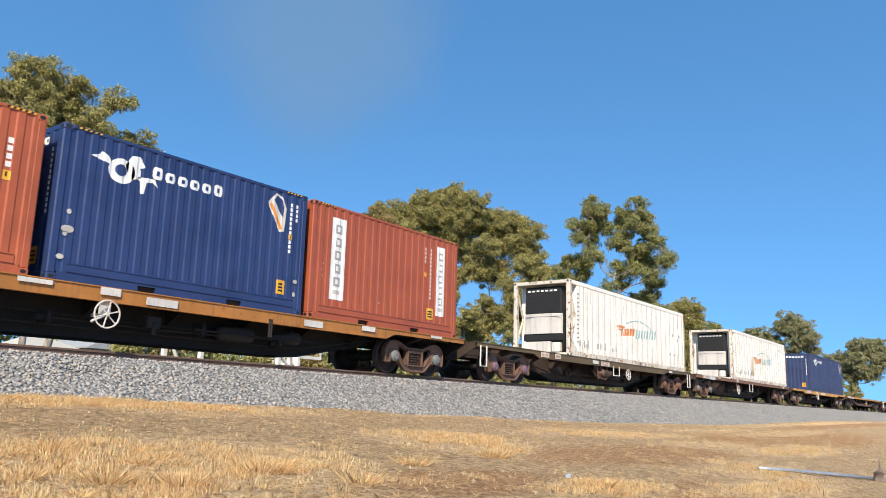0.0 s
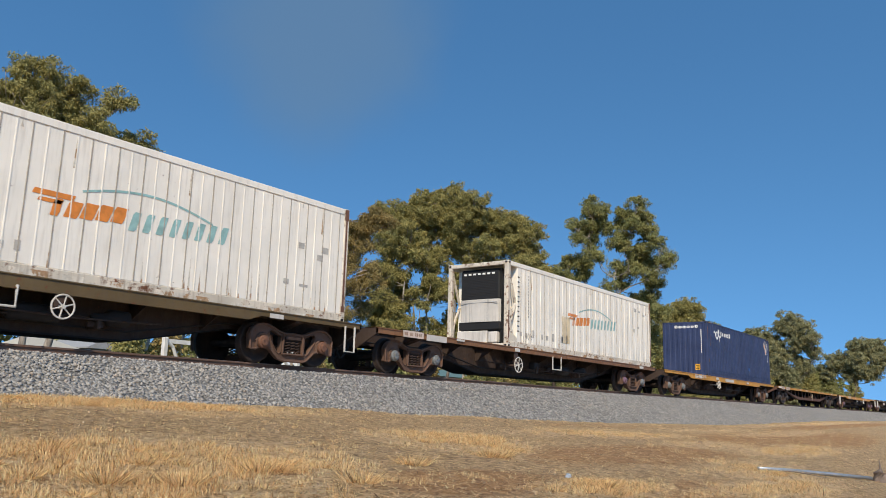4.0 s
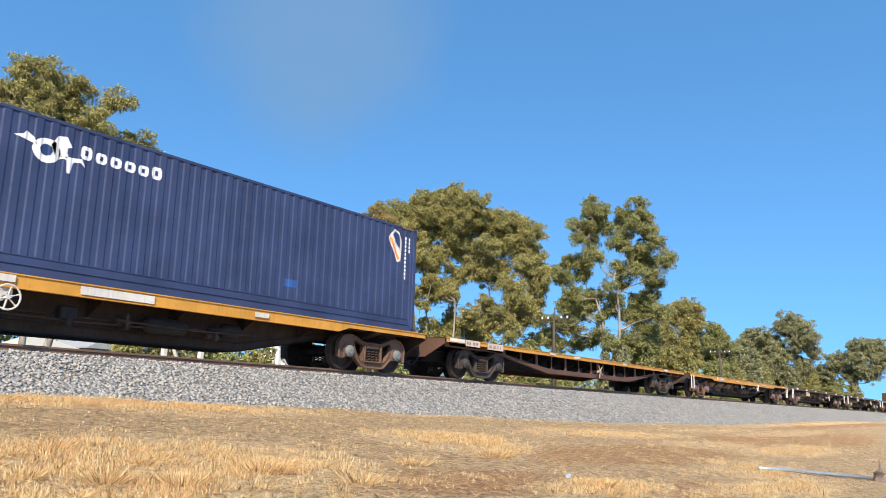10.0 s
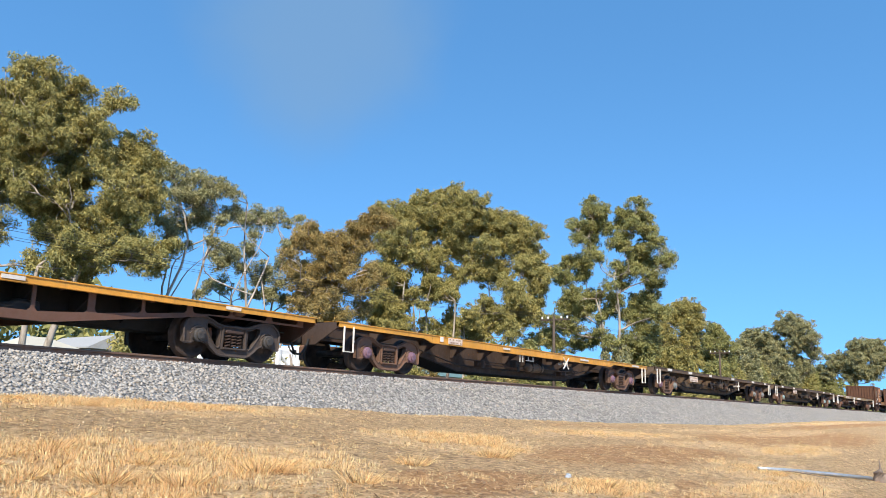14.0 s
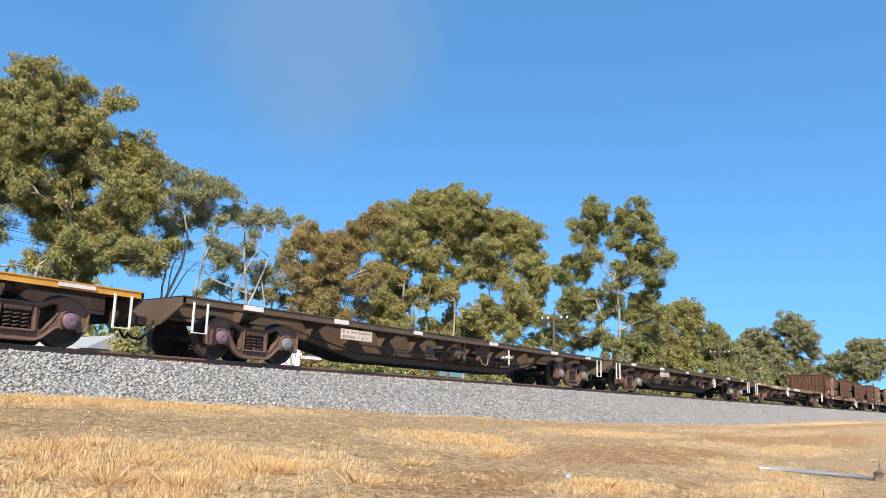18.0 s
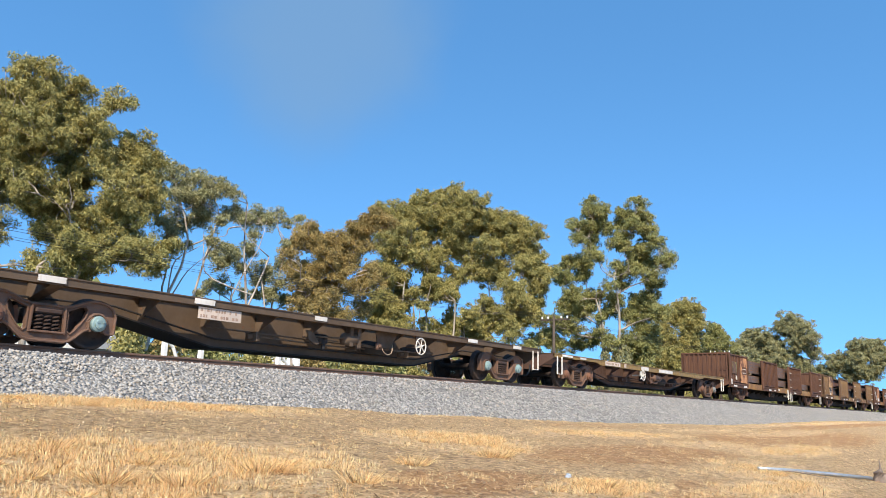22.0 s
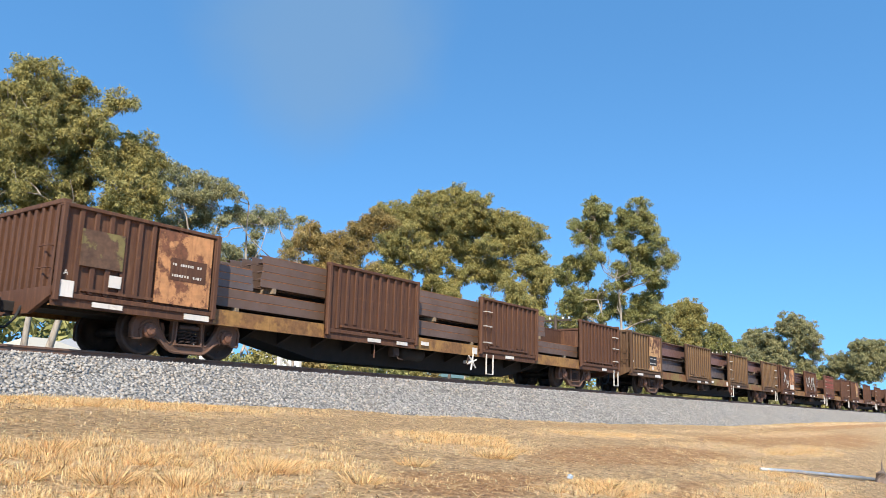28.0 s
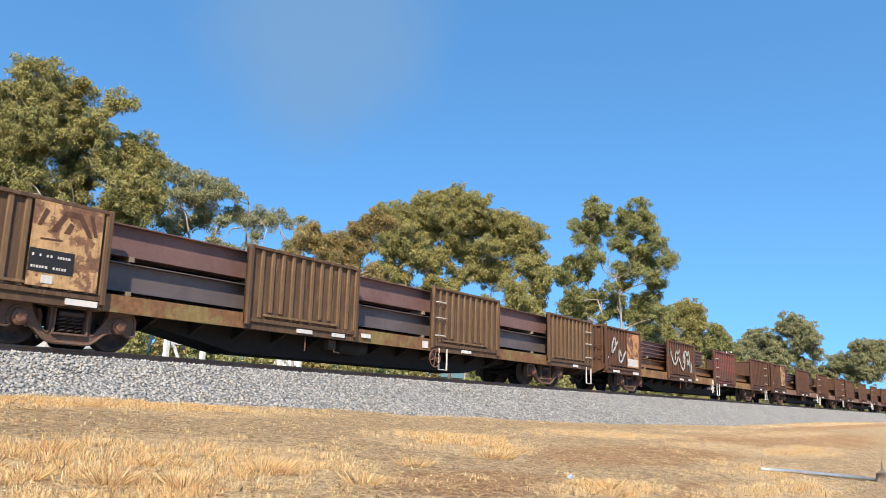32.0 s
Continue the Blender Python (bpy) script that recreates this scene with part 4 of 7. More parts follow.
def white_frame(x0, x1, label, lean):
    """Two white posts with a top rail and a bent brace: a stock-yard frame."""
    y = 5.0
    f = thing("fence_frame", label, "fence", "white fence frames beside the track", at=(0, 0, 0))
    zb = ground_z(x0, y) - 0.2
    for x in (x0, x1):
        part("post", box(x - 0.07, x + 0.07, y - 0.07, y + 0.07, zb, 0.88, 0.015), M["white"], f)
    part("brace", tube([(x0 + lean * 1.1, y, zb + 1.3), (x0 + lean * 0.9, y, 0.25), (x0 + lean * 0.55, y, 0.62), (x0 + 0.05, y, 0.8)] if lean > 0 else [(x1 + lean * 1.1, y, 0.9), (x1 + lean * 0.4, y, 0.3), (x1, y, -0.2)], 0.05, 7), M["white"], f, "bent white pipe brace")
    part("rail", box(x0, x1, y - 0.03, y + 0.03, 0.72, 0.84), M["white"], f)
    part("rail", box(x1, x1 + 1.1, y - 0.03, y + 0.03, 0.62, 0.72), M["white"], f)


white_frame(13.7, 14.95, "white painted timber fence frame with curved brace", 0.5)
white_frame(18.0, 18.85, "white painted fence posts with slanting brace", -0.9)


def power_pole(x, y, top, arm_turn, label):
    z0 = ground_z(x, y)
    p = thing("power_pole", label, "power pole", "power poles along the line", at=(x, y, z0))
    h = top - z0
    part("pole", tube([(0, 0, -0.3), (0, 0, h * 0.5), (0.02, 0, h)], [0.13, 0.11, 0.085], 10), M["pole"], p, smooth=True)
    m = Matrix.Rotation(radians(arm_turn), 4, "Z")
    arm = part("crossarm", turned(box(-1.05, 1.05, -0.17, -0.07, h - 0.32, h - 0.20, 0.01), m), M["pole"], p)
    part("arm_brace", join(turned(tube([(-0.55, -0.12, h - 0.32), (0, -0.13, h - 0.85)], 0.02, 5), m), turned(tube([(0.55, -0.12, h - 0.32), (0, -0.13, h - 0.85)], 0.02, 5), m)), M["pole"], p)
    for k in (-0.95, -0.5, 0.5, 0.95):
        part("insulator", moved(turned(lathe_y([(0.03, 0), (0.065, 0.04), (0.05, 0.08), (0.065, 0.12), (0.03, 0.17)], 8), m @ Matrix.Translation((k, -0.12, h - 0.2)) @ Matrix.Rotation(radians(90), 4, "X"))), M["white"], p, "white glazed insulator", smooth=True)


power_pole(47.9, 11, 5.45, 90, "dark timber power pole with white insulators")
power_pole(83.6, 11, 5.7, 90, "dark timber power pole with white insulators")


def wires():
    w = thing("power_lines", "thin grey power lines strung between poles", "power lines", kind="structure", at=(0, 0, 0))
    for dy, dz in ((-0.95, 0.0), (-0.5, 0.0), (0.5, 0.0), (0.95, 0.0)):
        pts = []
        poles = [(10, 11, 4.2), (47.9, 11, 5.42), (83.6, 11, 5.67), (119, 11, 5.7)]
        for (ax, ay, az), (bx, by, bz) in zip(poles, poles[1:]):
            for i in range(12):
                t = i / 12
                pts.append((ax + (bx - ax) * t, ay + dy, az + (bz - az) * t - 1.6 * t * (1 - t)))
        part("wire", tube(pts, 0.007, 4), M["dark_steel"], w)


wires()
# ---- grass and litter in the foreground ----
def straw_material(name, a, b):
    m, nt, p = base(name, 0.8)
    g = nt.nodes.new("ShaderNodeNewGeometry")
    c = ramp(nt, g.outputs["Random Per Island"], [(0.0, tuple(k * 0.28 for k in a)), (0.09, tuple(k * 0.4 for k in a)), (0.16, a), (0.5, b), (1.0, tuple(min(1, k * 1.25) for k in b))])
    nt.links.new(c, p.inputs["Base Color"])
    t = nt.nodes.new("ShaderNodeBsdfTranslucent")
    nt.links.new(c, t.inputs["Color"])
    mix = nt.nodes.new("ShaderNodeMixShader")
    mix.inputs[0].default_value = 0.45
    nt.links.new(p.outputs[0], mix.inputs[1])
    nt.links.new(t.outputs[0], mix.inputs[2])
    nt.links.new(mix.outputs[0], nt.nodes["Material Output"].inputs[0])
    return m


STRAW_MAT = straw_material("dry_straw", (0.62, 0.345, 0.13), (1.0, 0.70, 0.38))


def grass():
    r = np.random.default_rng(21)
    n = 800000
    x = 2.0 + 70.0 * r.random(n) ** 2.2
    y = -3.2 - 9.3 * r.random(n)
    wide = r.random(n) < 0.15
    x = np.where(wide, -22 + 70 * r.random(n), x)
    y = np.where(wide, -3.2 - 24 * r.random(n), y)
    cover = np.where((x < 2) | (y < -12.5), 0.35, patches(STRAW, x, y))
    lump = np.array([0.8 * noise.noise(Vector((a * 1.4, b * 1.8, 2.0))) + 0.8 * noise.noise(Vector((a * 4.2, b * 5.0, 7.0))) for a, b in zip(x, y)])
    keep = r.random(n) < np.clip(cover * 0.75 + lump * 1.3 - 0.26, 0.03, 0.85)
    x, y, cover, lump = x[keep], y[keep], cover[keep], lump[keep]
    n = len(x)
    z = np.array([ground_z(a, b) for a, b in zip(x, y)])
    tall = (0.018 + 0.052 * np.clip(cover + 0.8 * lump, 0, 1.3)) * (0.5 + 0.9 * r.random(n))
    a = r.random(n) * 2 * math.pi
    lean = tall * (0.15 + 1.3 * r.random(n) ** 1.5)
    w = 0.0022 + 0.0030 * r.random(n)
    b = a + math.pi / 2
    foot = np.stack([x, y, z - 0.01], -1)
    side = np.stack([np.cos(b) * w, np.sin(b) * w, np.zeros(n)], -1)
    tip = foot + np.stack([np.cos(a) * lean, np.sin(a) * lean, tall], -1)
    blades = np.stack([foot - side, foot + side, tip], 1)
    tagged(new("dry_grass", quads_mesh("dry_grass", blades, STRAW_MAT)), "tufts of dry golden grass", "grass", "", "stuff")


def tufts():
    """Standing tufts whose stalks spread out from one root."""
    r = np.random.default_rng(9)
    spots = [(5.42, -8.93), (5.6, -8.75), (5.2, -8.95), (4.2, -9.2), (5.9, -9.6), (3.7, -8.9), (10.1, -8.5), (10.35, -8.4), (9.85, -8.45), (7.6, -8.9), (9.2, -10.6), (3.9, -7.6)]
    x, y = 2.5 + 30 * r.random(9000), -3.3 - 8.5 * r.random(9000)
    good = patches(STRAW, x, y) + 0.5 * r.random(9000) > 1.15
    spots += list(zip(x[good][:800], y[good][:800]))
    out = []
    for k, (cx, cy) in enumerate(spots):
        n = 260 if k < 12 else int(r.integers(50, 130))
        wide = (0.16 if k < 12 else r.uniform(0.05, 0.14))
        a, q = r.random(n) * 6.283, wide * np.sqrt(r.random(n))
        px, py = cx + np.cos(a) * q, cy + np.sin(a) * q
        h = (0.13 if k < 12 else r.uniform(0.04, 0.095)) * (0.55 + 0.6 * r.random(n))
        foot = np.stack([px, py, np.full(n, ground_z(cx, cy) - 0.01)], -1)
        tip = foot + np.stack([np.cos(a) * q * 1.3 + r.normal(0, 0.03, n), np.sin(a) * q * 1.3 + r.normal(0, 0.03, n), h], -1)
        w = 0.0024 + 0.0034 * r.random(n)
        b = r.random(n) * 6.283
        side = np.stack([np.cos(b) * w, np.sin(b) * w, np.zeros(n)], -1)
        out.append(np.stack([foot - side, foot + side, tip], 1))
    tagged(new("grass_tufts", quads_mesh("grass_tufts", np.concatenate(out), TUFT_MAT)), "spiky tufts of dry orange-gold grass", "grass", "", "stuff")


TUFT_MAT = straw_material("dry_tuft_straw", (0.58, 0.305, 0.11), (0.98, 0.66, 0.33))


def litter_straw():
    """Broken straw lying flat all over the ground."""
    r = np.random.default_rng(52)
    n = 150000
    x = 2.0 + 60.0 * r.random(n) ** 2.0
    y = -3.3 - 9.3 * r.random(n)
    wide = r.random(n) < 0.22
    x = np.where(wide, -22 + 70 * r.random(n), x)
    y = np.where(wide, -3.3 - 24 * r.random(n), y)
    keep = r.random(n) < 0.55 + 0.45 * patches(STRAW, x, y)
    x, y = x[keep], y[keep]
    n = len(x)
    z = np.array([ground_z(a, b) for a, b in zip(x, y)]) + 0.006 + 0.02 * r.random(n)
    a = r.random(n) * math.pi
    l = (0.02 + 0.07 * r.random(n) ** 2)[:, None]
    w = (0.0025 + 0.0035 * r.random(n))[:, None]
    d = np.stack([np.cos(a), np.sin(a), 0.35 * (r.random(n) - 0.5)], -1) * l
    s = np.stack([-np.sin(a), np.cos(a), np.zeros(n)], -1) * w
    c = np.stack([x, y, z], -1)
    me = quads_mesh("straw_litter", np.stack([c - d - s, c + d - s, c + d + s, c - d + s], 1), STRAW_MAT)
    tagged(new("straw_litter", me), "broken pale straw lying on the soil", "straw", "", "stuff")


def grit_material():
    m, nt, b = base("tan_grit", 0.95)
    g = nt.nodes.new("ShaderNodeNewGeometry")
    nt.links.new(ramp(nt, g.outputs["Random Per Island"], [(0.0, (0.12, 0.075, 0.04)), (0.5, (0.30, 0.20, 0.115)), (1.0, (0.50, 0.37, 0.22))]), b.inputs["Base Color"])
    return m


M["grit"] = grit_material()


def gravel():
    r = np.random.default_rng(31)
    n = 9000
    x = 2.0 + 45.0 * r.random(n) ** 1.8
    y = -3.3 - 9.0 * r.random(n) ** 1.3
    z = np.array([ground_z(a, b) for a, b in zip(x, y)])
    s = (0.005 + 0.017 * r.random(n) ** 2.5)[:, None]
    corner = np.array([(1, 0, 0), (0, 1, 0), (-1, 0, 0), (0, -1, 0), (0, 0, 1)], float)
    p = corner[None] * (0.6 + 0.8 * r.random((n, 5, 1))) * s[:, :, None] + np.stack([x, y, z], -1)[:, None]
    tri = np.array([(0, 1, 4), (1, 2, 4), (2, 3, 4), (3, 0, 4)])
    me = quads_mesh("loose_gravel", p[:, tri].reshape(-1, 3, 3), M["grit"])
    tagged(new("loose_gravel", me), "scattered small grey stones", "stones", "", "stuff")


def litter():
    pts = [(16.07, -10.53), (17.09, -10.87), (18.25, -11.35), (18.94, -12.0)]
    line = [(a, b, ground_z(a, b) + 0.045) for a, b in pts]
    p = thing("steel_pipe", "bent galvanised steel pipe lying on the dry ground", "pipe")
    part("tube", tube(line, 0.034, 12), M["galv"], p, smooth=True)
    x, y = 19.0, -12.15
    s = thing("tree_stump", "short weathered timber stump in the ground", "stump", at=(x, y, ground_z(x, y)))
    part("stump", tube([(0, 0, -0.1), (0.01, 0, 0.08), (-0.02, 0.01, 0.17), (0.03, 0.0, 0.20)], [0.19, 0.14, 0.12, 0.06], 9), BARK[1], s, smooth=False)
    part("splinter", tube([(0.05, 0, 0.2), (0.09, 0.02, 0.42)], [0.035, 0.008], 5), BARK[1], s)
    tw = thing("twig", "thin dark twig on the ground", "twig")
    part("stick", tube([(16.3, -10.65, ground_z(16.3, -10.65) + 0.02), (16.9, -11.0, ground_z(16.9, -11.0) + 0.05), (17.3, -11.5, ground_z(17.3, -11.5) + 0.02)], [0.012, 0.010, 0.006], 5), BARK[1], tw)
    r = random.Random(4)
    bx, by = 9.36, -10.0
    crumple = []
    for k in range(3):
        pp = [(bx + r.uniform(-0.05, 0.05), by + r.uniform(-0.035, 0.035), ground_z(bx, by) + 0.015 + r.uniform(0, 0.04)) for _ in range(5)]
        crumple.append(tube(pp, [0.012, 0.018, 0.022, 0.018, 0.01], 6))
    solid("plastic_scrap", join(*crumple), plain("pale_blue_plastic", (0.42, 0.48, 0.56), 0.3), "crumpled pale blue plastic scrap on the ground", "litter")
    for k, (a, b, q) in enumerate(((21.5, -7.6, 0.06), (24.0, -9.1, 0.07), (4.4, -9.3, 0.035))):
        rr = random.Random(k)
        top = [(a + q * math.cos(i * 1.05) * rr.uniform(0.7, 1.2), b + q * math.sin(i * 1.05) * rr.uniform(0.7, 1.2)) for i in range(6)]
        g = ground_z(a, b)
        pp = [(c, e, g - 0.02) for c, e in top] + [(a + (c - a) * 0.6, b + (e - b) * 0.6, g + q * rr.uniform(0.5, 0.9)) for c, e in top]
        ff = [(i, (i + 1) % 6, 6 + (i + 1) % 6, 6 + i) for i in range(6)] + [tuple(range(6, 12))]
        solid("rock", (pp, ff), M["grit"], "small brown stone lying in the dry grass", "rock", group="stones in the grass")


grass()
tufts()
litter_straw()
gravel()
litter()
# ---- the train: bogies ----
def side_frame_shape(flat=False):
    """A cast side frame: arched ends over the bearings, sloping lower chord, open triangles and an open middle for the springs.
    flat: the later casting with a level top."""
    foot = [(1.26, 0.31), (1.09, 0.31), (1.09, 0.50), (1.04, 0.575), (0.81, 0.575), (0.76, 0.50), (0.76, 0.36)]
    if flat:
        half = [(0.0, 0.80), (0.42, 0.80), (0.62, 0.845), (0.86, 0.85), (1.06, 0.80), (1.22, 0.70), (1.275, 0.58)] + foot + [(0.64, 0.30), (0.52, 0.19), (0.40, 0.11), (0.30, 0.09), (0.0, 0.09)]
        win = [(0.37, 0.70), (0.52, 0.715), (0.66, 0.74), (0.74, 0.72), (0.71, 0.60), (0.63, 0.47), (0.50, 0.30), (0.42, 0.24), (0.37, 0.30)]
        mid = [(-0.27, 0.70), (0.27, 0.70), (0.29, 0.24), (-0.29, 0.24)]
    else:
        half = [(0.0, 0.72), (0.28, 0.71), (0.46, 0.75), (0.62, 0.82), (0.78, 0.87), (0.94, 0.88), (1.10, 0.84), (1.22, 0.75), (1.28, 0.62)] + foot + [(0.66, 0.32), (0.54, 0.21), (0.42, 0.12), (0.30, 0.09), (0.0, 0.09)]
        win = [(0.36, 0.645), (0.48, 0.69), (0.60, 0.745), (0.70, 0.755), (0.735, 0.68), (0.70, 0.56), (0.62, 0.44), (0.50, 0.29), (0.42, 0.23), (0.36, 0.28)]
        mid = [(-0.26, 0.62), (0.26, 0.62), (0.285, 0.24), (-0.285, 0.24)]
    outline = half + [(-a, b) for a, b in reversed(half[1:-1])]
    web = slab(outline, -1.02, -0.90, [win, [(-a, b) for a, b in win], mid])
    lips = []
    for k in range(len(half) - 1):
        for s in (1, -1):
            (a, b), (c, e) = half[k], half[k + 1]
            lips.append(tube([(s * a, -1.035, b - 0.012), (s * c, -1.035, e - 0.012)], 0.028, 5))
    for s in (1, -1):
        ring = [(s * a, -1.025, b) for a, b in win]
        lips += [tube([p, q], 0.016, 5) for p, q in zip(ring, ring[1:] + ring[:1])]
        lips += [tube([(s * 0.315, -1.04, 0.22), (s * 0.30, -1.04, 0.68)], 0.026, 5)]
        # the pedestal round the bearing
        lips += [tube([(s * (0.925 + 0.19 * math.cos(w)), -1.03, 0.46 + 0.19 * math.sin(w)) for w in [radians(-50 + 280 * i / 10) for i in range(11)]], 0.03, 5)]
    seat = [box(-0.30, 0.30, -1.08, -0.86, 0.215, 0.255, 0.01), box(-0.16, 0.16, -1.07, -0.9, 0.06, 0.10, 0.01)]
    return join(web, *lips, *seat)


def spring_shape():
    out = []
    for cx in (-0.15, 0.0, 0.15):
        pts = [(cx + 0.062 * math.cos(w), -1.0 + 0.062 * math.sin(w), 0.255 + 0.30 * i / 40) for i, w in ((i, i * 2 * math.pi * 4.5 / 40) for i in range(41))]
        out.append(tube(pts, 0.016, 5))
    out.append(box(-0.24, 0.24, -1.07, -0.88, 0.555, 0.64, 0.02))
    return join(*out)


def wheelset_shape():
    """Axle with two flanged wheels; the origin lies on the axle."""
    one = [(0.10, -0.90), (0.10, -0.84), (0.16, -0.83), (0.19, -0.79), (0.36, -0.78), (0.385, -0.815), (0.45, -0.82), (0.458, -0.80), (0.462, -0.715), (0.488, -0.70), (0.488, -0.685),
           (0.455, -0.68), (0.39, -0.69), (0.365, -0.735), (0.19, -0.74), (0.13, -0.70), (0.09, -0.68)]
    w = lathe_y(one, 40)
    bolts = join(*[lathe_y([(0.022, -0.80), (0.022, -0.775)], 6, 0.28 * math.cos(k * 2.094), 0.28 * math.sin(k * 2.094)) for k in range(3)])
    axle = lathe_y([(0.075, -1.02), (0.085, -0.9), (0.085, 0.9), (0.075, 1.02)], 14)
    return join(w, mirrored_y(w), axle, bolts, mirrored_y(bolts))


BEAR = join(lathe_y([(0.135, -1.00), (0.145, -1.02), (0.145, -1.10), (0.125, -1.115), (0.10, -1.12), (0.10, -1.15), (0.07, -1.16)], 18),
            *[lathe_y([(0.018, -1.16), (0.018, -1.175)], 6, 0.06 * math.cos(k * 2.094 + 0.5), 0.06 * math.sin(k * 2.094 + 0.5)) for k in range(3)])
SHARED = {"spring": mesh_of("spring_nest", spring_shape(), M["spring"]), "wheelset": mesh_of("wheelset", wheelset_shape(), M["wheel"], True)}
FRAMES = {"bogie": side_frame_shape(), "bogie_flat": side_frame_shape(True)}
for key, cast, mat in (("bogie", "bogie", "bogie"), ("bogie_dark", "bogie", "bogie_dark"), ("bogie_brown", "bogie_flat", "bogie_brown"), ("bogie_tan", "bogie_flat", "bogie")):
    SHARED[key] = mesh_of("side_frame", FRAMES[cast], M[mat])
    SHARED[key + "_far"] = mesh_of("side_frame", mirrored_y(FRAMES[cast]), M[mat])
for key in ("cap_grey", "cap_purple", "cap_teal", "cap_rust", "cap_soot"):
    SHARED[key] = mesh_of("bearing_cap", BEAR, M[key])
    SHARED[key + "_far"] = mesh_of("bearing_cap", mirrored_y(BEAR), M[key])
SHARED["bolster"] = mesh_of("bolster", join(box(-0.22, 0.22, -1.0, 1.0, 0.46, 0.68, 0.03), box(-0.3, 0.3, -0.35, 0.35, 0.6, 0.78, 0.03), box(-0.7, -0.62, -0.9, 0.9, 0.36, 0.48), box(0.62, 0.7, -0.9, 0.9, 0.36, 0.48)), M["dark_steel"])
SHARED["spring_far"] = mesh_of("spring_nest", mirrored_y(spring_shape()), M["spring"])
SHARED["shoe"] = mesh_of("brake_shoe", join(slab([(0.0, -0.2), (0.06, -0.21), (0.1, -0.1), (0.1, 0.1), (0.06, 0.21), (0.0, 0.2), (0.035, 0.0)], -0.80, -0.70)), M["cap_rust"])


def bogie(wagon, x, frame_key="bogie", caps=("cap_grey", "cap_grey")):
    part("bolster", SHARED["bolster"], None, wagon, at=(x, 0, 0))
    for side in ("", "_far"):
        f = part("side_frame", SHARED[frame_key + side], None, wagon, "cast steel bogie side frame", at=(x, 0, 0))
        part("spring_nest", SHARED["spring" + side], None, f)
        for s, c in ((-1, caps[0]), (1, caps[1])):
            part("bearing_cap", SHARED[c + side], None, f, at=(s * 0.925, 0, 0.46))
    for s in (-1, 1):
        w = part("wheelset", SHARED["wheelset"], None, wagon, "steel wheels on an axle", at=(x + s * 0.925, 0, 0.46))
        WHEELSETS.append((w, (x + s * 0.925, 0, 0.46)))
        part("brake_shoe", SHARED["shoe"], None, wagon, at=(x + s * 0.45 - (0.05 if s > 0 else 0.05), 0, 0.46))


# ---- wagon fittings ----
def hand_wheel(wagon, x, z, material, r=0.24, spokes=6, y=-1.36, crank=True):
    rim = [ring_y(0, 0, 0, r, 0.016, 22)]
    for k in range(spokes):
        w = 2 * math.pi * k / spokes + 0.3
        rim.append(tube([(0, 0, 0), (r * math.cos(w), 0, r * math.sin(w))], 0.013, 5))
    rim.append(lathe_y([(0.04, -0.03), (0.04, 0.12), (0.02, 0.16)], 10))
    ob = part("hand_wheel", join(*rim), material, wagon, "spoked handbrake wheel", at=(x, y, z))
    part("brake_bracket", join(box(-0.11, 0.11, 0.09, 0.12, 0.0, 0.42), box(-0.03, 0.03, 0.03, 0.5, -0.03, 0.03)), material if crank else M["dark_brown"], ob)
    if crank:
        part("crank", tube([(-0.05, 0.02, -0.03), (-0.30, 0.0, -0.16)], 0.022, 6), material, ob)


def star_handle(wagon, x, z, arms=4, r=0.24, y=-1.36, turn=0.78, material="dirty_white"):
    shape = [tube([(0, 0, 0), (r * math.cos(turn + 2 * math.pi * k / arms), 0, r * math.sin(turn + 2 * math.pi * k / arms))], [0.03, 0.022], 6) for k in range(arms)]
    ob = part("brake_handle", join(*shape, lathe_y([(0.05, -0.04), (0.05, 0.3)], 8)), M[material], wagon, "white star-shaped handbrake handle", at=(x, y, z))
    part("brake_bracket", box(-0.09, 0.09, 0.1, 0.13, -0.1, 0.4), M["dark_brown"], ob)


def step(wagon, x, z0, z1, w=0.34, material="worn_white", y=-1.30):
    part("step", join(tube([(x - w / 2, y, z1), (x - w / 2, y, z0), (x + w / 2, y, z0), (x + w / 2, y, z1)], 0.026, 6)), M[material], wagon, "pale steel footstep")


def plate(wagon, x0, x1, z0, z1, y=-1.325, material="dirty_white", label="white marker plate", bars=0, ink="faded_ink"):
    if bars and material == "dirty_white":
        material = "aged_board"
    ob = part("marker_plate", box(x0, x1, y, y + 0.012, z0, z1), M[material], wagon, label)
    if bars:
        h = (z1 - z0)
        rows = bars
        shape = []
        r = random.Random(int(x0 * 97))
        for k in range(rows):
            z = z1 - h * (k + 0.75) / rows - 0.0
            x = x0 + 0.05
            thin = 0.6 if material in ("black", "gondola") else 1.0
            while x < x1 - 0.1:
                w = r.uniform(0.03, 0.07) * thin
                shape.append(box(x, x + w, y - 0.003, y, z + (1 - thin) * 0.2 * h / rows, z + h * 0.5 * thin / rows))
                x += w + r.choice((0.02, 0.03, 0.1))
        part("marking", join(*shape), M[ink], ob, "dark unreadable marking")
    return ob


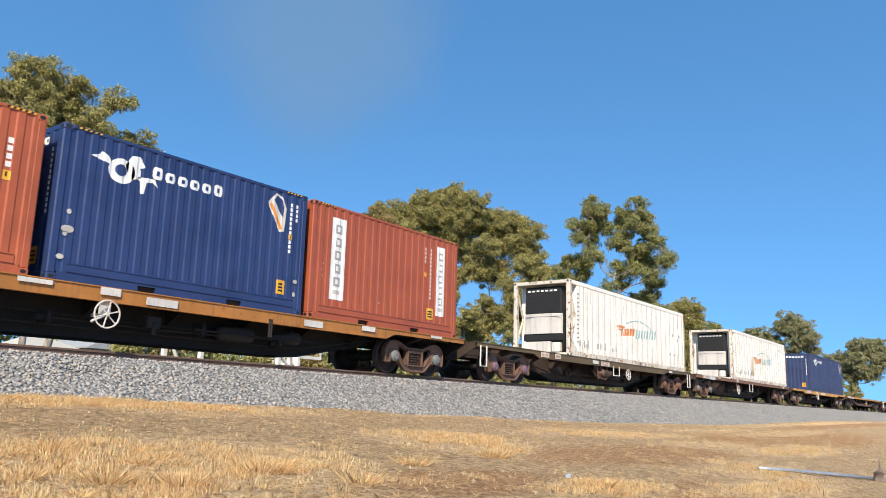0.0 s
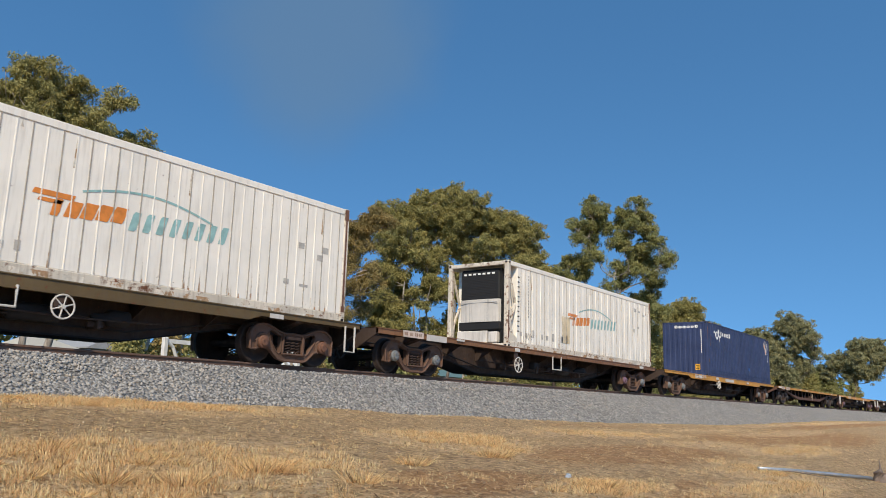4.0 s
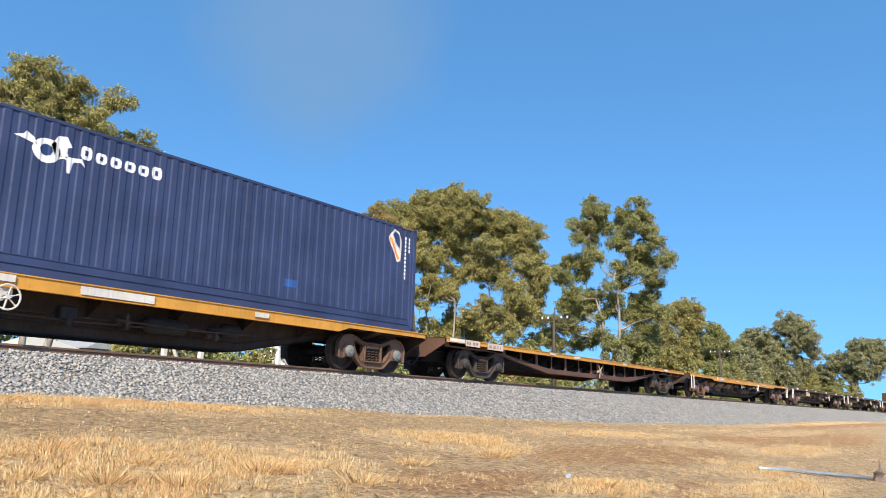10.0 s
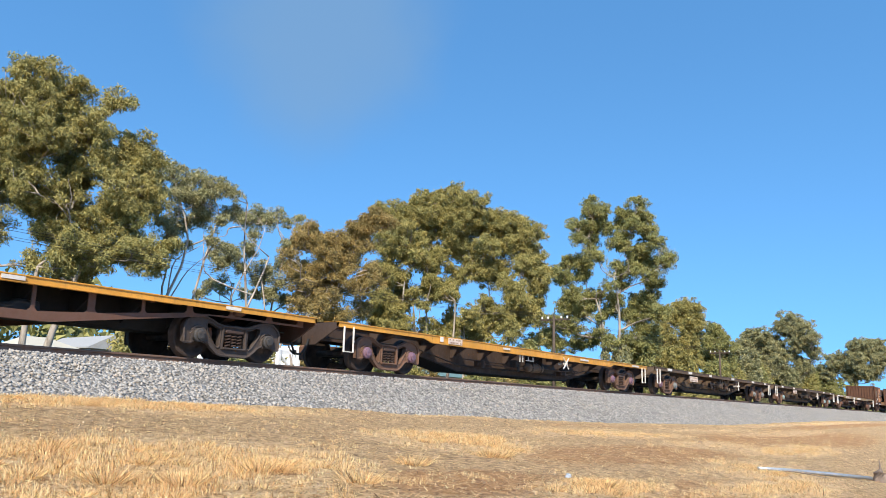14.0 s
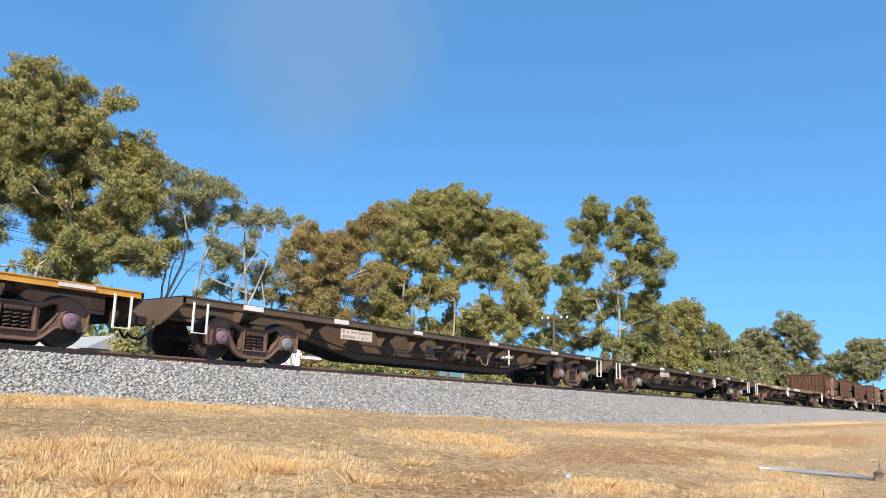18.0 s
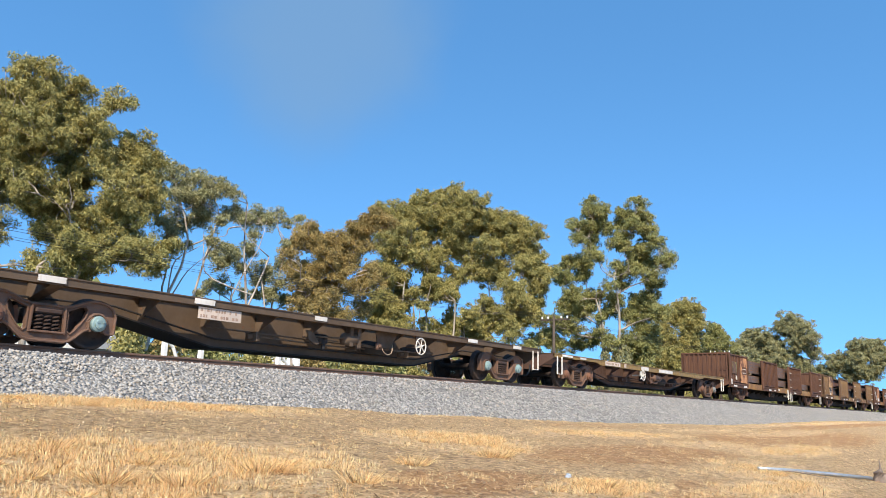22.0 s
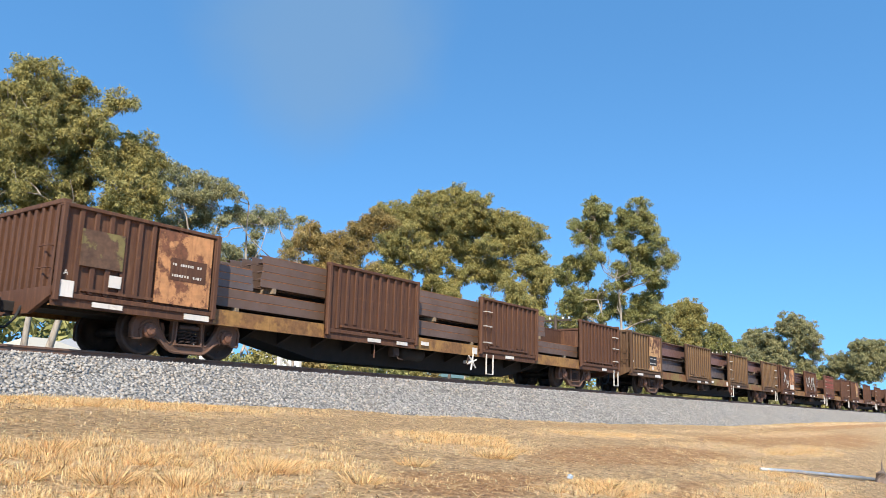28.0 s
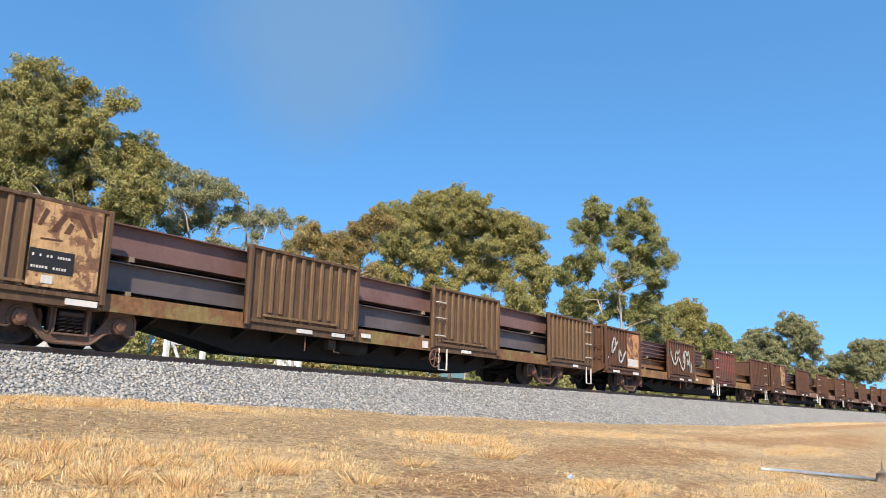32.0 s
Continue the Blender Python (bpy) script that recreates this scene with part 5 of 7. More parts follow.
def coupler(wagon, x, s):
    shape = join(box(min(x, x + s * 0.42), max(x, x + s * 0.42), -0.1, 0.1, 0.62, 0.82, 0.02), box(min(x + s * 0.36, x + s * 0.62), max(x + s * 0.36, x + s * 0.62), -0.17, 0.17, 0.58, 0.88, 0.04))
    part("coupler", shape, M["dark_steel"], wagon, "automatic knuckle coupler")
    hose = [(x + s * 0.02, -0.35, 0.72), (x + s * 0.12, -0.37, 0.5), (x + s * 0.26, -0.33, 0.32), (x + s * 0.38, -0.22, 0.34), (x + s * 0.44, -0.16, 0.42)]
    part("brake_hose", tube(hose, 0.028, 7), M["black"], wagon, "black rubber brake hose", smooth=True)


def flat_wagon(u0, u1, b0, b1, sill, body, label, sill_deep=0.25, notch=True, belly=0.26, frame_key="bogie", caps=("cap_grey", "cap_grey"), caps2=None, pierced=False, ribs=1.75, plates=(), deck=1.13, steps=False, group="container wagons of the train"):
    """A skeletal container wagon: deep middle girder, outriggers, side sills, two bogies. Places along the train are u."""
    L = u1 - u0
    c0, c1 = b0 - u0, b1 - u0
    w = thing("flat_wagon", label, "wagon", group)
    i0, i1 = c0 + 1.55, c1 - 1.55
    lo, hi = deck - 0.42, deck - 0.02
    girder = [(0.25, hi), (0.25, lo), (i0, lo), (i0 + 2.4, belly), (i1 - 2.4, belly), (i1, lo), (L - 0.25, lo), (L - 0.25, hi)]
    holes = []
    y0 = 0.40
    if pierced:
        # an open outer truss: a slim chord that dips between the bogies, with a post every metre
        y0, lo, dip, low = 1.10, deck - 0.25, 3.3, belly + 0.09
        girder = [(0.25, hi), (0.25, lo), (c0 + 0.8, lo), (c0 + 0.8 + dip, low), (c1 - 0.8 - dip, low), (c1 - 0.8, lo), (L - 0.25, lo), (L - 0.25, hi)]

        def chord(x):
            rise = min(1.0, max(0.0, c0 + 0.8 + dip - x, x - (c1 - 0.8 - dip)) / dip)
            return low + (lo - low) * rise + 0.14 - 0.095 * rise
        n = round((c1 - c0) / 1.05)
        posts = [0.4] + [c0 - 0.9 + (c1 - c0 + 1.8) * k / (n + 2) for k in range(n + 3)] + [L - 0.4]
        for k, (p, q) in enumerate(zip(posts, posts[1:])):
            p, q = p + (0.07 if k % 2 else 0.035), q - (0.035 if k % 2 else 0.07)
            a, b = chord(p), chord(q)
            holes.append([(p + 0.03, hi - 0.015), (q - 0.03, hi - 0.015), (q, hi - 0.05), (q, min(b + 0.05, hi - 0.06)), (q - 0.05, min(b, hi - 0.07)), (p + 0.05, min(a, hi - 0.07)), (p, min(a + 0.05, hi - 0.06)), (p, hi - 0.05)])
        # near-black sill and bearers keep the truss openings dark
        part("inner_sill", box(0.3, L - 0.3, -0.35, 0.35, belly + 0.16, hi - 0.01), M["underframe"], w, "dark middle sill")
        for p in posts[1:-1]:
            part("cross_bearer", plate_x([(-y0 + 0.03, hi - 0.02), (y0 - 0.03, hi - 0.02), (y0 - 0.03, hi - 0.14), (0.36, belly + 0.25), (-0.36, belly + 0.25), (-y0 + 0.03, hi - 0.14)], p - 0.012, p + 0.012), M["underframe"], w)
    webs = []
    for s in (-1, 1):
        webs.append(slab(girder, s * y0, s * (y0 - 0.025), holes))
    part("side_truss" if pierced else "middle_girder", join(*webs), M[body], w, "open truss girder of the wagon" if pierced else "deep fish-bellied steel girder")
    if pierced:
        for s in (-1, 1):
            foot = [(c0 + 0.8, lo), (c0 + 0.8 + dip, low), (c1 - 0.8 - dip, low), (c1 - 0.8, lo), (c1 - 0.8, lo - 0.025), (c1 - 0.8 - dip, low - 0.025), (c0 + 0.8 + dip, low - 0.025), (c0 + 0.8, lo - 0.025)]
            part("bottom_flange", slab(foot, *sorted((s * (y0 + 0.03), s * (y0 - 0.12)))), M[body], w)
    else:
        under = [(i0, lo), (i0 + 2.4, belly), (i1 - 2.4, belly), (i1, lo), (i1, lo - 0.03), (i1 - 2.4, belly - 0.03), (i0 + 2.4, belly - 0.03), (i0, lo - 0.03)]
        # coloured near black for the shade low under the deck
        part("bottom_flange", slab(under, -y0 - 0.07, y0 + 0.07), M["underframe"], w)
    # on truss wagons a full-width near-black plate that darkens the inside
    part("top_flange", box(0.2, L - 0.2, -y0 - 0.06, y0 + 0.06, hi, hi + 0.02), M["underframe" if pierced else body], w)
    # side sills, shallower over the bogies
    bot, up = deck - sill_deep, deck - (0.13 if notch else sill_deep)
    n0, n1 = c0 + 1.55, c1 - 1.55
    rail = [(0.0, deck), (0.0, up), (n0 - 0.35, up), (n0, bot), (n1, bot), (n1 + 0.35, up), (L, up), (L, deck)]
    for s in (-1, 1):
        web = slab(rail, s * 1.29, s * 1.265)
        # except on truss wagons, the lip is widened inward to shade the girder
        lip = box(0.0, L, *sorted((s * 1.31, s * (1.18 if pierced else 0.82))), deck - 0.018, deck + 0.004)
        foot = box(n0, n1, *sorted((s * 1.31, s * 1.20)), bot - 0.004, bot + 0.014)
        part("side_sill", join(web, lip, foot), M[sill], w)
    # outriggers
    # wide arm tops and stringers, added to break up sun on the girder
    wide_top = 0.05 if pierced else 0.22
    for s in (() if pierced else (-1, 1)):
        part("stringer", join(box(0.3, L - 0.3, *sorted((s * 0.84, s * 0.96)), deck - 0.034, deck - 0.022), box(0.3, L - 0.3, *sorted((s * 0.89, s * 0.905)), deck - 0.13, deck - 0.034)), M[body], w)
    n = max(6, round((i1 - i0 - 1.2) / ribs))
    for k in range(n + 1):
        x = i0 + 0.6 + (i1 - i0 - 1.2) * k / n
        for s in (-1, 1):
            arm = [(s * y0, deck - 0.03), (s * 1.265, deck - 0.03), (s * 1.265, deck - 0.11), (s * 1.15, deck - 0.13), (s * (y0 + 0.1), deck - 0.48), (s * y0, deck - 0.50)]
            if pierced:
                arm = [(s * y0, deck - 0.03), (s * 1.265, deck - 0.03), (s * 1.265, deck - 0.11), (s * (y0 + 0.2), deck - 0.15), (s * y0, deck - 0.15)]
            low = box(x - wide_top, x + wide_top, *sorted((s * y0, s * 1.2)), deck - 0.032, deck - 0.018)
            part("outrigger", join(plate_x(arm, x - 0.011, x + 0.011), low), M[body], w)
    # headstocks and platform plates over the bogies
    for x, s in ((0.0, 1), (L, -1)):
        a, b = sorted((x, x + s * 0.05))
        part("headstock", join(plate_x([(-1.29, deck), (1.29, deck), (1.29, deck - 0.16), (0.55, deck - 0.55), (-0.55, deck - 0.55), (-1.29, deck - 0.16)], a, b), box(*sorted((x, x + s * 0.35)), -1.2, 1.2, deck - 0.02, deck - 0.004)), M[body], w)
        coupler(w, x, -s)
        if steps:
            step(w, x + s * 0.42, deck - 0.72, deck - 0.1)
    for c in (c0, c1):
        for y in (-1.0, 0.8):
            part("bolster_arm", plate_x([(y * 1.25, deck - 0.03), (y * 0.3, deck - 0.03), (y * 0.3, deck - 0.4), (y * 1.2, deck - 0.16)], c - 0.12, c + 0.12), M[body], w)
    # air reservoir, pipes, twist-lock pads
    part("air_tank", turned(lathe_y([(0.05, -0.52), (0.16, -0.46), (0.17, 0.4), (0.05, 0.52)], 14), Matrix.Translation((L * 0.58, -0.75, deck - 0.55)) @ Matrix.Rotation(radians(90), 4, "Z")), M["dark_steel"], w, "black air reservoir", smooth=True)
    part("brake_pipe", tube([(0.3, -0.5, deck - 0.35), (i0, -0.52, deck - 0.3), (i0 + 2.4, -0.55, belly + 0.16), (i1 - 2.4, -0.55, belly + 0.16), (i1, -0.52, deck - 0.3), (L - 0.3, -0.5, deck - 0.35)], 0.02, 6), M["dark_steel"], w)
    part("brake_valve", join(box(L * 0.47 - 0.16, L * 0.47 + 0.16, -0.95, -0.7, deck - 0.62, deck - 0.38, 0.03), box(L * 0.47 - 0.05, L * 0.47 + 0.05, -0.98, -0.9, deck - 0.75, deck - 0.5, 0.02)), M["dark_steel"], w)
    rods = []
    for k, (a, b, y, z) in enumerate(((0.30, 0.72, -0.66, 0.50), (0.36, 0.60, -0.80, 0.60), (0.52, 0.70, -0.95, 0.55))):
        rods.append(tube([(L * a, y, deck - z), (L * (a + b) / 2, y - 0.03, deck - z - 0.04), (L * b, y, deck - z)], 0.018, 6))
    part("brake_rod", join(*rods), M[body], w, "thin brake rods under the deck")
    for a, h, d in ((0.36, 0.22, 0.62), (0.53, 0.3, 0.55), (0.64, 0.18, 0.66)):
        part("brake_lever", join(box(L * a - 0.03, L * a + 0.03, -0.98, -0.6, deck - d - h / 2, deck - d + h / 2, 0.01), box(L * a - 0.16, L * a + 0.16, -0.86, -0.8, deck - d - 0.05, deck - d + 0.05, 0.01)), M[body], w)
    part("brake_cylinder", turned(lathe_y([(0.06, -0.34), (0.15, -0.30), (0.16, 0.1), (0.09, 0.16), (0.04, 0.45)], 14), Matrix.Translation((L * 0.66, -0.78, deck - 0.5)) @ Matrix.Rotation(radians(90), 4, "Z")), M["dark_steel"], w, "grimy brake cylinder", smooth=True)
    bogie(w, c0, frame_key, caps)
    bogie(w, c1, frame_key, caps2 or caps)
    for a, b, zlo, zhi, bars in plates:
        plate(w, a - u0, b - u0, zlo, zhi, bars=bars)
    MOVING.append((w, u0, 0, 0))
    return w


def brake_cluster(w, x, deck):
    """Brake gear hung below the deck's edge: mounting plate, cylinder, lever, valve and bent air pipes."""
    part("mounting_plate", box(x - 0.55, x + 0.45, -1.06, -1.03, deck - 0.58, deck - 0.12, 0.01), M["brown"], w)
    part("brake_cylinder", turned(lathe_y([(0.05, -0.42), (0.13, -0.36), (0.14, 0.12), (0.16, 0.13), (0.16, 0.17), (0.05, 0.2), (0.03, 0.5)], 14), Matrix.Translation((x, -1.17, deck - 0.42)) @ Matrix.Rotation(radians(90), 4, "Z")), M["bogie"], w, "rusty brake cylinder", smooth=True)
    part("brake_valve", join(box(x + 0.55, x + 0.8, -1.2, -0.98, deck - 0.52, deck - 0.28, 0.03), box(x + 0.6, x + 0.74, -1.24, -1.18, deck - 0.47, deck - 0.34, 0.02)), M["dark_brown"], w)
    part("brake_lever", slab([(x - 0.62, deck - 0.2), (x - 0.55, deck - 0.2), (x - 0.42, deck - 0.66), (x - 0.5, deck - 0.68)], -1.22, -1.19), M["bogie"], w)
    part("air_pipe", tube([(x - 0.9, -1.1, deck - 0.3), (x - 0.5, -1.2, deck - 0.62), (x + 0.1, -1.22, deck - 0.68), (x + 0.6, -1.15, deck - 0.5), (x + 1.0, -1.1, deck - 0.34)], 0.018, 6), M["bogie"], w, "bent rusty air pipe", smooth=True)
    part("hanger", join(box(x - 0.3, x - 0.26, -1.2, -1.0, deck - 0.6, deck - 0.1), box(x + 0.3, x + 0.34, -1.2, -1.0, deck - 0.6, deck - 0.1), box(x - 0.3, x + 0.34, -1.2, -1.17, deck - 0.62, deck - 0.58)), M["brown"], w)


def brake_drum(w, x, deck):
    """Brake cylinder between two hanger posts, its long rods, a big gusset plate and an air hose loop."""
    part("brake_cylinder", turned(lathe_y([(0.05, -0.26), (0.14, -0.22), (0.155, -0.2), (0.155, 0.18), (0.12, 0.22), (0.04, 0.26)], 16), Matrix.Translation((x, -1.0, deck - 0.44)) @ Matrix.Rotation(radians(90), 4, "Z")), M["khaki_brown"], w, "brown brake cylinder", smooth=True)
    for q, h in ((-0.02, 0.62), (0.27, 0.64)):
        part("hanger", box(x + q - 0.06, x + q + 0.06, -1.13, -1.10, deck - h, deck - 0.04, 0.006), M["khaki_brown"], w)
    part("brake_rod", join(tube([(x - 0.2, -1.0, deck - 0.44), (x - 1.35, -0.98, deck - 0.46)], 0.022, 6), tube([(x - 0.3, -0.93, deck - 0.52), (x - 1.5, -0.9, deck - 0.50)], 0.016, 6), tube([(x + 0.2, -1.0, deck - 0.5), (x + 1.2, -0.96, deck - 0.56)], 0.02, 6)), M["khaki_brown"], w, "thin brake rods under the deck")
    part("brake_lever", slab([(x - 1.5, deck - 0.34), (x - 1.3, deck - 0.34), (x - 1.05, deck - 0.62), (x - 1.15, deck - 0.66), (x - 1.4, deck - 0.56)], -1.02, -0.99), M["khaki_brown"], w)
    part("gusset_plate", slab([(x + 1.05, deck - 0.04), (x + 2.05, deck - 0.04), (x + 1.62, deck - 0.56), (x + 1.12, deck - 0.52)], -0.98, -0.96), M["khaki_brown"], w, "large flat gusset plate")
    part("brake_valve", join(box(x + 1.0, x + 1.22, -1.1, -0.99, deck - 0.62, deck - 0.44, 0.03), box(x + 1.05, x + 1.15, -1.14, -1.09, deck - 0.58, deck - 0.48, 0.02)), M["bogie"], w)
    part("air_hose", tube([(x + 1.2, -1.08, deck - 0.56), (x + 1.24, -1.1, deck - 0.65), (x + 1.33, -1.1, deck - 0.71), (x + 1.45, -1.1, deck - 0.73), (x + 1.56, -1.1, deck - 0.69), (x + 1.63, -1.08, deck - 0.60), (x + 1.66, -1.05, deck - 0.44)], 0.013, 6), M["handle_tan"], w, "pale looped air hose", smooth=True)


W = "flat container wagon with "
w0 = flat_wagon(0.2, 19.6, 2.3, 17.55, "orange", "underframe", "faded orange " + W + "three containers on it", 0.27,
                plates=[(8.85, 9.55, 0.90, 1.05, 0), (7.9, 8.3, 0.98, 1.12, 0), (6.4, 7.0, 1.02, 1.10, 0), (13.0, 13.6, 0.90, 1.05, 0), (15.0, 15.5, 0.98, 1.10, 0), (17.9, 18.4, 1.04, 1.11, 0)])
hand_wheel(w0, 8.05 - 0.2, 0.63, M["dirty_white"], 0.25)
step(w0, 12.0 - 0.2, 0.55, 0.95, 0.06, "dark_steel")
w1 = flat_wagon(20.2, 39.25, 22.55, 37.2, "dark_olive", "deep_brown", "rusty brown " + W + "a white refrigerated container", 0.24, caps=("cap_purple", "cap_purple"), caps2=("cap_rust", "cap_rust"),
                plates=[(24.2, 24.75, 0.93, 1.10, 1), (25.2, 25.6, 0.93, 1.10, 1), (28.2, 28.7, 0.94, 1.07, 0), (28.95, 29.7, 0.90, 1.07, 2), (36.2, 36.6, 0.98, 1.08, 0)], steps=True)
brake_cluster(w1, 9.2, 1.06)
hand_wheel(w1, 31.46 - 20.2, 0.67, M["dirty_white"], 0.21, crank=False)
step(w1, 30.4 - 20.2, 0.58, 0.95, 0.55)
w2 = flat_wagon(39.85, 58.85, 41.8, 56.9, "rust_orange", "deep_brown", "rust-streaked " + W + "a white refrigerated container", 0.15, notch=False, ribs=2.2, caps=("cap_grey", "cap_grey"), caps2=("cap_purple", "cap_grey"),
                plates=[(40.9, 41.8, 0.97, 1.15, 1), (41.95, 42.9, 0.95, 1.12, 0), (43.4, 43.8, 1.06, 1.12, 0), (46.7, 47.0, 0.99, 1.10, 0), (57.0, 57.4, 1.0, 1.1, 0)])
hand_wheel(w2, 46.86 - 39.85, 0.56, M["dirty_white"], 0.24, crank=False)
step(w2, 49.6 - 39.85, 0.55, 1.0, 0.62)
w3 = flat_wagon(59.95, 79.1, 62.0, 77.15, "amber", "deep_brown", "faded orange " + W + "a blue high container", 0.24, caps=("cap_grey", "cap_grey"),
                plates=[(64.0, 64.65, 0.93, 1.10, 2), (64.65, 64.98, 0.93, 1.08, 0), (65.0, 65.25, 0.95, 1.13, 1), (65.45, 65.65, 0.97, 1.12, 1), (67.3, 67.75, 0.98, 1.10, 0), (68.9, 70.4, 0.93, 1.08, 0), (72.9, 73.3, 0.96, 1.06, 0)])
hand_wheel(w3, 67.64 - 59.95, 0.72, M["dirty_white"], 0.21)
w4 = flat_wagon(80.0, 99.7, 82.3, 97.5, "amber", "truss_brown", "empty orange-edged skeletal wagon with pierced brown girders", 0.13, notch=False, belly=0.34, pierced=True, ribs=1.9, frame_key="bogie_dark", caps=("cap_soot", "cap_soot"),
                plates=[(80.2, 80.95, 1.02, 1.12, 0), (81.0, 81.75, 0.95, 1.13, 1), (82.2, 83.1, 0.93, 1.12, 1), (86.2, 86.6, 1.04, 1.1, 0), (88.0, 88.5, 1.03, 1.1, 0), (92.4, 92.8, 1.03, 1.1, 0), (97.0, 97.4, 1.03, 1.1, 0)], group="empty wagons of the train")
star_handle(w4, 90.42 - 80.0, 0.68, 5, 0.26, y=-1.22, material="handle_tan")
w5 = flat_wagon(100.4, 119.9, 102.7, 117.7, "amber", "deep_brown", "empty ochre-edged container wagon with purple bearing caps", 0.22, ribs=1.6, caps=("cap_purple", "cap_purple"),
                plates=[(105.0, 105.7, 0.94, 1.11, 2), (104.6, 104.75, 0.97, 1.11, 0), (108.0, 108.4, 1.0, 1.06, 0), (113.4, 114.1, 0.99, 1.05, 0), (118.2, 118.9, 1.03, 1.10, 0)], steps=True, group="empty wagons of the train")
part("air_tank", turned(lathe_y([(0.05, -0.54), (0.13, -0.5), (0.15, -0.46), (0.15, 0.46), (0.13, 0.5), (0.05, 0.54)], 16), Matrix.Translation((10.28, -0.9, 0.55)) @ Matrix.Rotation(radians(90), 4, "Z")), M["khaki_brown"], w5, "brown air reservoir", smooth=True)
part("tank_strap", join(box(9.95, 9.99, -1.06, -0.74, 0.4, 1.08), box(10.57, 10.61, -1.06, -0.74, 0.4, 1.08)), M["underframe"], w5)
part("step_bracket", join(box(9.25, 9.75, -1.2, -1.17, 0.74, 0.77), box(9.40, 9.43, -1.2, -1.17, 0.77, 0.88), box(9.70, 9.73, -1.2, -1.17, 0.77, 0.88)), M["worn_white"], w5, "pale bent step bracket")
for x in (8.75, 8.93):
    part("hanger", box(x - 0.02, x + 0.02, -1.26, -1.24, 0.68, 0.92), M["worn_white"], w5)
star_handle(w5, 112.2 - 100.4, 0.80, 4, 0.27)
w6 = flat_wagon(120.8, 140.3, 122.9, 138.15, "khaki_brown", "khaki_brown", "empty dark brown skeletal container wagon", 0.15, notch=False, belly=0.30, ribs=1.45, caps=("cap_purple", "cap_grey"), caps2=("cap_grey", "cap_grey"), deck=1.19,
                plates=[(122.3, 122.85, 1.07, 1.18, 0), (125.1, 125.6, 1.06, 1.17, 0), (128.2, 128.6, 1.07, 1.17, 0), (132.0, 132.5, 1.07, 1.17, 0), (136.0, 136.5, 1.07, 1.17, 0), (138.7, 139.1, 1.07, 1.16, 0)], steps=True, group="empty wagons of the train")
plate(w6, 4.6, 5.75, 0.72, 0.97, y=-1.27, label="dirty white wagon number board", bars=2)
brake_drum(w6, 9.88, 1.19)
star_handle(w6, 133.1 - 120.8, 0.76, 4, 0.24, turn=0.05)
w7 = flat_wagon(141.25, 160.5, 143.4, 158.4, "khaki_brown", "khaki_brown", "empty brown skeletal container wagon with spoked handbrake wheel", 0.15, notch=False, belly=0.30, ribs=1.45, caps=("cap_rust", "cap_teal"), caps2=("cap_teal", "cap_teal"), deck=1.19,
                plates=[(143.0, 143.5, 1.07, 1.18, 0), (146.2, 146.7, 1.06, 1.17, 0), (149.6, 150.0, 1.07, 1.17, 0), (156.0, 156.5, 1.07, 1.17, 0), (158.6, 159.1, 1.07, 1.17, 0)], steps=True, group="empty wagons of the train")
plate(w7, 5.1, 6.2, 0.78, 1.02, y=-1.27, label="dirty white wagon number board", bars=2)
brake_drum(w7, 9.88, 1.19)
hand_wheel(w7, 153.65 - 141.25, 0.76, M["dirty_white"], 0.22, crank=False)
w8 = flat_wagon(161.4, 180.75, 163.7, 178.7, "olive", "brown", "empty faded olive container wagon", 0.21, ribs=1.7, caps=("cap_rust", "cap_rust"), caps2=("cap_rust", "cap_grey"),
                plates=[(162.0, 162.8, 1.04, 1.11, 0), (163.4, 163.9, 1.03, 1.10, 0), (165.6, 167.0, 0.94, 1.10, 1), (167.4, 167.6, 0.95, 1.10, 1), (169.2, 170.0, 0.94, 1.09, 0), (171.2, 172.9, 0.94, 1.08, 0)], steps=True, group="empty wagons of the train")
brake_cluster(w8, 9.6, 1.10)
hand_wheel(w8, 169.3 - 161.4, 0.72, M["dirty_white"], 0.21)
# ---- shipping containers ----
def corrugation(x):
    """How far the wall lies back at x, for pressed steel walls."""
    t = x % 0.278
    if t < 0.12:
        return 0.0
    if t < 0.15:
        return 0.016 * (t - 0.12) / 0.03
    if t < 0.248:
        return 0.016
    return 0.016 * (1 - (t - 0.248) / 0.03)


def wall_shape(x0, x1, z0, z1, y, back=1, fn=corrugation):
    """A pressed wall from x0 to x1 whose ridges lie at y; back: the way in which it is pressed."""
    xs = {x0, x1}
    k = math.floor(x0 / 0.278)
    while k * 0.278 < x1:
        for o in (0, 0.12, 0.15, 0.248):
            if x0 < k * 0.278 + o < x1:
                xs.add(k * 0.278 + o)
        k += 1
    xs = sorted(xs)
    pts = [(x, y + back * fn(x), z) for z in (z0, z1) for x in xs]
    n = len(xs)
    return pts, [(i, i + 1, n + i + 1, n + i) for i in range(n - 1)]


def along_y(shape):
    return [(y, x, z) for x, y, z in shape[0]], [tuple(reversed(f)) for f in shape[1]]


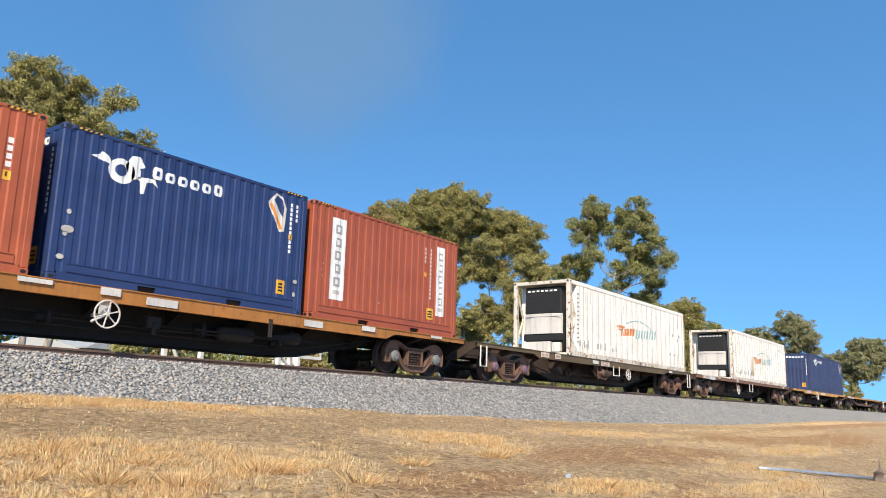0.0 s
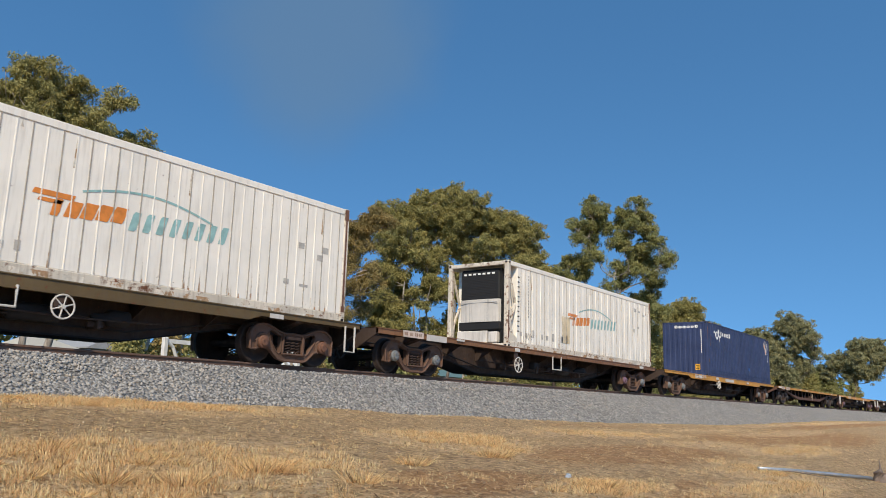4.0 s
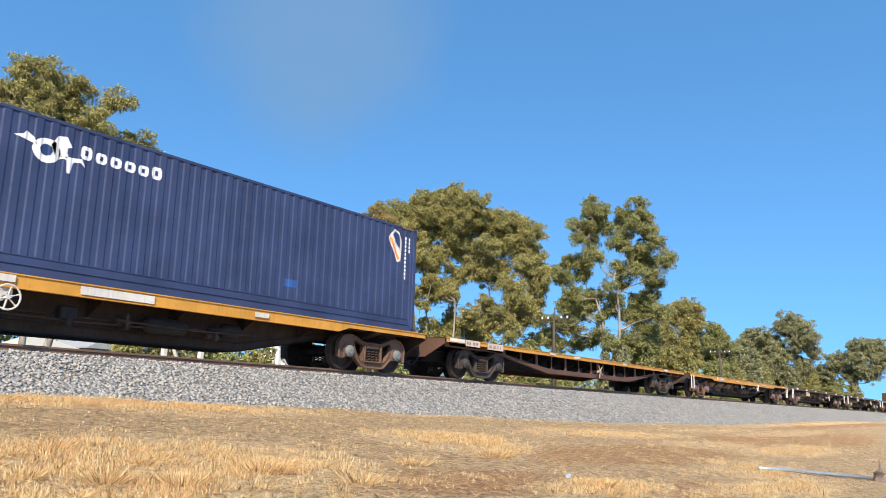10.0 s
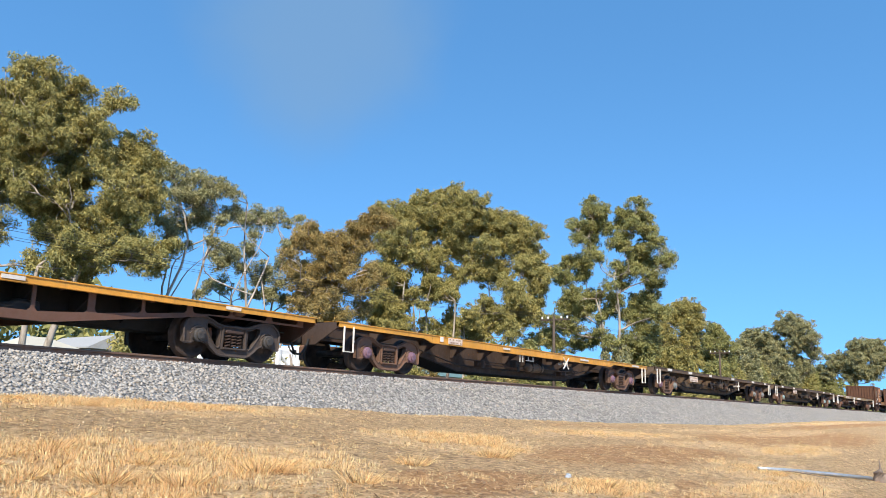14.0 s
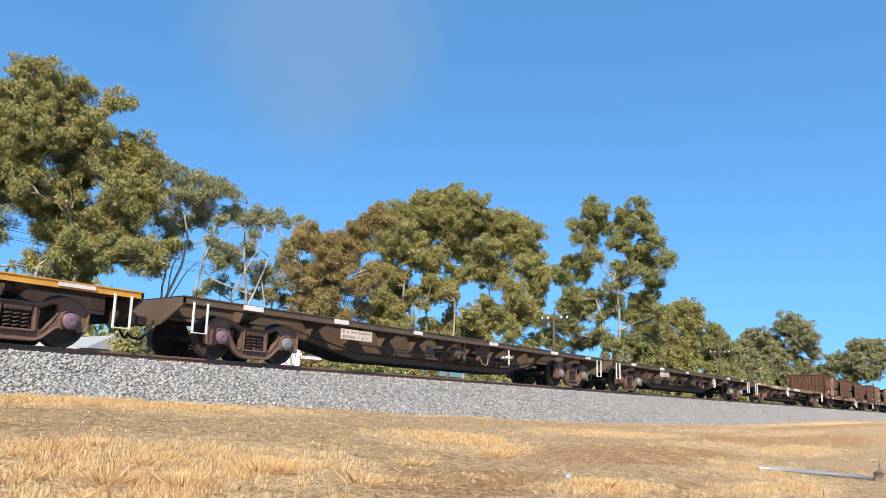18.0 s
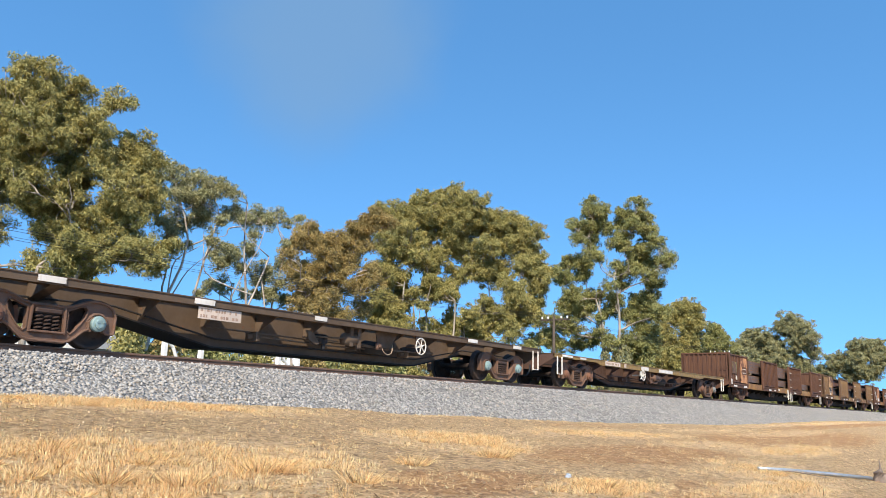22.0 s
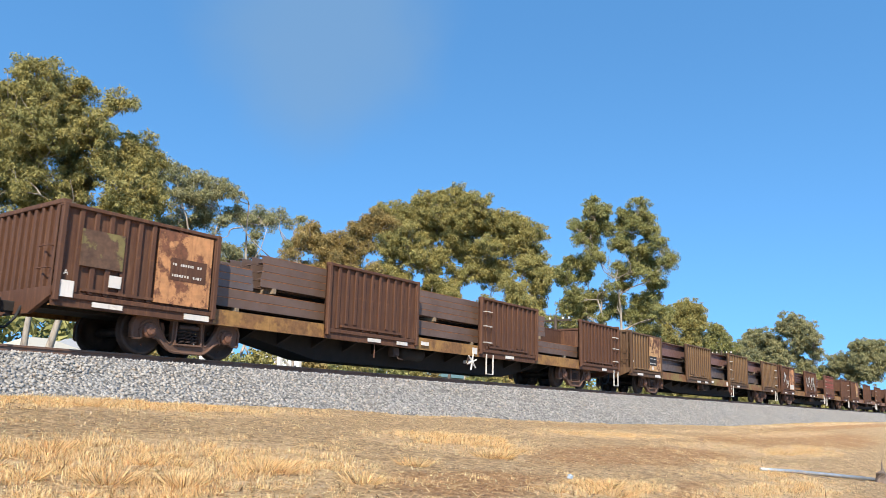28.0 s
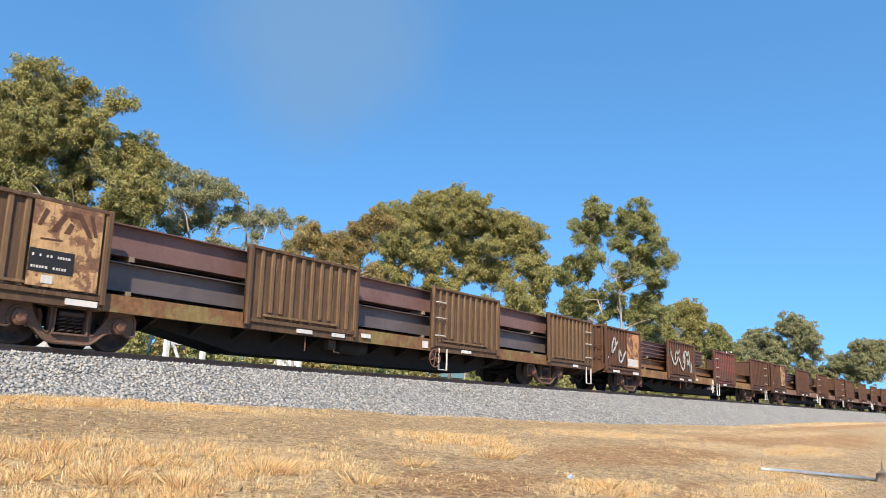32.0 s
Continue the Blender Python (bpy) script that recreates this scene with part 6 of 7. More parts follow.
def decal(polys, y, fn=lambda x: 0.0, dx=0.03, lift=0.004):
    """Paint on a wall: flat outlines in x and z, laid over the wall's pressing."""
    pts, fcs = [], []

    def spans(poly, x):
        zs = []
        for i in range(len(poly)):
            (a, b), (c, e) = poly[i], poly[(i + 1) % len(poly)]
            if (a <= x < c) or (c <= x < a):
                zs.append(b + (e - b) * (x - a) / (c - a))
        zs.sort()
        return list(zip(zs[::2], zs[1::2]))
    for poly in polys:
        a, b = min(p[0] for p in poly), max(p[0] for p in poly)
        n = max(1, round((b - a) / dx))
        for i in range(n):
            xa, xb = a + (b - a) * i / n, a + (b - a) * (i + 1) / n
            sa, sb = spans(poly, xa + 1e-4), spans(poly, xb - 1e-4)
            if len(sa) != len(sb):
                m = spans(poly, (xa + xb) / 2)
                sa = sb = m
            for (l0, h0), (l1, h1) in zip(sa, sb):
                k = len(pts)
                pts += [(xa, y - lift + fn(xa), l0), (xb, y - lift + fn(xb), l1), (xb, y - lift + fn(xb), h1), (xa, y - lift + fn(xa), h0)]
                fcs.append((k, k + 1, k + 2, k + 3))
    return pts, fcs


def rect(x0, x1, z0, z1, slant=0.0):
    return [(x0, z0), (x1, z0), (x1 + slant, z1), (x0 + slant, z1)]


def blob(cx, cz, r, n=16, sx=1.0):
    return [(cx + sx * r * math.cos(2 * math.pi * k / n), cz + r * math.sin(2 * math.pi * k / n)) for k in range(n)]


def code_bars(x, z_top, n, w=0.075, h=0.10, gap=0.045):
    return [rect(x, x + w, z_top - k * (h + gap) - h, z_top - k * (h + gap)) for k in range(n)]


def castings(c, L, H, paint_key):
    hole = M["black"]
    shape = join(box(-0.089, 0.089, -0.081, 0.081, -0.059, 0.059, 0.012))
    me = mesh_of("corner_casting", shape, M[paint_key])
    # black plates on the solid casting stand in for the holes' dark insides
    eye = mesh_of("dark_hole_plate", join(slab(blob(0, 0, 0.035, 10, 1.5), -0.084, -0.07), plate_x(blob(0, 0, 0.035, 10, 1.4), -0.092, -0.07)), hole)
    for x in (0.089, L - 0.089):
        for y in (-1.138, 1.138):
            for z in (0.059, H - 0.059):
                o = part("corner_casting", me, None, c, at=(x, y, z))
                part("dark_hole_plate", eye, None, o)


def hazard(c, L, H):
    for x0 in (0.22, L - 0.72):
        y, k = [], []
        for i in range(10):
            (y if i % 2 else k).append([(x0 + i * 0.05, H - 0.055), (x0 + i * 0.05 + 0.05, H - 0.055), (x0 + i * 0.05 + 0.075, H - 0.018), (x0 + i * 0.05 + 0.025, H - 0.018)])
        part("hazard_stripe", decal(y, -1.219), M["yellow"], c, "yellow height warning stripes")
        part("hazard_stripe", decal(k, -1.219), M["black"], c, "black height warning stripes")


def container(u, L, H, key, label, pockets=False, seam=0.14):
    c = thing("shipping_container", label, "container", "containers on the train")
    castings(c, L, H, key)
    for x in (0.0, L - 0.15):
        for y in (-1.219, 1.069):
            part("corner_post", box(x, x + 0.15, y, y + 0.15, 0.11, H - 0.11, 0.02), M[key], c)
    rail = [(0.178, 0.0), (0.178, 0.16), (L - 0.178, 0.16), (L - 0.178, 0.0)]
    if pockets:
        m = L / 2
        rail = [(0.178, 0.0), (0.178, 0.16), (L - 0.178, 0.16), (L - 0.178, 0.0), (m + 1.25, 0.0), (m + 1.25, 0.115), (m + 0.86, 0.115), (m + 0.86, 0.0), (m - 0.86, 0.0), (m - 0.86, 0.115), (m - 1.25, 0.115), (m - 1.25, 0.0)]
    for s in (-1, 1):
        part("bottom_rail", slab(rail, s * 1.219, s * 1.15), M[key], c)
        part("top_rail", box(0.178, L - 0.178, *sorted((s * 1.219, s * 1.15)), H - 0.075, H - 0.008, 0.01), M[key], c)
        part("side_panel", wall_shape(0.15, L - 0.15, 0.16, H - 0.07, s * 1.212, -s), M[key], c, "pressed steel side wall")
        part("skirt_plate", slab([(0.32, 0.16), (0.32, 0.30), (0.36, 0.33), (L - 0.3, 0.33), (L - 0.26, 0.30), (L - 0.26, 0.16)], s * 1.216, s * 1.17), M[key], c)
        part("skirt_lip", box(0.34, L - 0.28, *sorted((s * 1.236, s * 1.2)), 0.165, 0.19), M[key], c)
        part("skirt_lip", box(0.34, L - 0.28, *sorted((s * 1.228, s * 1.2)), 0.315, 0.335), M[key], c)
    for x, b in ((0.012, 1), (L - 0.012, -1)):
        part("end_panel", along_y(wall_shape(-1.07, 1.07, 0.15, H - 0.1, x, b)), M[key], c, "pressed steel end wall")
        part("end_rail", join(box(*sorted((x, x + b * 0.07)), -1.06, 1.06, 0.0, 0.15, 0.01), box(*sorted((x, x + b * 0.07)), -1.06, 1.06, H - 0.11, H - 0.008, 0.01)), M[key], c)
    part("roof", box(0.1, L - 0.1, -1.16, 1.16, H - 0.05, H - 0.02), M[key], c)
    part("floor", box(0.1, L - 0.1, -1.15, 1.15, 0.03, 0.15), M["dark_steel"], c)
    hazard(c, L, H)
    MOVING.append((c, u, 0, 1.14))
    return c


def emblem(x, z, s):
    """A plain white swirl with a raised crest: an abstract trade mark."""
    body = blob(x, z, 0.36 * s, 20, 1.15)
    tail = [(x - 0.30 * s, z + 0.10 * s), (x - 0.95 * s, z + 0.22 * s), (x - 0.70 * s, z + 0.30 * s), (x - 0.62 * s, z + 0.42 * s), (x - 0.40 * s, z + 0.30 * s)]
    crest = [(x + 0.10 * s, z + 0.20 * s), (x + 0.28 * s, z + 0.52 * s), (x + 0.55 * s, z + 0.56 * s), (x + 0.72 * s, z + 0.28 * s), (x + 0.58 * s, z + 0.22 * s), (x + 0.62 * s, z - 0.05 * s), (x + 0.30 * s, z - 0.2 * s)]
    leg = [(x + 0.40 * s, z - 0.05 * s), (x + 1.05 * s, z + 0.02 * s), (x + 1.18 * s, z - 0.22 * s), (x + 1.02 * s, z - 0.10 * s), (x + 0.80 * s, z - 0.14 * s), (x + 0.74 * s, z - 0.5 * s), (x + 0.62 * s, z - 0.5 * s), (x + 0.62 * s, z - 0.16 * s)]
    return [body, tail, crest, leg], [blob(x - 0.02 * s, z + 0.02 * s, 0.17 * s, 14, 1.1)]


def word_blocks(x, z, n, w, h, gap):
    """A row of plain upright blocks in place of a trade name's letters."""
    out = []
    for k in range(n):
        a = x + k * (w + gap)
        hh = h * (1.0 if k in (0, n - 1) else 0.82)
        out.append([(a + 0.15 * w, z), (a + 0.85 * w, z), (a + w, z + 0.25 * hh), (a + w, z + 0.75 * hh), (a + 0.85 * w, z + hh), (a + 0.15 * w, z + hh), (a, z + 0.75 * hh), (a, z + 0.25 * hh)])
    return out


def word_gaps(x, z, n, w, h, gap):
    out = []
    for k in range(n):
        a = x + k * (w + gap)
        hh = h * (1.0 if k in (0, n - 1) else 0.82)
        out.append(rect(a + 0.34 * w, a + 0.66 * w, z + 0.3 * hh, z + 0.7 * hh))
    return out


def shield(c, x, z, s):
    part("trade_sign", decal([[(x, z), (x + 0.3 * s, z + 0.34 * s), (x + 0.55 * s, z + 0.28 * s), (x + 0.72 * s, z - 0.05 * s), (x + 0.68 * s, z - 0.75 * s), (x + 0.5 * s, z - 0.8 * s), (x + 0.05 * s, z - 0.1 * s)]], -1.212, corrugation, 0.02, 0.005), M["dirty_white"], c, "white-edged shield sign")
    part("trade_sign", decal([[(x + 0.22 * s, z + 0.12 * s), (x + 0.33 * s, z + 0.27 * s), (x + 0.54 * s, z + 0.2 * s), (x + 0.62 * s, z - 0.05 * s), (x + 0.6 * s, z - 0.35 * s)]], -1.212, corrugation, 0.02, 0.009), M["blue"], c, "blue field of the sign")
    part("trade_sign", decal([[(x + 0.08 * s, z - 0.05 * s), (x + 0.15 * s, z + 0.03 * s), (x + 0.60 * s, z - 0.68 * s), (x + 0.52 * s, z - 0.72 * s)]], -1.212, corrugation, 0.02, 0.009), M["logo_orange"], c, "orange bar on the sign")


def yellow_label(c, x0, x1, z0, z1):
    part("sticker", decal([rect(x0, x1, z0, z1)], -1.212, corrugation, 0.02), M["yellow"], c, "yellow warning label")
    part("sticker_print", decal([rect(x0 + 0.05, x1 - 0.06, z0 + 0.06 + k * (z1 - z0 - 0.1) / 3, z0 + 0.1 + k * (z1 - z0 - 0.1) / 3) for k in range(3)], -1.212, corrugation, 0.02, 0.007), M["black"], c)


def blue_marks(c, L, H, long=False):
    s = 0.68 if not long else 0.62
    ex, ez = (1.20, H - 0.62) if not long else (1.62, H - 0.62)
    white, dark = emblem(ex, ez, s)
    part("trade_emblem", decal(white, -1.212, corrugation, 0.02), M["white"], c, "white swirl emblem")
    part("trade_emblem", decal(dark, -1.212, corrugation, 0.02, 0.008), M["blue"], c)
    wx = ex + 0.80 * s + 0.12
    part("trade_lettering", decal(word_blocks(wx, ez + 0.02, 6, 0.225, 0.25, 0.07), -1.212, corrugation, 0.02), M["white"], c, "white block lettering")
    part("trade_lettering", decal(word_gaps(wx, ez + 0.02, 6, 0.225, 0.25, 0.07), -1.212, corrugation, 0.02, 0.008), M["blue"], c)
    shield(c, L - 1.22, H - 0.40, 0.78)
    part("code_mark", decal(code_bars(L - 0.52, H - 0.28, 11, 0.06, 0.08, 0.03) + code_bars(L - 0.34, H - 0.28, 4, 0.06, 0.08, 0.03), -1.212, corrugation, 0.02), M["white"], c, "small white code bars")


def end_marks(c, H):
    """Marks on the wall that faces along the train."""
    def lay(polys, mat, label, lift=0.004):
        p, f = decal(polys, 0.012, corrugation, 0.02, lift)
        part("end_mark", ([(y, x, z) for x, y, z in p], f), M[mat], c, label)
    lay(word_blocks(-0.72, H - 0.33, 6, 0.17, 0.15, 0.05), "white", "white block lettering")
    lay(word_gaps(-0.72, H - 0.33, 6, 0.17, 0.15, 0.05), "blue", "", 0.008)
    lay(code_bars(-0.90, H - 0.42, 12, 0.05, 0.07, 0.035), "white", "small white code bars")
    lay([rect(-0.78, -0.52, 0.30, 0.62)], "yellow", "yellow warning label")
    lay([rect(-0.74, -0.56, 0.36 + k * 0.08, 0.39 + k * 0.08) for k in range(3)], "black", "", 0.008)


c20 = container(6.914, 6.058, 2.86, "blue", "dark blue twenty-foot steel container with white swirl emblem", True)
blue_marks(c20, 6.058, 2.86)
end_marks(c20, 2.86)
yellow_label(c20, 5.25, 5.5, 0.42, 0.74)
part("scuff", decal([blob(0.28, 0.93, 0.07, 9, 1.8), blob(0.24, 0.84, 0.045, 8), blob(0.27, 1.25, 0.05, 8), blob(5.78, 0.46, 0.06, 9, 0.8), blob(5.80, 0.76, 0.05, 9, 1.4), blob(0.2, 0.42, 0.05, 8, 1.5)], -1.219, lambda x: 0.0, 0.02, 0.003), M["pale_grey"], c20, "scraped pale patches")
yellow_label(c20, 5.52, 5.62, 1.72, 1.83)
cred = container(0.55, 6.058, 2.86, "redder", "faded red twenty-foot steel container", True)
part("code_mark", decal(code_bars(5.45, 2.3, 4, 0.09, 0.1, 0.04), -1.212, corrugation, 0.02), M["white"], cred, "small white code bars")
yellow_label(cred, 5.42, 5.56, 1.55, 1.72)
cg = container(13.172, 6.058, 2.86, "red", "brick-red twenty-foot steel container with tall white name boards", True)
for x0, z1, w, h in ((0.68, 2.56, 0.50, 2.05), (5.02, 2.58, 0.42, 2.02)):
    ob = part("name_board", decal([rect(x0, x0 + w, z1 - h, z1)], -1.212, corrugation, 0.02), M["white"], cg, "tall white name board")
    part("trade_lettering", decal(sum([[rect(x0 + 0.13 + 0.03 * (k % 2), x0 + w - 0.13, z1 - 0.40 - k * 0.33, z1 - 0.17 - k * 0.33)] for k in range(5)], []), -1.212, corrugation, 0.02, 0.008), M["logo_grey"], ob, "plain grey shapes down the board")
    part("trade_lettering", decal(sum([[rect(x0 + w / 2 - 0.06, x0 + w / 2 + 0.06, z1 - 0.345 - k * 0.33, z1 - 0.225 - k * 0.33)] for k in range(5)], []) + [], -1.212, corrugation, 0.02, 0.012), M["white"], ob)
    part("trade_lettering", decal([rect(x0 + 0.12, x0 + w - 0.12, z1 - h + 0.14, z1 - h + 0.24)], -1.212, corrugation, 0.02, 0.008), M["pale_grey"], ob)
part("code_mark", decal(code_bars(4.72, 2.45, 13, 0.06, 0.075, 0.04) + code_bars(4.46, 2.45, 4, 0.06, 0.08, 0.04), -1.212, corrugation, 0.02), M["dirty_white"], cg, "small white code bars")
yellow_label(cg, 4.62, 4.92, 0.42, 0.74)
yellow_label(cg, 4.45, 4.55, 1.62, 1.74)
part("scuff", decal([blob(0.42, 1.05, 0.03, 7, 0.8), blob(0.40, 1.2, 0.04, 7, 0.5), blob(0.45, 1.35, 0.03, 7, 0.6), blob(2.55, 0.62, 0.03, 8)], -1.212, corrugation, 0.02), M["pale_grey"], cg, "scraped pale patches")
c40 = container(66.42, 12.19, 2.86, "blue_dull", "long dark blue steel container with white swirl emblem", False)
blue_marks(c40, 12.19, 2.86, True)
end_marks(c40, 2.86)
part("patch", decal([rect(7.35, 7.75, 0.62, 0.80)], -1.212, corrugation, 0.02), plain("fresh_blue_patch", (0.03, 0.10, 0.30), 0.5), c40, "brighter blue touched-up patch")
part("rust_scrape", decal([rect(0.03, 0.08, 1.9, 2.6), blob(0.17, 0.86, 0.05, 8), blob(0.2, 0.8, 0.09, 8, 0.7), rect(0.42, 0.45, 1.6, 2.5)], -1.219, lambda x: 0.0, 0.02), M["cap_rust"], c40, "rusty scrapes on the corner post")


def text_shape(word, size):
    cu = bpy.data.curves.new("writing", "FONT")
    cu.body, cu.size = word, size
    ob = bpy.data.objects.new("writing", cu)
    scene.collection.objects.link(ob)
    me = bpy.data.meshes.new_from_object(ob.evaluated_get(bpy.context.evaluated_depsgraph_get()))
    pts, fcs = [(v.co.x, 0.0, v.co.y) for v in me.vertices], [tuple(p.vertices) for p in me.polygons]
    bpy.data.objects.remove(ob)
    bpy.data.curves.remove(cu)
    bpy.data.meshes.remove(me)
    return pts, fcs


M["seam"] = plain("grimy_wall_seam", (0.40, 0.35, 0.28), 0.8, vary=0.3)
M["rust_run"] = patchy("rust_run_on_white", (0.72, 0.66, 0.55), (0.42, 0.26, 0.14), 3.0, 0.4)


def reefer(u, H, label, patch, seed):
    """A refrigerated container: insulated flat-sided box, open end frame with the cooling unit in it."""
    L = 12.19
    k = "white_box"
    c = thing("refrigerated_container", label, "container", "containers on the train")
    r = random.Random(seed)
    castings(c, L, H, "white_post")
    for x in (0.0, L - 0.16):
        for y in (-1.219, 1.059):
            part("corner_post", box(x, x + 0.17, y, y + 0.16, 0.11, H - 0.11, 0.02), M["white_post"], c, "rust-stained corner post")
    body0 = 0.62
    part("insulated_body", join(box(body0, L - 0.05, -1.20, 1.20, 0.2, H - 0.03, 0.015)), M[k], c, "flat insulated white walls")
    for s in (-1, 1):
        part("bottom_rail", box(0.178, L - 0.178, *sorted((s * 1.219, s * 1.12)), 0.0, 0.20, 0.012), M["white_post"], c, "rust-stained lower rail")
        part("top_rail", box(0.178, L - 0.178, *sorted((s * 1.219, s * 1.13)), H - 0.16, H - 0.01, 0.012), M[k], c)
        x = body0 + 0.22
        n = 0
        while x < L - 0.25:
            part("wall_seam", box(x, x + 0.022, *sorted((s * 1.20, s * 1.209)), 0.2, H - 0.16), M["seam"] if n % 2 == 0 else M[k], c)
            x += 0.16 if n < 5 else 0.276
            n += 1
        # diagonal braces of the open end frame
        part("brace", tube([(0.09, s * 1.13, H - 0.2), (body0, s * 1.13, H * 0.52), (0.09, s * 1.13, 0.45)], 0.05, 6), M["white_post"], c, "white diagonal frame brace")
    part("end_rail", box(0.0, 0.14, -1.06, 1.06, H - 0.14, H - 0.01, 0.015), M["white_post"], c)
    part("end_rail", box(0.0, 0.14, -1.06, 1.06, 0.0, 0.13, 0.015), M["white_post"], c)
    part("frame_roof", box(0.14, body0, -1.15, 1.15, H - 0.06, H - 0.03), M[k], c)
    # cooling unit
    part("cooling_unit", box(0.26, body0, -0.80, 0.80, 0.18, H - 0.20), M["black"], c, "black housing of the cooling unit")
    part("grille", box(0.16, 0.27, -0.78, 0.78, 1.62, H - 0.24, 0.04), M["black"], c, "black upper grille")
    part("grille_slats", join(*[box(0.154, 0.162, -0.7, 0.7, 1.7 + i * 0.055, 1.712 + i * 0.055) for i in range(14)]), M["dark_steel"], c)
    curve = [(-0.80, 0.27), (-0.76, 0.15), (-0.45, 0.10), (0.0, 0.085), (0.45, 0.10), (0.76, 0.15), (0.80, 0.27)]
    p, f = slab([(a, b) for a, b in curve], 0.86, 1.62)
    part("unit_cover", ([(b, a, z) for a, z, b in p], f), M["dirty_white"], c, "white bulged unit cover")
    part("cover_joint", join(box(0.095, 0.11, -0.36, -0.345, 0.87, 1.61), box(0.095, 0.11, 0.345, 0.36, 0.87, 1.61), box(0.08, 0.1, -0.75, 0.75, 1.50, 1.515)), M["logo_grey"], c)
    part("unit_skirt", box(0.13, 0.3, -0.82, 0.82, 0.60, 0.86, 0.02), M["black"], c)
    part("control_box", join(box(0.08, 0.4, -0.35, 0.85, 0.16, 0.56, 0.02), box(0.06, 0.3, -0.75, -0.42, 0.16, 0.52, 0.03)), M["dirty_white"], c, "white control box")
    part("vent_flap", box(0.1, 0.5, -1.14, -1.02, 0.16, 0.6, 0.02), M["white_post"], c)
    part("gusset", join(slab([(0.17, 0.2), (0.62, 0.2), (0.62, 0.34), (0.34, 0.46), (0.24, 0.95), (0.17, 0.95)], -1.20, -1.15), box(0.2, 0.34, -1.21, -1.08, 0.5, 0.62, 0.01), box(0.17, 0.28, -1.21, -1.1, 1.05, 1.3, 0.015), tube([(0.3, -1.17, 0.9), (0.36, -1.17, 1.5), (0.28, -1.17, 2.1)], 0.022, 6)), M["white_post"], c, "stained gusset and conduit at the frame foot")
    part("trade_lettering", join(*[box(0.148, 0.158, -0.6 + i * 0.19, -0.49 + i * 0.19, H - 0.40, H - 0.34) for i in range(7)]), M["white"], c, "small white block lettering")
    # drain slots up the wall edge
    part("slot", join(*[box(body0 + 0.02, body0 + 0.13, -1.212, -1.205, 0.55 + i * 0.165, 0.585 + i * 0.165) for i in range(12)]), M["dark_steel"], c, "column of dark slots")
    # markings
    part("code_mark", decal(code_bars(body0 + 0.72, H - 0.35, 14, 0.05, 0.07, 0.035), -1.203), M["logo_grey"], c, "small grey code bars")
    part("size_mark", [moved(s, body0 + 0.52, -1.206, 0.34) for s in [text_shape("40ft", 0.30)]][0], M["logo_grey"], c, "grey size marking")
    tx, tz = 4.4, 1.34
    if patch:
        part("primer_patch", decal([rect(tx - 0.62, tx + 0.02, tz - 0.92, tz + 0.06)], -1.203, dx=0.1), plain("yellowed_primer", (0.70, 0.57, 0.37), 0.6, vary=0.25, scale=3), c, "yellowed repaired wall patch")
    part("trade_lettering", decal([rect(tx - 0.15, tx + 0.62, tz + 0.13, tz + 0.23, 0.02), rect(tx - 0.05, tx + 0.40, tz + 0.02, tz + 0.09, 0.02), rect(tx + 0.2, tx + 0.36, tz - 0.2, tz + 0.12, 0.06)] + [rect(tx + 0.44 + i * 0.30, tx + 0.70 + i * 0.30, tz - 0.18 + 0.03 * i, tz + 0.13 + 0.03 * i, 0.10) for i in range(4)], -1.203, dx=0.04), M["logo_orange"], c, "orange slanted block lettering")
    part("trade_lettering", decal([rect(tx + 1.72 + i * 0.30, tx + 1.88 + i * 0.30, tz - 0.18 + 0.016 * i, tz + 0.20 + 0.016 * i, 0.10) for i in range(8)], -1.203, dx=0.04), M["logo_teal"], c, "teal slanted block lettering")
    bow = [(tx + 0.75 + 2.9 * i / 14, tz + 0.24 + 0.36 * math.sin(math.pi * (0.12 + 0.8 * i / 14))) for i in range(15)]
    part("trade_bow", decal([bow + [(a, b - 0.045) for a, b in reversed(bow)]], -1.203, dx=0.08), M["logo_teal"], c, "thin teal bow")
    marks = []
    for i in range(10):
        x = body0 + 0.2 + i * 0.36 + r.uniform(-0.05, 0.05)
        if i in (3, 7):
            continue
        h = r.uniform(0.12, 0.3)
        marks.append(rect(x, x + r.uniform(0.1, 0.2), 0.42, 0.42 + h))
    for i in range(5):
        x = 9.9 + r.uniform(0, 1.6)
        z = r.choice((0.55, 0.7, 1.4, 1.6, 2.2, 2.3))
        marks.append(rect(x, x + r.uniform(0.12, 0.3), z, z + r.uniform(0.05, 0.16)))
    for i in range(9):
        x = 3.5 + i * 0.75
        marks.append(blob(x, r.uniform(0.6, 1.0), 0.035, 8))
    part("stain_mark", decal(marks, -1.203, dx=0.1), M["pale_grey"], c, "grey worn label patches")
    runs = []
    for i in range(26):
        x = r.uniform(body0 + 0.2, L - 0.5)
        h = r.uniform(0.1, 0.7)
        z = r.choice((0.2, 0.2, 0.2, H - 0.17 - h))
        runs.append([(x, z), (x + 0.05, z), (x + 0.035, z + h), (x + 0.015, z + h)])
    part("rust_edge", decal(runs, -1.2015, dx=0.03, lift=0.002), M["rust_run"], c, "thin brown rust runs")
    part("rust_edge", decal([rect(0.3 + i * 0.93, 0.3 + i * 0.93 + r.uniform(0.3, 0.8), 0.02, 0.05 + r.uniform(0.02, 0.1)) for i in range(12)], -1.219, dx=0.1), M["rust_run"], c, "rusty lower rail")
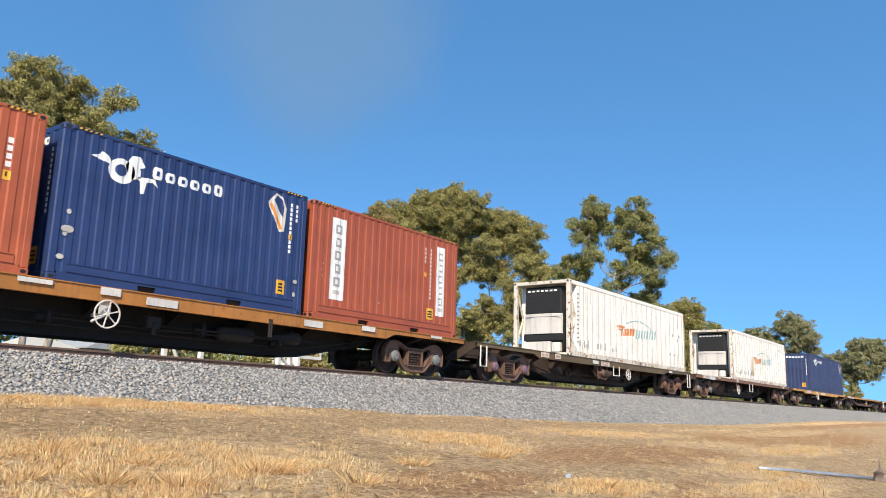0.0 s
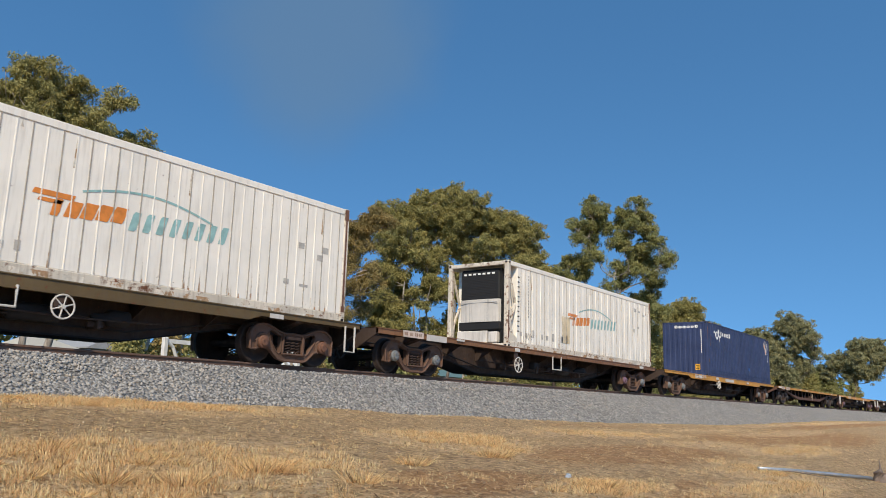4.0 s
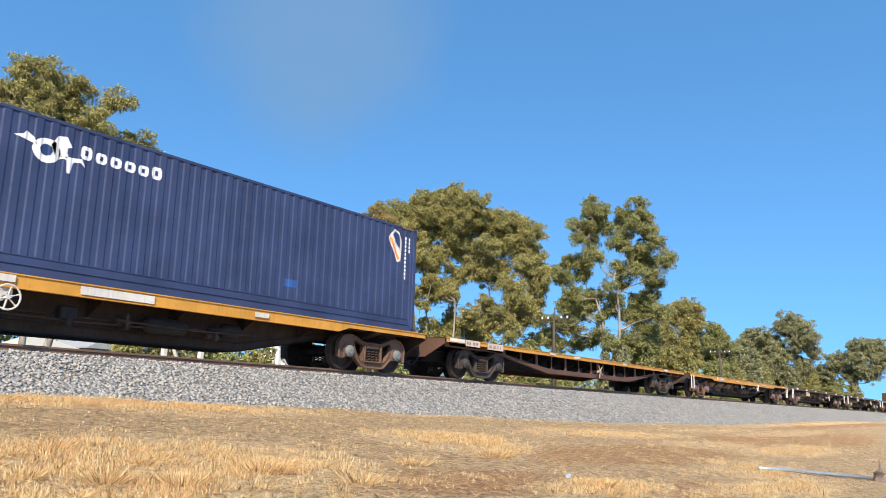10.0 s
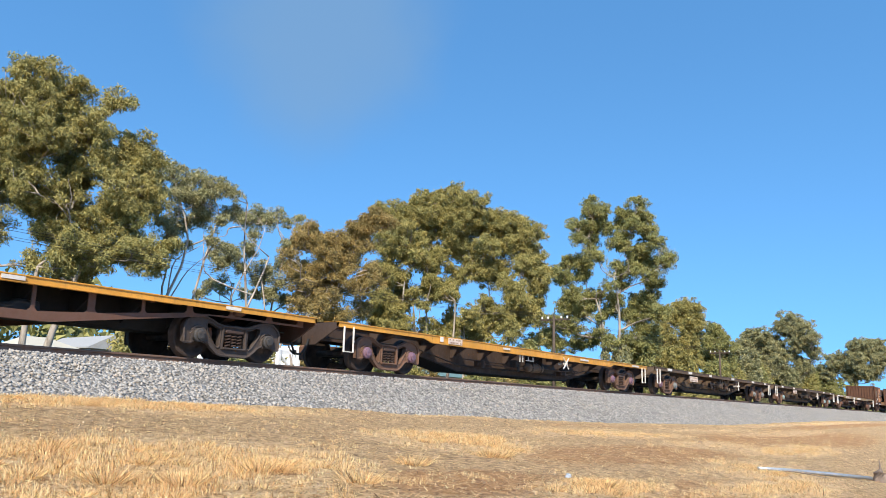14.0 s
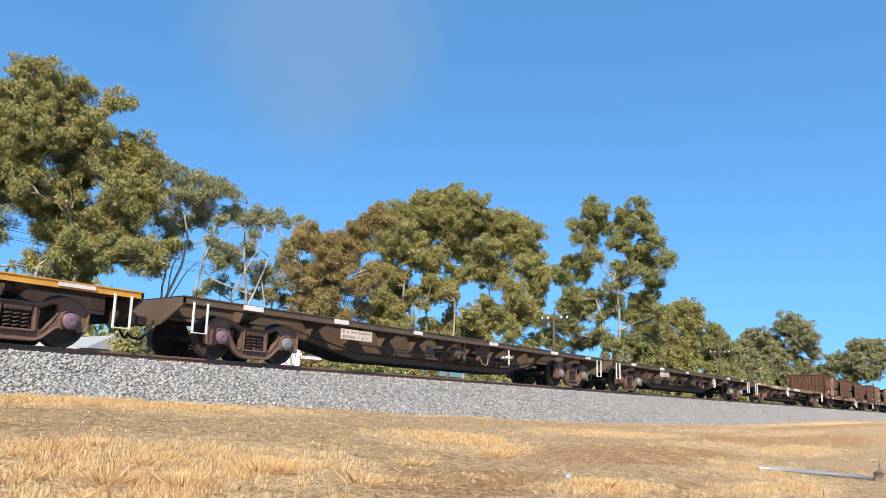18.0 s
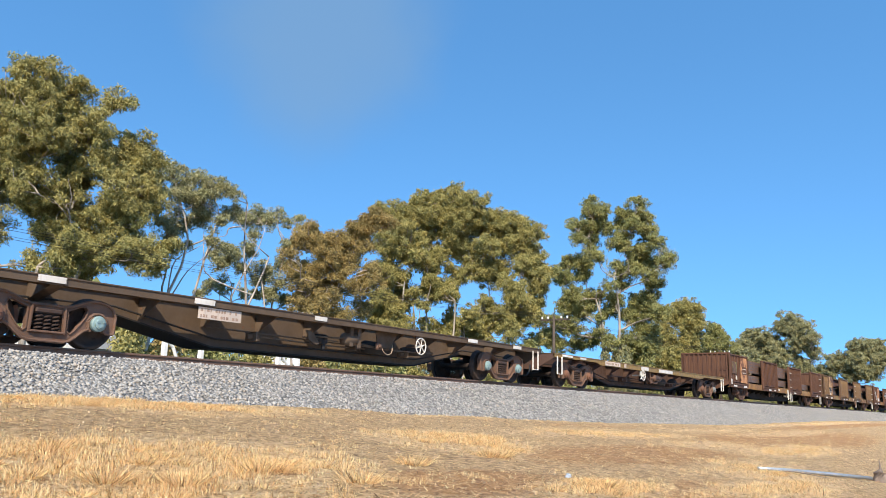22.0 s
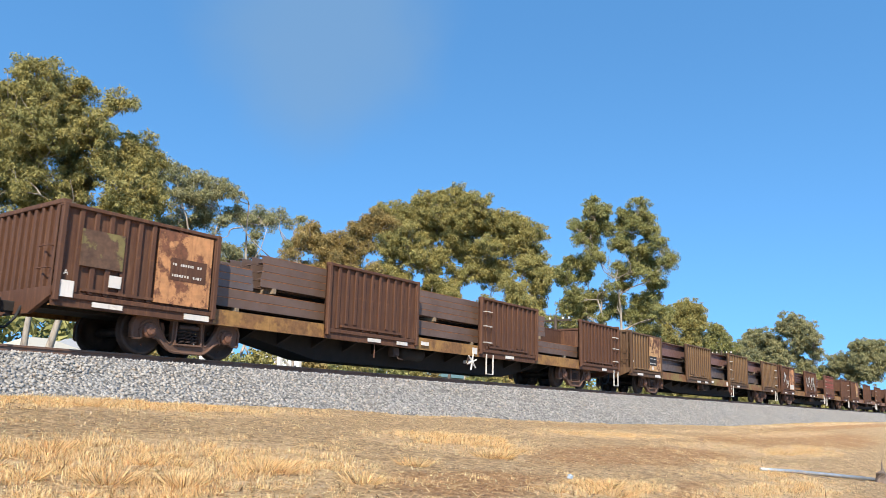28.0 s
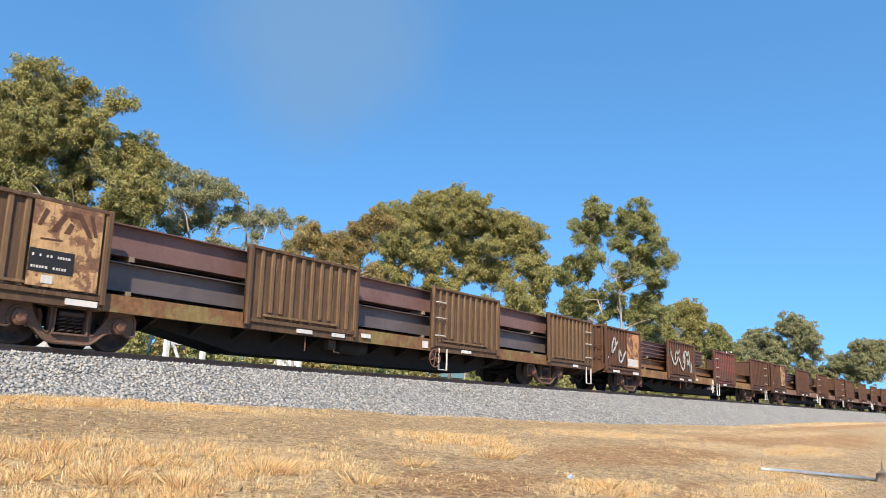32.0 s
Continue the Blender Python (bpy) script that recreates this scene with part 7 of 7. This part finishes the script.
    part("rust_edge", decal([rect(L - 0.17 + 0.01, L - 0.03, 0.25, 0.4), rect(L - 0.12, L - 0.06, 0.4, H - 0.3), rect(L - 0.16, L - 0.02, H - 0.3, H - 0.02), rect(0.03, 0.1, 0.3, 1.2)], -1.219, dx=0.1), M["cap_rust"], c, "rust along the corner post")
    MOVING.append((c, u, 0, 1.12))


reefer(26.5, 2.87, "white refrigerated container with cooling unit and faded lettering", False, 3)
reefer(46.38, 2.87, "white refrigerated container with cooling unit and a yellowed patch", True, 4)
# ---- bulkhead wagons with steel beams ----
def hat_rib(x, z0, z1, y, out, w=0.10, d=0.05):
    a = sorted((y, y + out * d))
    return box(x - w / 2, x + w / 2, a[0], a[1], z0, z1, 0.012)


def panel_shape(x0, x1, z0, z1, s):
    y = s * 1.30
    return join(box(x0, x1, *sorted((y, y - s * 0.05)), z0, z1), box(x0 - 0.01, x1 + 0.01, *sorted((y + s * 0.075, y - s * 0.06)), z1 - 0.07, z1, 0.01),
                box(x0, x1, *sorted((y + s * 0.04, y - s * 0.05)), z0, z0 + 0.09, 0.01))


RIBS = {}


def panel_ribs(panel, x0, x1, z0, z1, s, mat, pitch=0.30, short=False):
    """Pressed ribs up a side panel, some of them stopping at the hinge bar."""
    n = max(3, round((x1 - x0 - 0.16) / pitch))
    for k in range(n + 1):
        low = z0 + 0.24 if short and k % 5 in (2, 3) else z0 + 0.10
        key = (mat, low, s)
        if key not in RIBS:
            RIBS[key] = mesh_of("rib", hat_rib(0, low, z1 - 0.06, s * 1.30, s), M[mat])
        part("rib", RIBS[key], None, panel, at=(x0 + 0.08 + (x1 - x0 - 0.16) * k / n, 0, 0))
    part("hinge_bar", box(x0 + 0.5, x1 - 0.7, *sorted((s * 1.37, s * 1.30)), z0 + 0.15, z0 + 0.20), M[mat], panel)


def beam_shape(x0, x1, y, z, h, b, t=0.02):
    """An I-beam lying along x on z, h high and b wide."""
    o = [(-b / 2, 0), (b / 2, 0), (b / 2, t), (t / 2, t * 1.4), (t / 2, h - t * 1.4), (b / 2, h - t), (b / 2, h), (-b / 2, h), (-b / 2, h - t), (-t / 2, h - t * 1.4), (-t / 2, t * 1.4), (-b / 2, t)]
    return plate_x([(y + a, z + c) for a, c in o], x0, x1)


def channel_shape(x0, x1, y, z, h, b, t=0.012):
    """A channel with its flat back towards the camera."""
    o = [(-b / 2, 0.006), (-b / 2, h - 0.006), (-b / 2 + 0.006, h), (b / 2, h), (b / 2, h - t), (-b / 2 + t, h - t), (-b / 2 + t, t), (b / 2, t), (b / 2, 0), (-b / 2 + 0.006, 0)]
    return plate_x([(y + a, z + c) for a, c in o], x0, x1)


def beam_stack(u, tiers, label, mats, section=beam_shape):
    """A load of beams resting on the wagon floor and on timber between the tiers. tiers: (x0, x1, z, h, b, layers, columns, timber below, material)."""
    st = thing("beam_stack", label, "steel beams", "steel loads on the wagons")
    for x0, x1, z, h, b, layers, cols, timber, mi in tiers:
        for k in range(layers):
            for j in range(cols):
                y = -1.02 + b / 2 + j * (2.04 - b) / max(1, cols - 1)
                part("beam", section(x0 + 0.02 * ((j + k) % 3), x1 - 0.03 * ((j * 2 + k) % 3), y, z + k * h, h - 0.004, b), mats[mi], st)
                if section is channel_shape:
                    part("rust_edge", box(x0 + 0.03, x1 - 0.08, -1.0235, -1.019, z + (k + 1) * h - 0.016, z + (k + 1) * h - 0.004), M["rust_line"], st) if j == 0 else None
        if timber > 0:
            n = max(2, round((x1 - x0) / 3.2))
            for k in range(n + 1):
                x = x0 + 0.4 + (x1 - x0 - 0.8) * k / n
                part("timber_bearer", box(x - 0.05, x + 0.05, -1.05, 1.05, z - timber, z, 0.006), M["timber"], st, "rough timber bearer")
    MOVING.append((st, u, 0, 1.04))
    return st


M["olive_sill"] = patchy("faded_olive_sill_paint", (0.22, 0.155, 0.052), (0.19, 0.088, 0.034), 1.0, 0.5)
M["timber"] = plain("grey_timber", (0.22, 0.165, 0.11), 0.9, vary=0.35)
M["ochre"] = patchy("ochre_wagon_paint", (0.31, 0.165, 0.050), (0.20, 0.098, 0.036), 1.1, 0.4)
M["burnt"] = patchy("peeling_orange_paint", (0.52, 0.25, 0.105), (0.17, 0.068, 0.034), 1.5, 0.42)
M["peeling_tan"] = patchy("peeling_tan_paint", (0.52, 0.31, 0.14), (0.19, 0.09, 0.045), 3.2, 0.45)
M["sage"] = patchy("faded_green_paint", (0.19, 0.155, 0.055), (0.11, 0.06, 0.035), 1.6, 0.5)
M["crimson"] = patchy("faded_crimson_paint", (0.22, 0.05, 0.045), (0.10, 0.046, 0.03), 2.5, 0.45)


def bulkhead_wagon(u0, c0, c1, key, sill, label, style, steps_at=23.2):
    L = 23.45
    w = thing("bulkhead_wagon", label, "wagon", "bulkhead wagons of the train")
    # underframe; its near-black colour carries the shade under the floor
    gird = [(0.3, 1.0), (0.3, 0.72), (c0 + 1.6, 0.70), (c0 + 4.2, 0.22), (c1 - 4.2, 0.22), (c1 - 1.6, 0.70), (L - 0.3, 0.72), (L - 0.3, 1.0)]
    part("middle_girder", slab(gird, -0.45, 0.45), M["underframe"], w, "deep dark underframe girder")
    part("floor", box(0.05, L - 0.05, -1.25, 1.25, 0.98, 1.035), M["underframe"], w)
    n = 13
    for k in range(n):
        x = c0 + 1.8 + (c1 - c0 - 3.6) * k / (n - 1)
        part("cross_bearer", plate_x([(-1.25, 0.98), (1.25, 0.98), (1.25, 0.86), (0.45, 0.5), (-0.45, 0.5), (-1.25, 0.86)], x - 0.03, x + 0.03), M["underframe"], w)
    for s in (-1, 1):
        part("side_sill", join(slab([(0.0, 1.03), (0.0, 0.86), (0.5, 0.70), (L - 0.5, 0.70), (L, 0.86), (L, 1.03)], s * 1.27, s * 1.24), box(0.0, L, *sorted((s * 1.295, s * 1.2)), 0.70, 0.72)), M[sill], w, "ochre side sill")
    spans = [(0.0, 3.42), (6.67, 10.2), (13.3, 16.8), (20.0, 23.45)]
    for s in (-1, 1):
        for k, (a, b) in enumerate(spans):
            top = 2.53
            mat = style.get("panel%d" % k, key) if s < 0 else key
            p = part("side_panel", panel_shape(a, b, 0.85, top, s), M[mat], w, "ribbed steel side panel")
            panel_ribs(p, a, b, 0.85, top, s, style.get("ribs", mat), short=k in (1, 2))
            part("panel_foot", box(a, b, *sorted((s * 1.275, s * 1.30)), 0.70, 0.85), M[key], w)
            for x in (a + 0.05, b - 0.05):
                part("stanchion", box(x - 0.05, x + 0.05, *sorted((s * 1.24, s * 1.385)), 0.78, top + 0.01, 0.015), M[key], p)
    for x, s in ((0.0, 1), (L, -1)):
        wall = [box(*sorted((x + s * 0.06, x + s * 0.11)), -1.25, 1.25, 0.9, 2.55), box(*sorted((x - s * 0.02, x + s * 0.14)), -1.36, 1.36, 2.50, 2.585, 0.012)]
        wall = part("bulkhead", join(*wall), M[key], w, "ribbed end bulkhead")
        bar = mesh_of("rib", box(*sorted((x - s * 0.005, x + s * 0.08)), -0.045, 0.045, 1.02, 2.50, 0.01), M[key])
        for k in range(10):
            part("rib", bar, None, wall, at=(0, -1.18 + 2.36 * k / 9, 0))
        part("headstock", plate_x([(-1.3, 1.03), (1.3, 1.03), (1.3, 0.86), (0.6, 0.58), (-0.6, 0.58), (-1.3, 0.86)], *sorted((x - s * 0.03, x + s * 0.05))), M[key], w)
        coupler(w, x, -s)
        for z in (1.35, 1.75):
            part("ladder_rung", tube([(x - s * 0.02, -1.2, z), (x - s * 0.10, -1.2, z), (x - s * 0.10, -0.85, z), (x - s * 0.02, -0.85, z)], 0.014, 5), M[key], w)
    for x in (13.55, 22.95):
        for z in (1.15, 1.65, 2.1):
            part("ladder_rung", tube([(x - 0.05, -1.31, z), (x - 0.05, -1.40, z), (x + 0.32, -1.40, z), (x + 0.32, -1.31, z)], 0.016, 5), M["worn_white"], w, "pale ladder rung")
    bogie(w, c0, style.get("bogie", "bogie_brown"), ("cap_rust", "cap_rust"))
    bogie(w, c1, style.get("bogie", "bogie_brown"), ("cap_rust", "cap_rust"))
    for x in (13.9, steps_at):
        step(w, x, 0.20, 0.80, 0.38)
    for a, b, z0, z1 in ((0.75, 1.35, 0.74, 0.83), (2.7, 3.3, 0.73, 0.84), (8.2, 8.7, 0.74, 0.83), (9.35, 9.8, 0.75, 0.84), (14.8, 15.3, 0.74, 0.83), (10.4, 10.75, 0.82, 0.92), (21.9, 22.3, 0.74, 0.83)):
        plate(w, a, b, z0, z1, y=-1.325)
    plate(w, 12.95, 13.2, 0.76, 0.95, y=-1.30)
    if style.get("wheel"):
        hand_wheel(w, 13.45, 0.50, M["cap_rust"], 0.24, crank=False)
    else:
        star_handle(w, 12.85, 0.52, 6, 0.25, turn=0.3)
    part("air_tank", turned(lathe_y([(0.05, -0.55), (0.19, -0.48), (0.20, 0.48), (0.05, 0.55)], 14), Matrix.Translation((10.6, -0.75, 0.6)) @ Matrix.Rotation(radians(90), 4, "Z")), M["underframe"], w, "air reservoir in shade-dark steel", smooth=True)
    part("brake_valve", join(box(9.5, 9.75, -1.1, -0.9, 0.46, 0.7, 0.02), tube([(9.62, -1.1, 0.5), (9.62, -1.16, 0.40), (9.8, -1.16, 0.38)], 0.02, 6)), M["deep_brown"], w)
    part("release_rod", tube([(8.6, -1.2, 0.72), (8.6, -1.2, 0.36)], 0.015, 5), M["cap_rust"], w)
    # painted boards on the first panel
    for name, a, b, z0, z1, mat, text in style.get("boards", ()):
        ob = part("painted_board", box(a, b, -1.372, -1.358, z0, z1), M[mat], w, text)
    for a, b, z0, z1, mat, rows, ink in style.get("codes", ()):
        plate(w, a, b, z0, z1, y=-1.378, material=mat, label="stencilled code board", bars=rows, ink=ink)
    part("letter_mark", [moved(q, 0.12, -1.392, 1.24) for q in [text_shape("A", 0.13)]][0], M["dirty_white"], w, "white painted letter")
    MOVING.append((w, u0, 0, 0))
    return w


NAME = "bulkhead wagon loaded with steel beams"
w9 = bulkhead_wagon(181.65, 3.05, 20.15, "gondola", "ochre", "weathered brown " + NAME,
                    {"boards": (("b", 1.95, 3.22, 0.98, 2.42, "burnt", "peeling orange painted board"), ("b", 0.40, 1.24, 1.45, 2.12, "sage", "faded green painted board"), ("b", 1.0, 1.24, 1.13, 1.35, "dirty_white", "white placard")),
                     "codes": ((2.25, 3.1, 1.46, 1.90, "gondola", 2, "dirty_white"),)})
plate(w9, 0.05, 0.35, 0.86, 1.15, y=-1.362)
w10 = bulkhead_wagon(206.27, 3.0, 20.35, "gondola_tan", "olive_sill", "weathered tan-brown " + NAME,
                     {"wheel": True, "bogie": "bogie_tan", "ribs": "rib_tan", "boards": (("b", 1.95, 3.22, 0.98, 2.46, "peeling_tan", "peeling tan painted board"),),
                      "codes": ((1.95, 2.75, 1.22, 1.62, "black", 2, "dirty_white"), (2.2, 2.4, 1.04, 1.18, "dirty_white", 0, "black"))})
part("trade_emblem", decal([[(2.25, 1.95), (2.38, 1.95), (2.55, 2.25), (2.75, 2.25), (2.95, 1.95), (3.05, 1.95), (2.8, 2.36), (2.5, 2.36)], [(2.5, 1.95), (2.62, 1.95), (2.68, 2.12), (2.6, 2.16)], [(2.02, 2.02), (2.10, 2.02), (2.22, 2.30), (2.14, 2.34)], [(3.06, 1.98), (3.14, 1.98), (3.02, 2.36), (2.94, 2.36)], [(2.1, 1.78), (2.5, 1.80), (2.5, 1.83), (2.1, 1.81)]], -1.373, dx=0.02), M["gondola"], w10, "brown angular emblem")
w11 = bulkhead_wagon(230.9, 3.0, 20.3, "gondola", "ochre", "weathered brown " + NAME + " and painted scrawls",
                     {"panel2": "crimson", "boards": (("b", 2.0, 3.22, 1.0, 2.4, "burnt", "peeling orange painted board"),), "codes": ((2.1, 3.1, 1.05, 1.35, "dirty_white", 0, "black"),)})
for k, (x, z, s) in enumerate(((0.8, 1.8, 0.75), (1.5, 1.4, 0.6), (7.5, 1.8, 0.9), (8.3, 1.65, 1.0), (9.1, 1.8, 0.85), (9.6, 1.4, 0.6))):
    line = [(x + s * (0.42 * math.cos(a * 0.7 + k) + 0.10 * a - 0.35), z + s * 0.4 * math.sin(a * (1.0 + 0.13 * k))) for a in [i * 0.33 for i in range(22)]]
    quads = []
    for (a, b), (c, e) in zip(line, line[1:]):
        g = math.hypot(c - a, e - b) + 1e-6
        nx, nz = -(e - b) / g * 0.055, (c - a) / g * 0.055
        quads.append([(a - nx, b - nz), (c - nx, e - nz), (c + nx, e + nz), (a + nx, b + nz)])
    part("scrawl", decal(quads, -1.362, dx=0.03), M["pale_grey"], w11, "pale painted scrawl")
w12 = bulkhead_wagon(255.5, 3.0, 20.3, "gondola", "rust_orange", "rusty brown " + NAME, {"boards": (("b", 2.2, 3.22, 1.2, 2.45, "peeling_tan", "peeling tan painted board"),)})
w13 = bulkhead_wagon(280.1, 3.0, 20.3, "gondola", "rust_orange", "rusty brown " + NAME, {})
w14 = bulkhead_wagon(304.7, 3.0, 20.3, "gondola", "ochre", "dark brown " + NAME, {})
w15 = bulkhead_wagon(329.3, 3.0, 20.3, "gondola", "rust_orange", "rusty brown " + NAME, {})

GREY, RED = M["beam"], M["beam_red"]
S1 = "stacked grey steel beams lying on a bulkhead wagon"
beam_stack(181.65, [(0.8, 22.8, 0.10, 0.205, 0.20, 2, 8, 0.08, 0), (4.85, 17.9, 0.66, 0.180, 0.17, 4, 6, 0.12, 0)], S1, [M["beam_brown"], RED], channel_shape)
beam_stack(181.65, [(3.65, 4.65, 0.52, 0.16, 0.15, 3, 6, 0.0, 1)], "short dark steel offcuts on top of the lower beams", [GREY, GREY], channel_shape)
beam_stack(206.27, [(0.6, 22.9, 0.10, 0.56, 0.30, 1, 5, 0.08, 0), (0.6, 22.9, 0.78, 0.62, 0.30, 1, 5, 0.10, 1)], "two tiers of deep steel beams on a bulkhead wagon", [GREY, RED])
S3 = "rusty steel beams lying on a bulkhead wagon"
beam_stack(230.9, [(1.0, 21.5, 0.10, 0.40, 0.30, 1, 6, 0.08, 1), (4.6, 12.5, 0.62, 0.17, 0.17, 4, 6, 0.10, 0)], S3, [RED, M["rust_orange"]])
beam_stack(255.5, [(1.0, 22.5, 0.10, 0.40, 0.30, 1, 6, 0.08, 1), (3.0, 14.0, 0.62, 0.17, 0.17, 3, 6, 0.10, 0)], S3, [RED, M["rust_orange"]])
beam_stack(280.1, [(1.0, 22.5, 0.10, 0.3, 0.25, 2, 6, 0.08, 0)], S3, [RED, RED])


def motions():
    """The whole train rolls towards -x; every axle turns as far as it has rolled."""
    for ob, u, y, z in MOVING:
        walk(ob, [(t, pose(u - s, y, z)) for t, s in ROLLED])
    ts, ss = [a for a, b in ROLLED], [b for a, b in ROLLED]
    slopes = np.gradient(ss, ts)

    def rolled(t):
        i = min(int(t // 2), len(ts) - 2)
        h, w = 2.0, (t - ts[i]) / 2.0
        return ((1 + 2 * w) * (1 - w) ** 2 * ss[i] + w * (1 - w) ** 2 * h * slopes[i] + w * w * (3 - 2 * w) * ss[i + 1] + w * w * (w - 1) * h * slopes[i + 1])
    for ob, at in WHEELSETS:
        walk(ob, [(k / 10, Matrix.Translation(at) @ Matrix.Rotation(-rolled(k / 10) / 0.46, 4, "Y")) for k in range(321)])


motions()
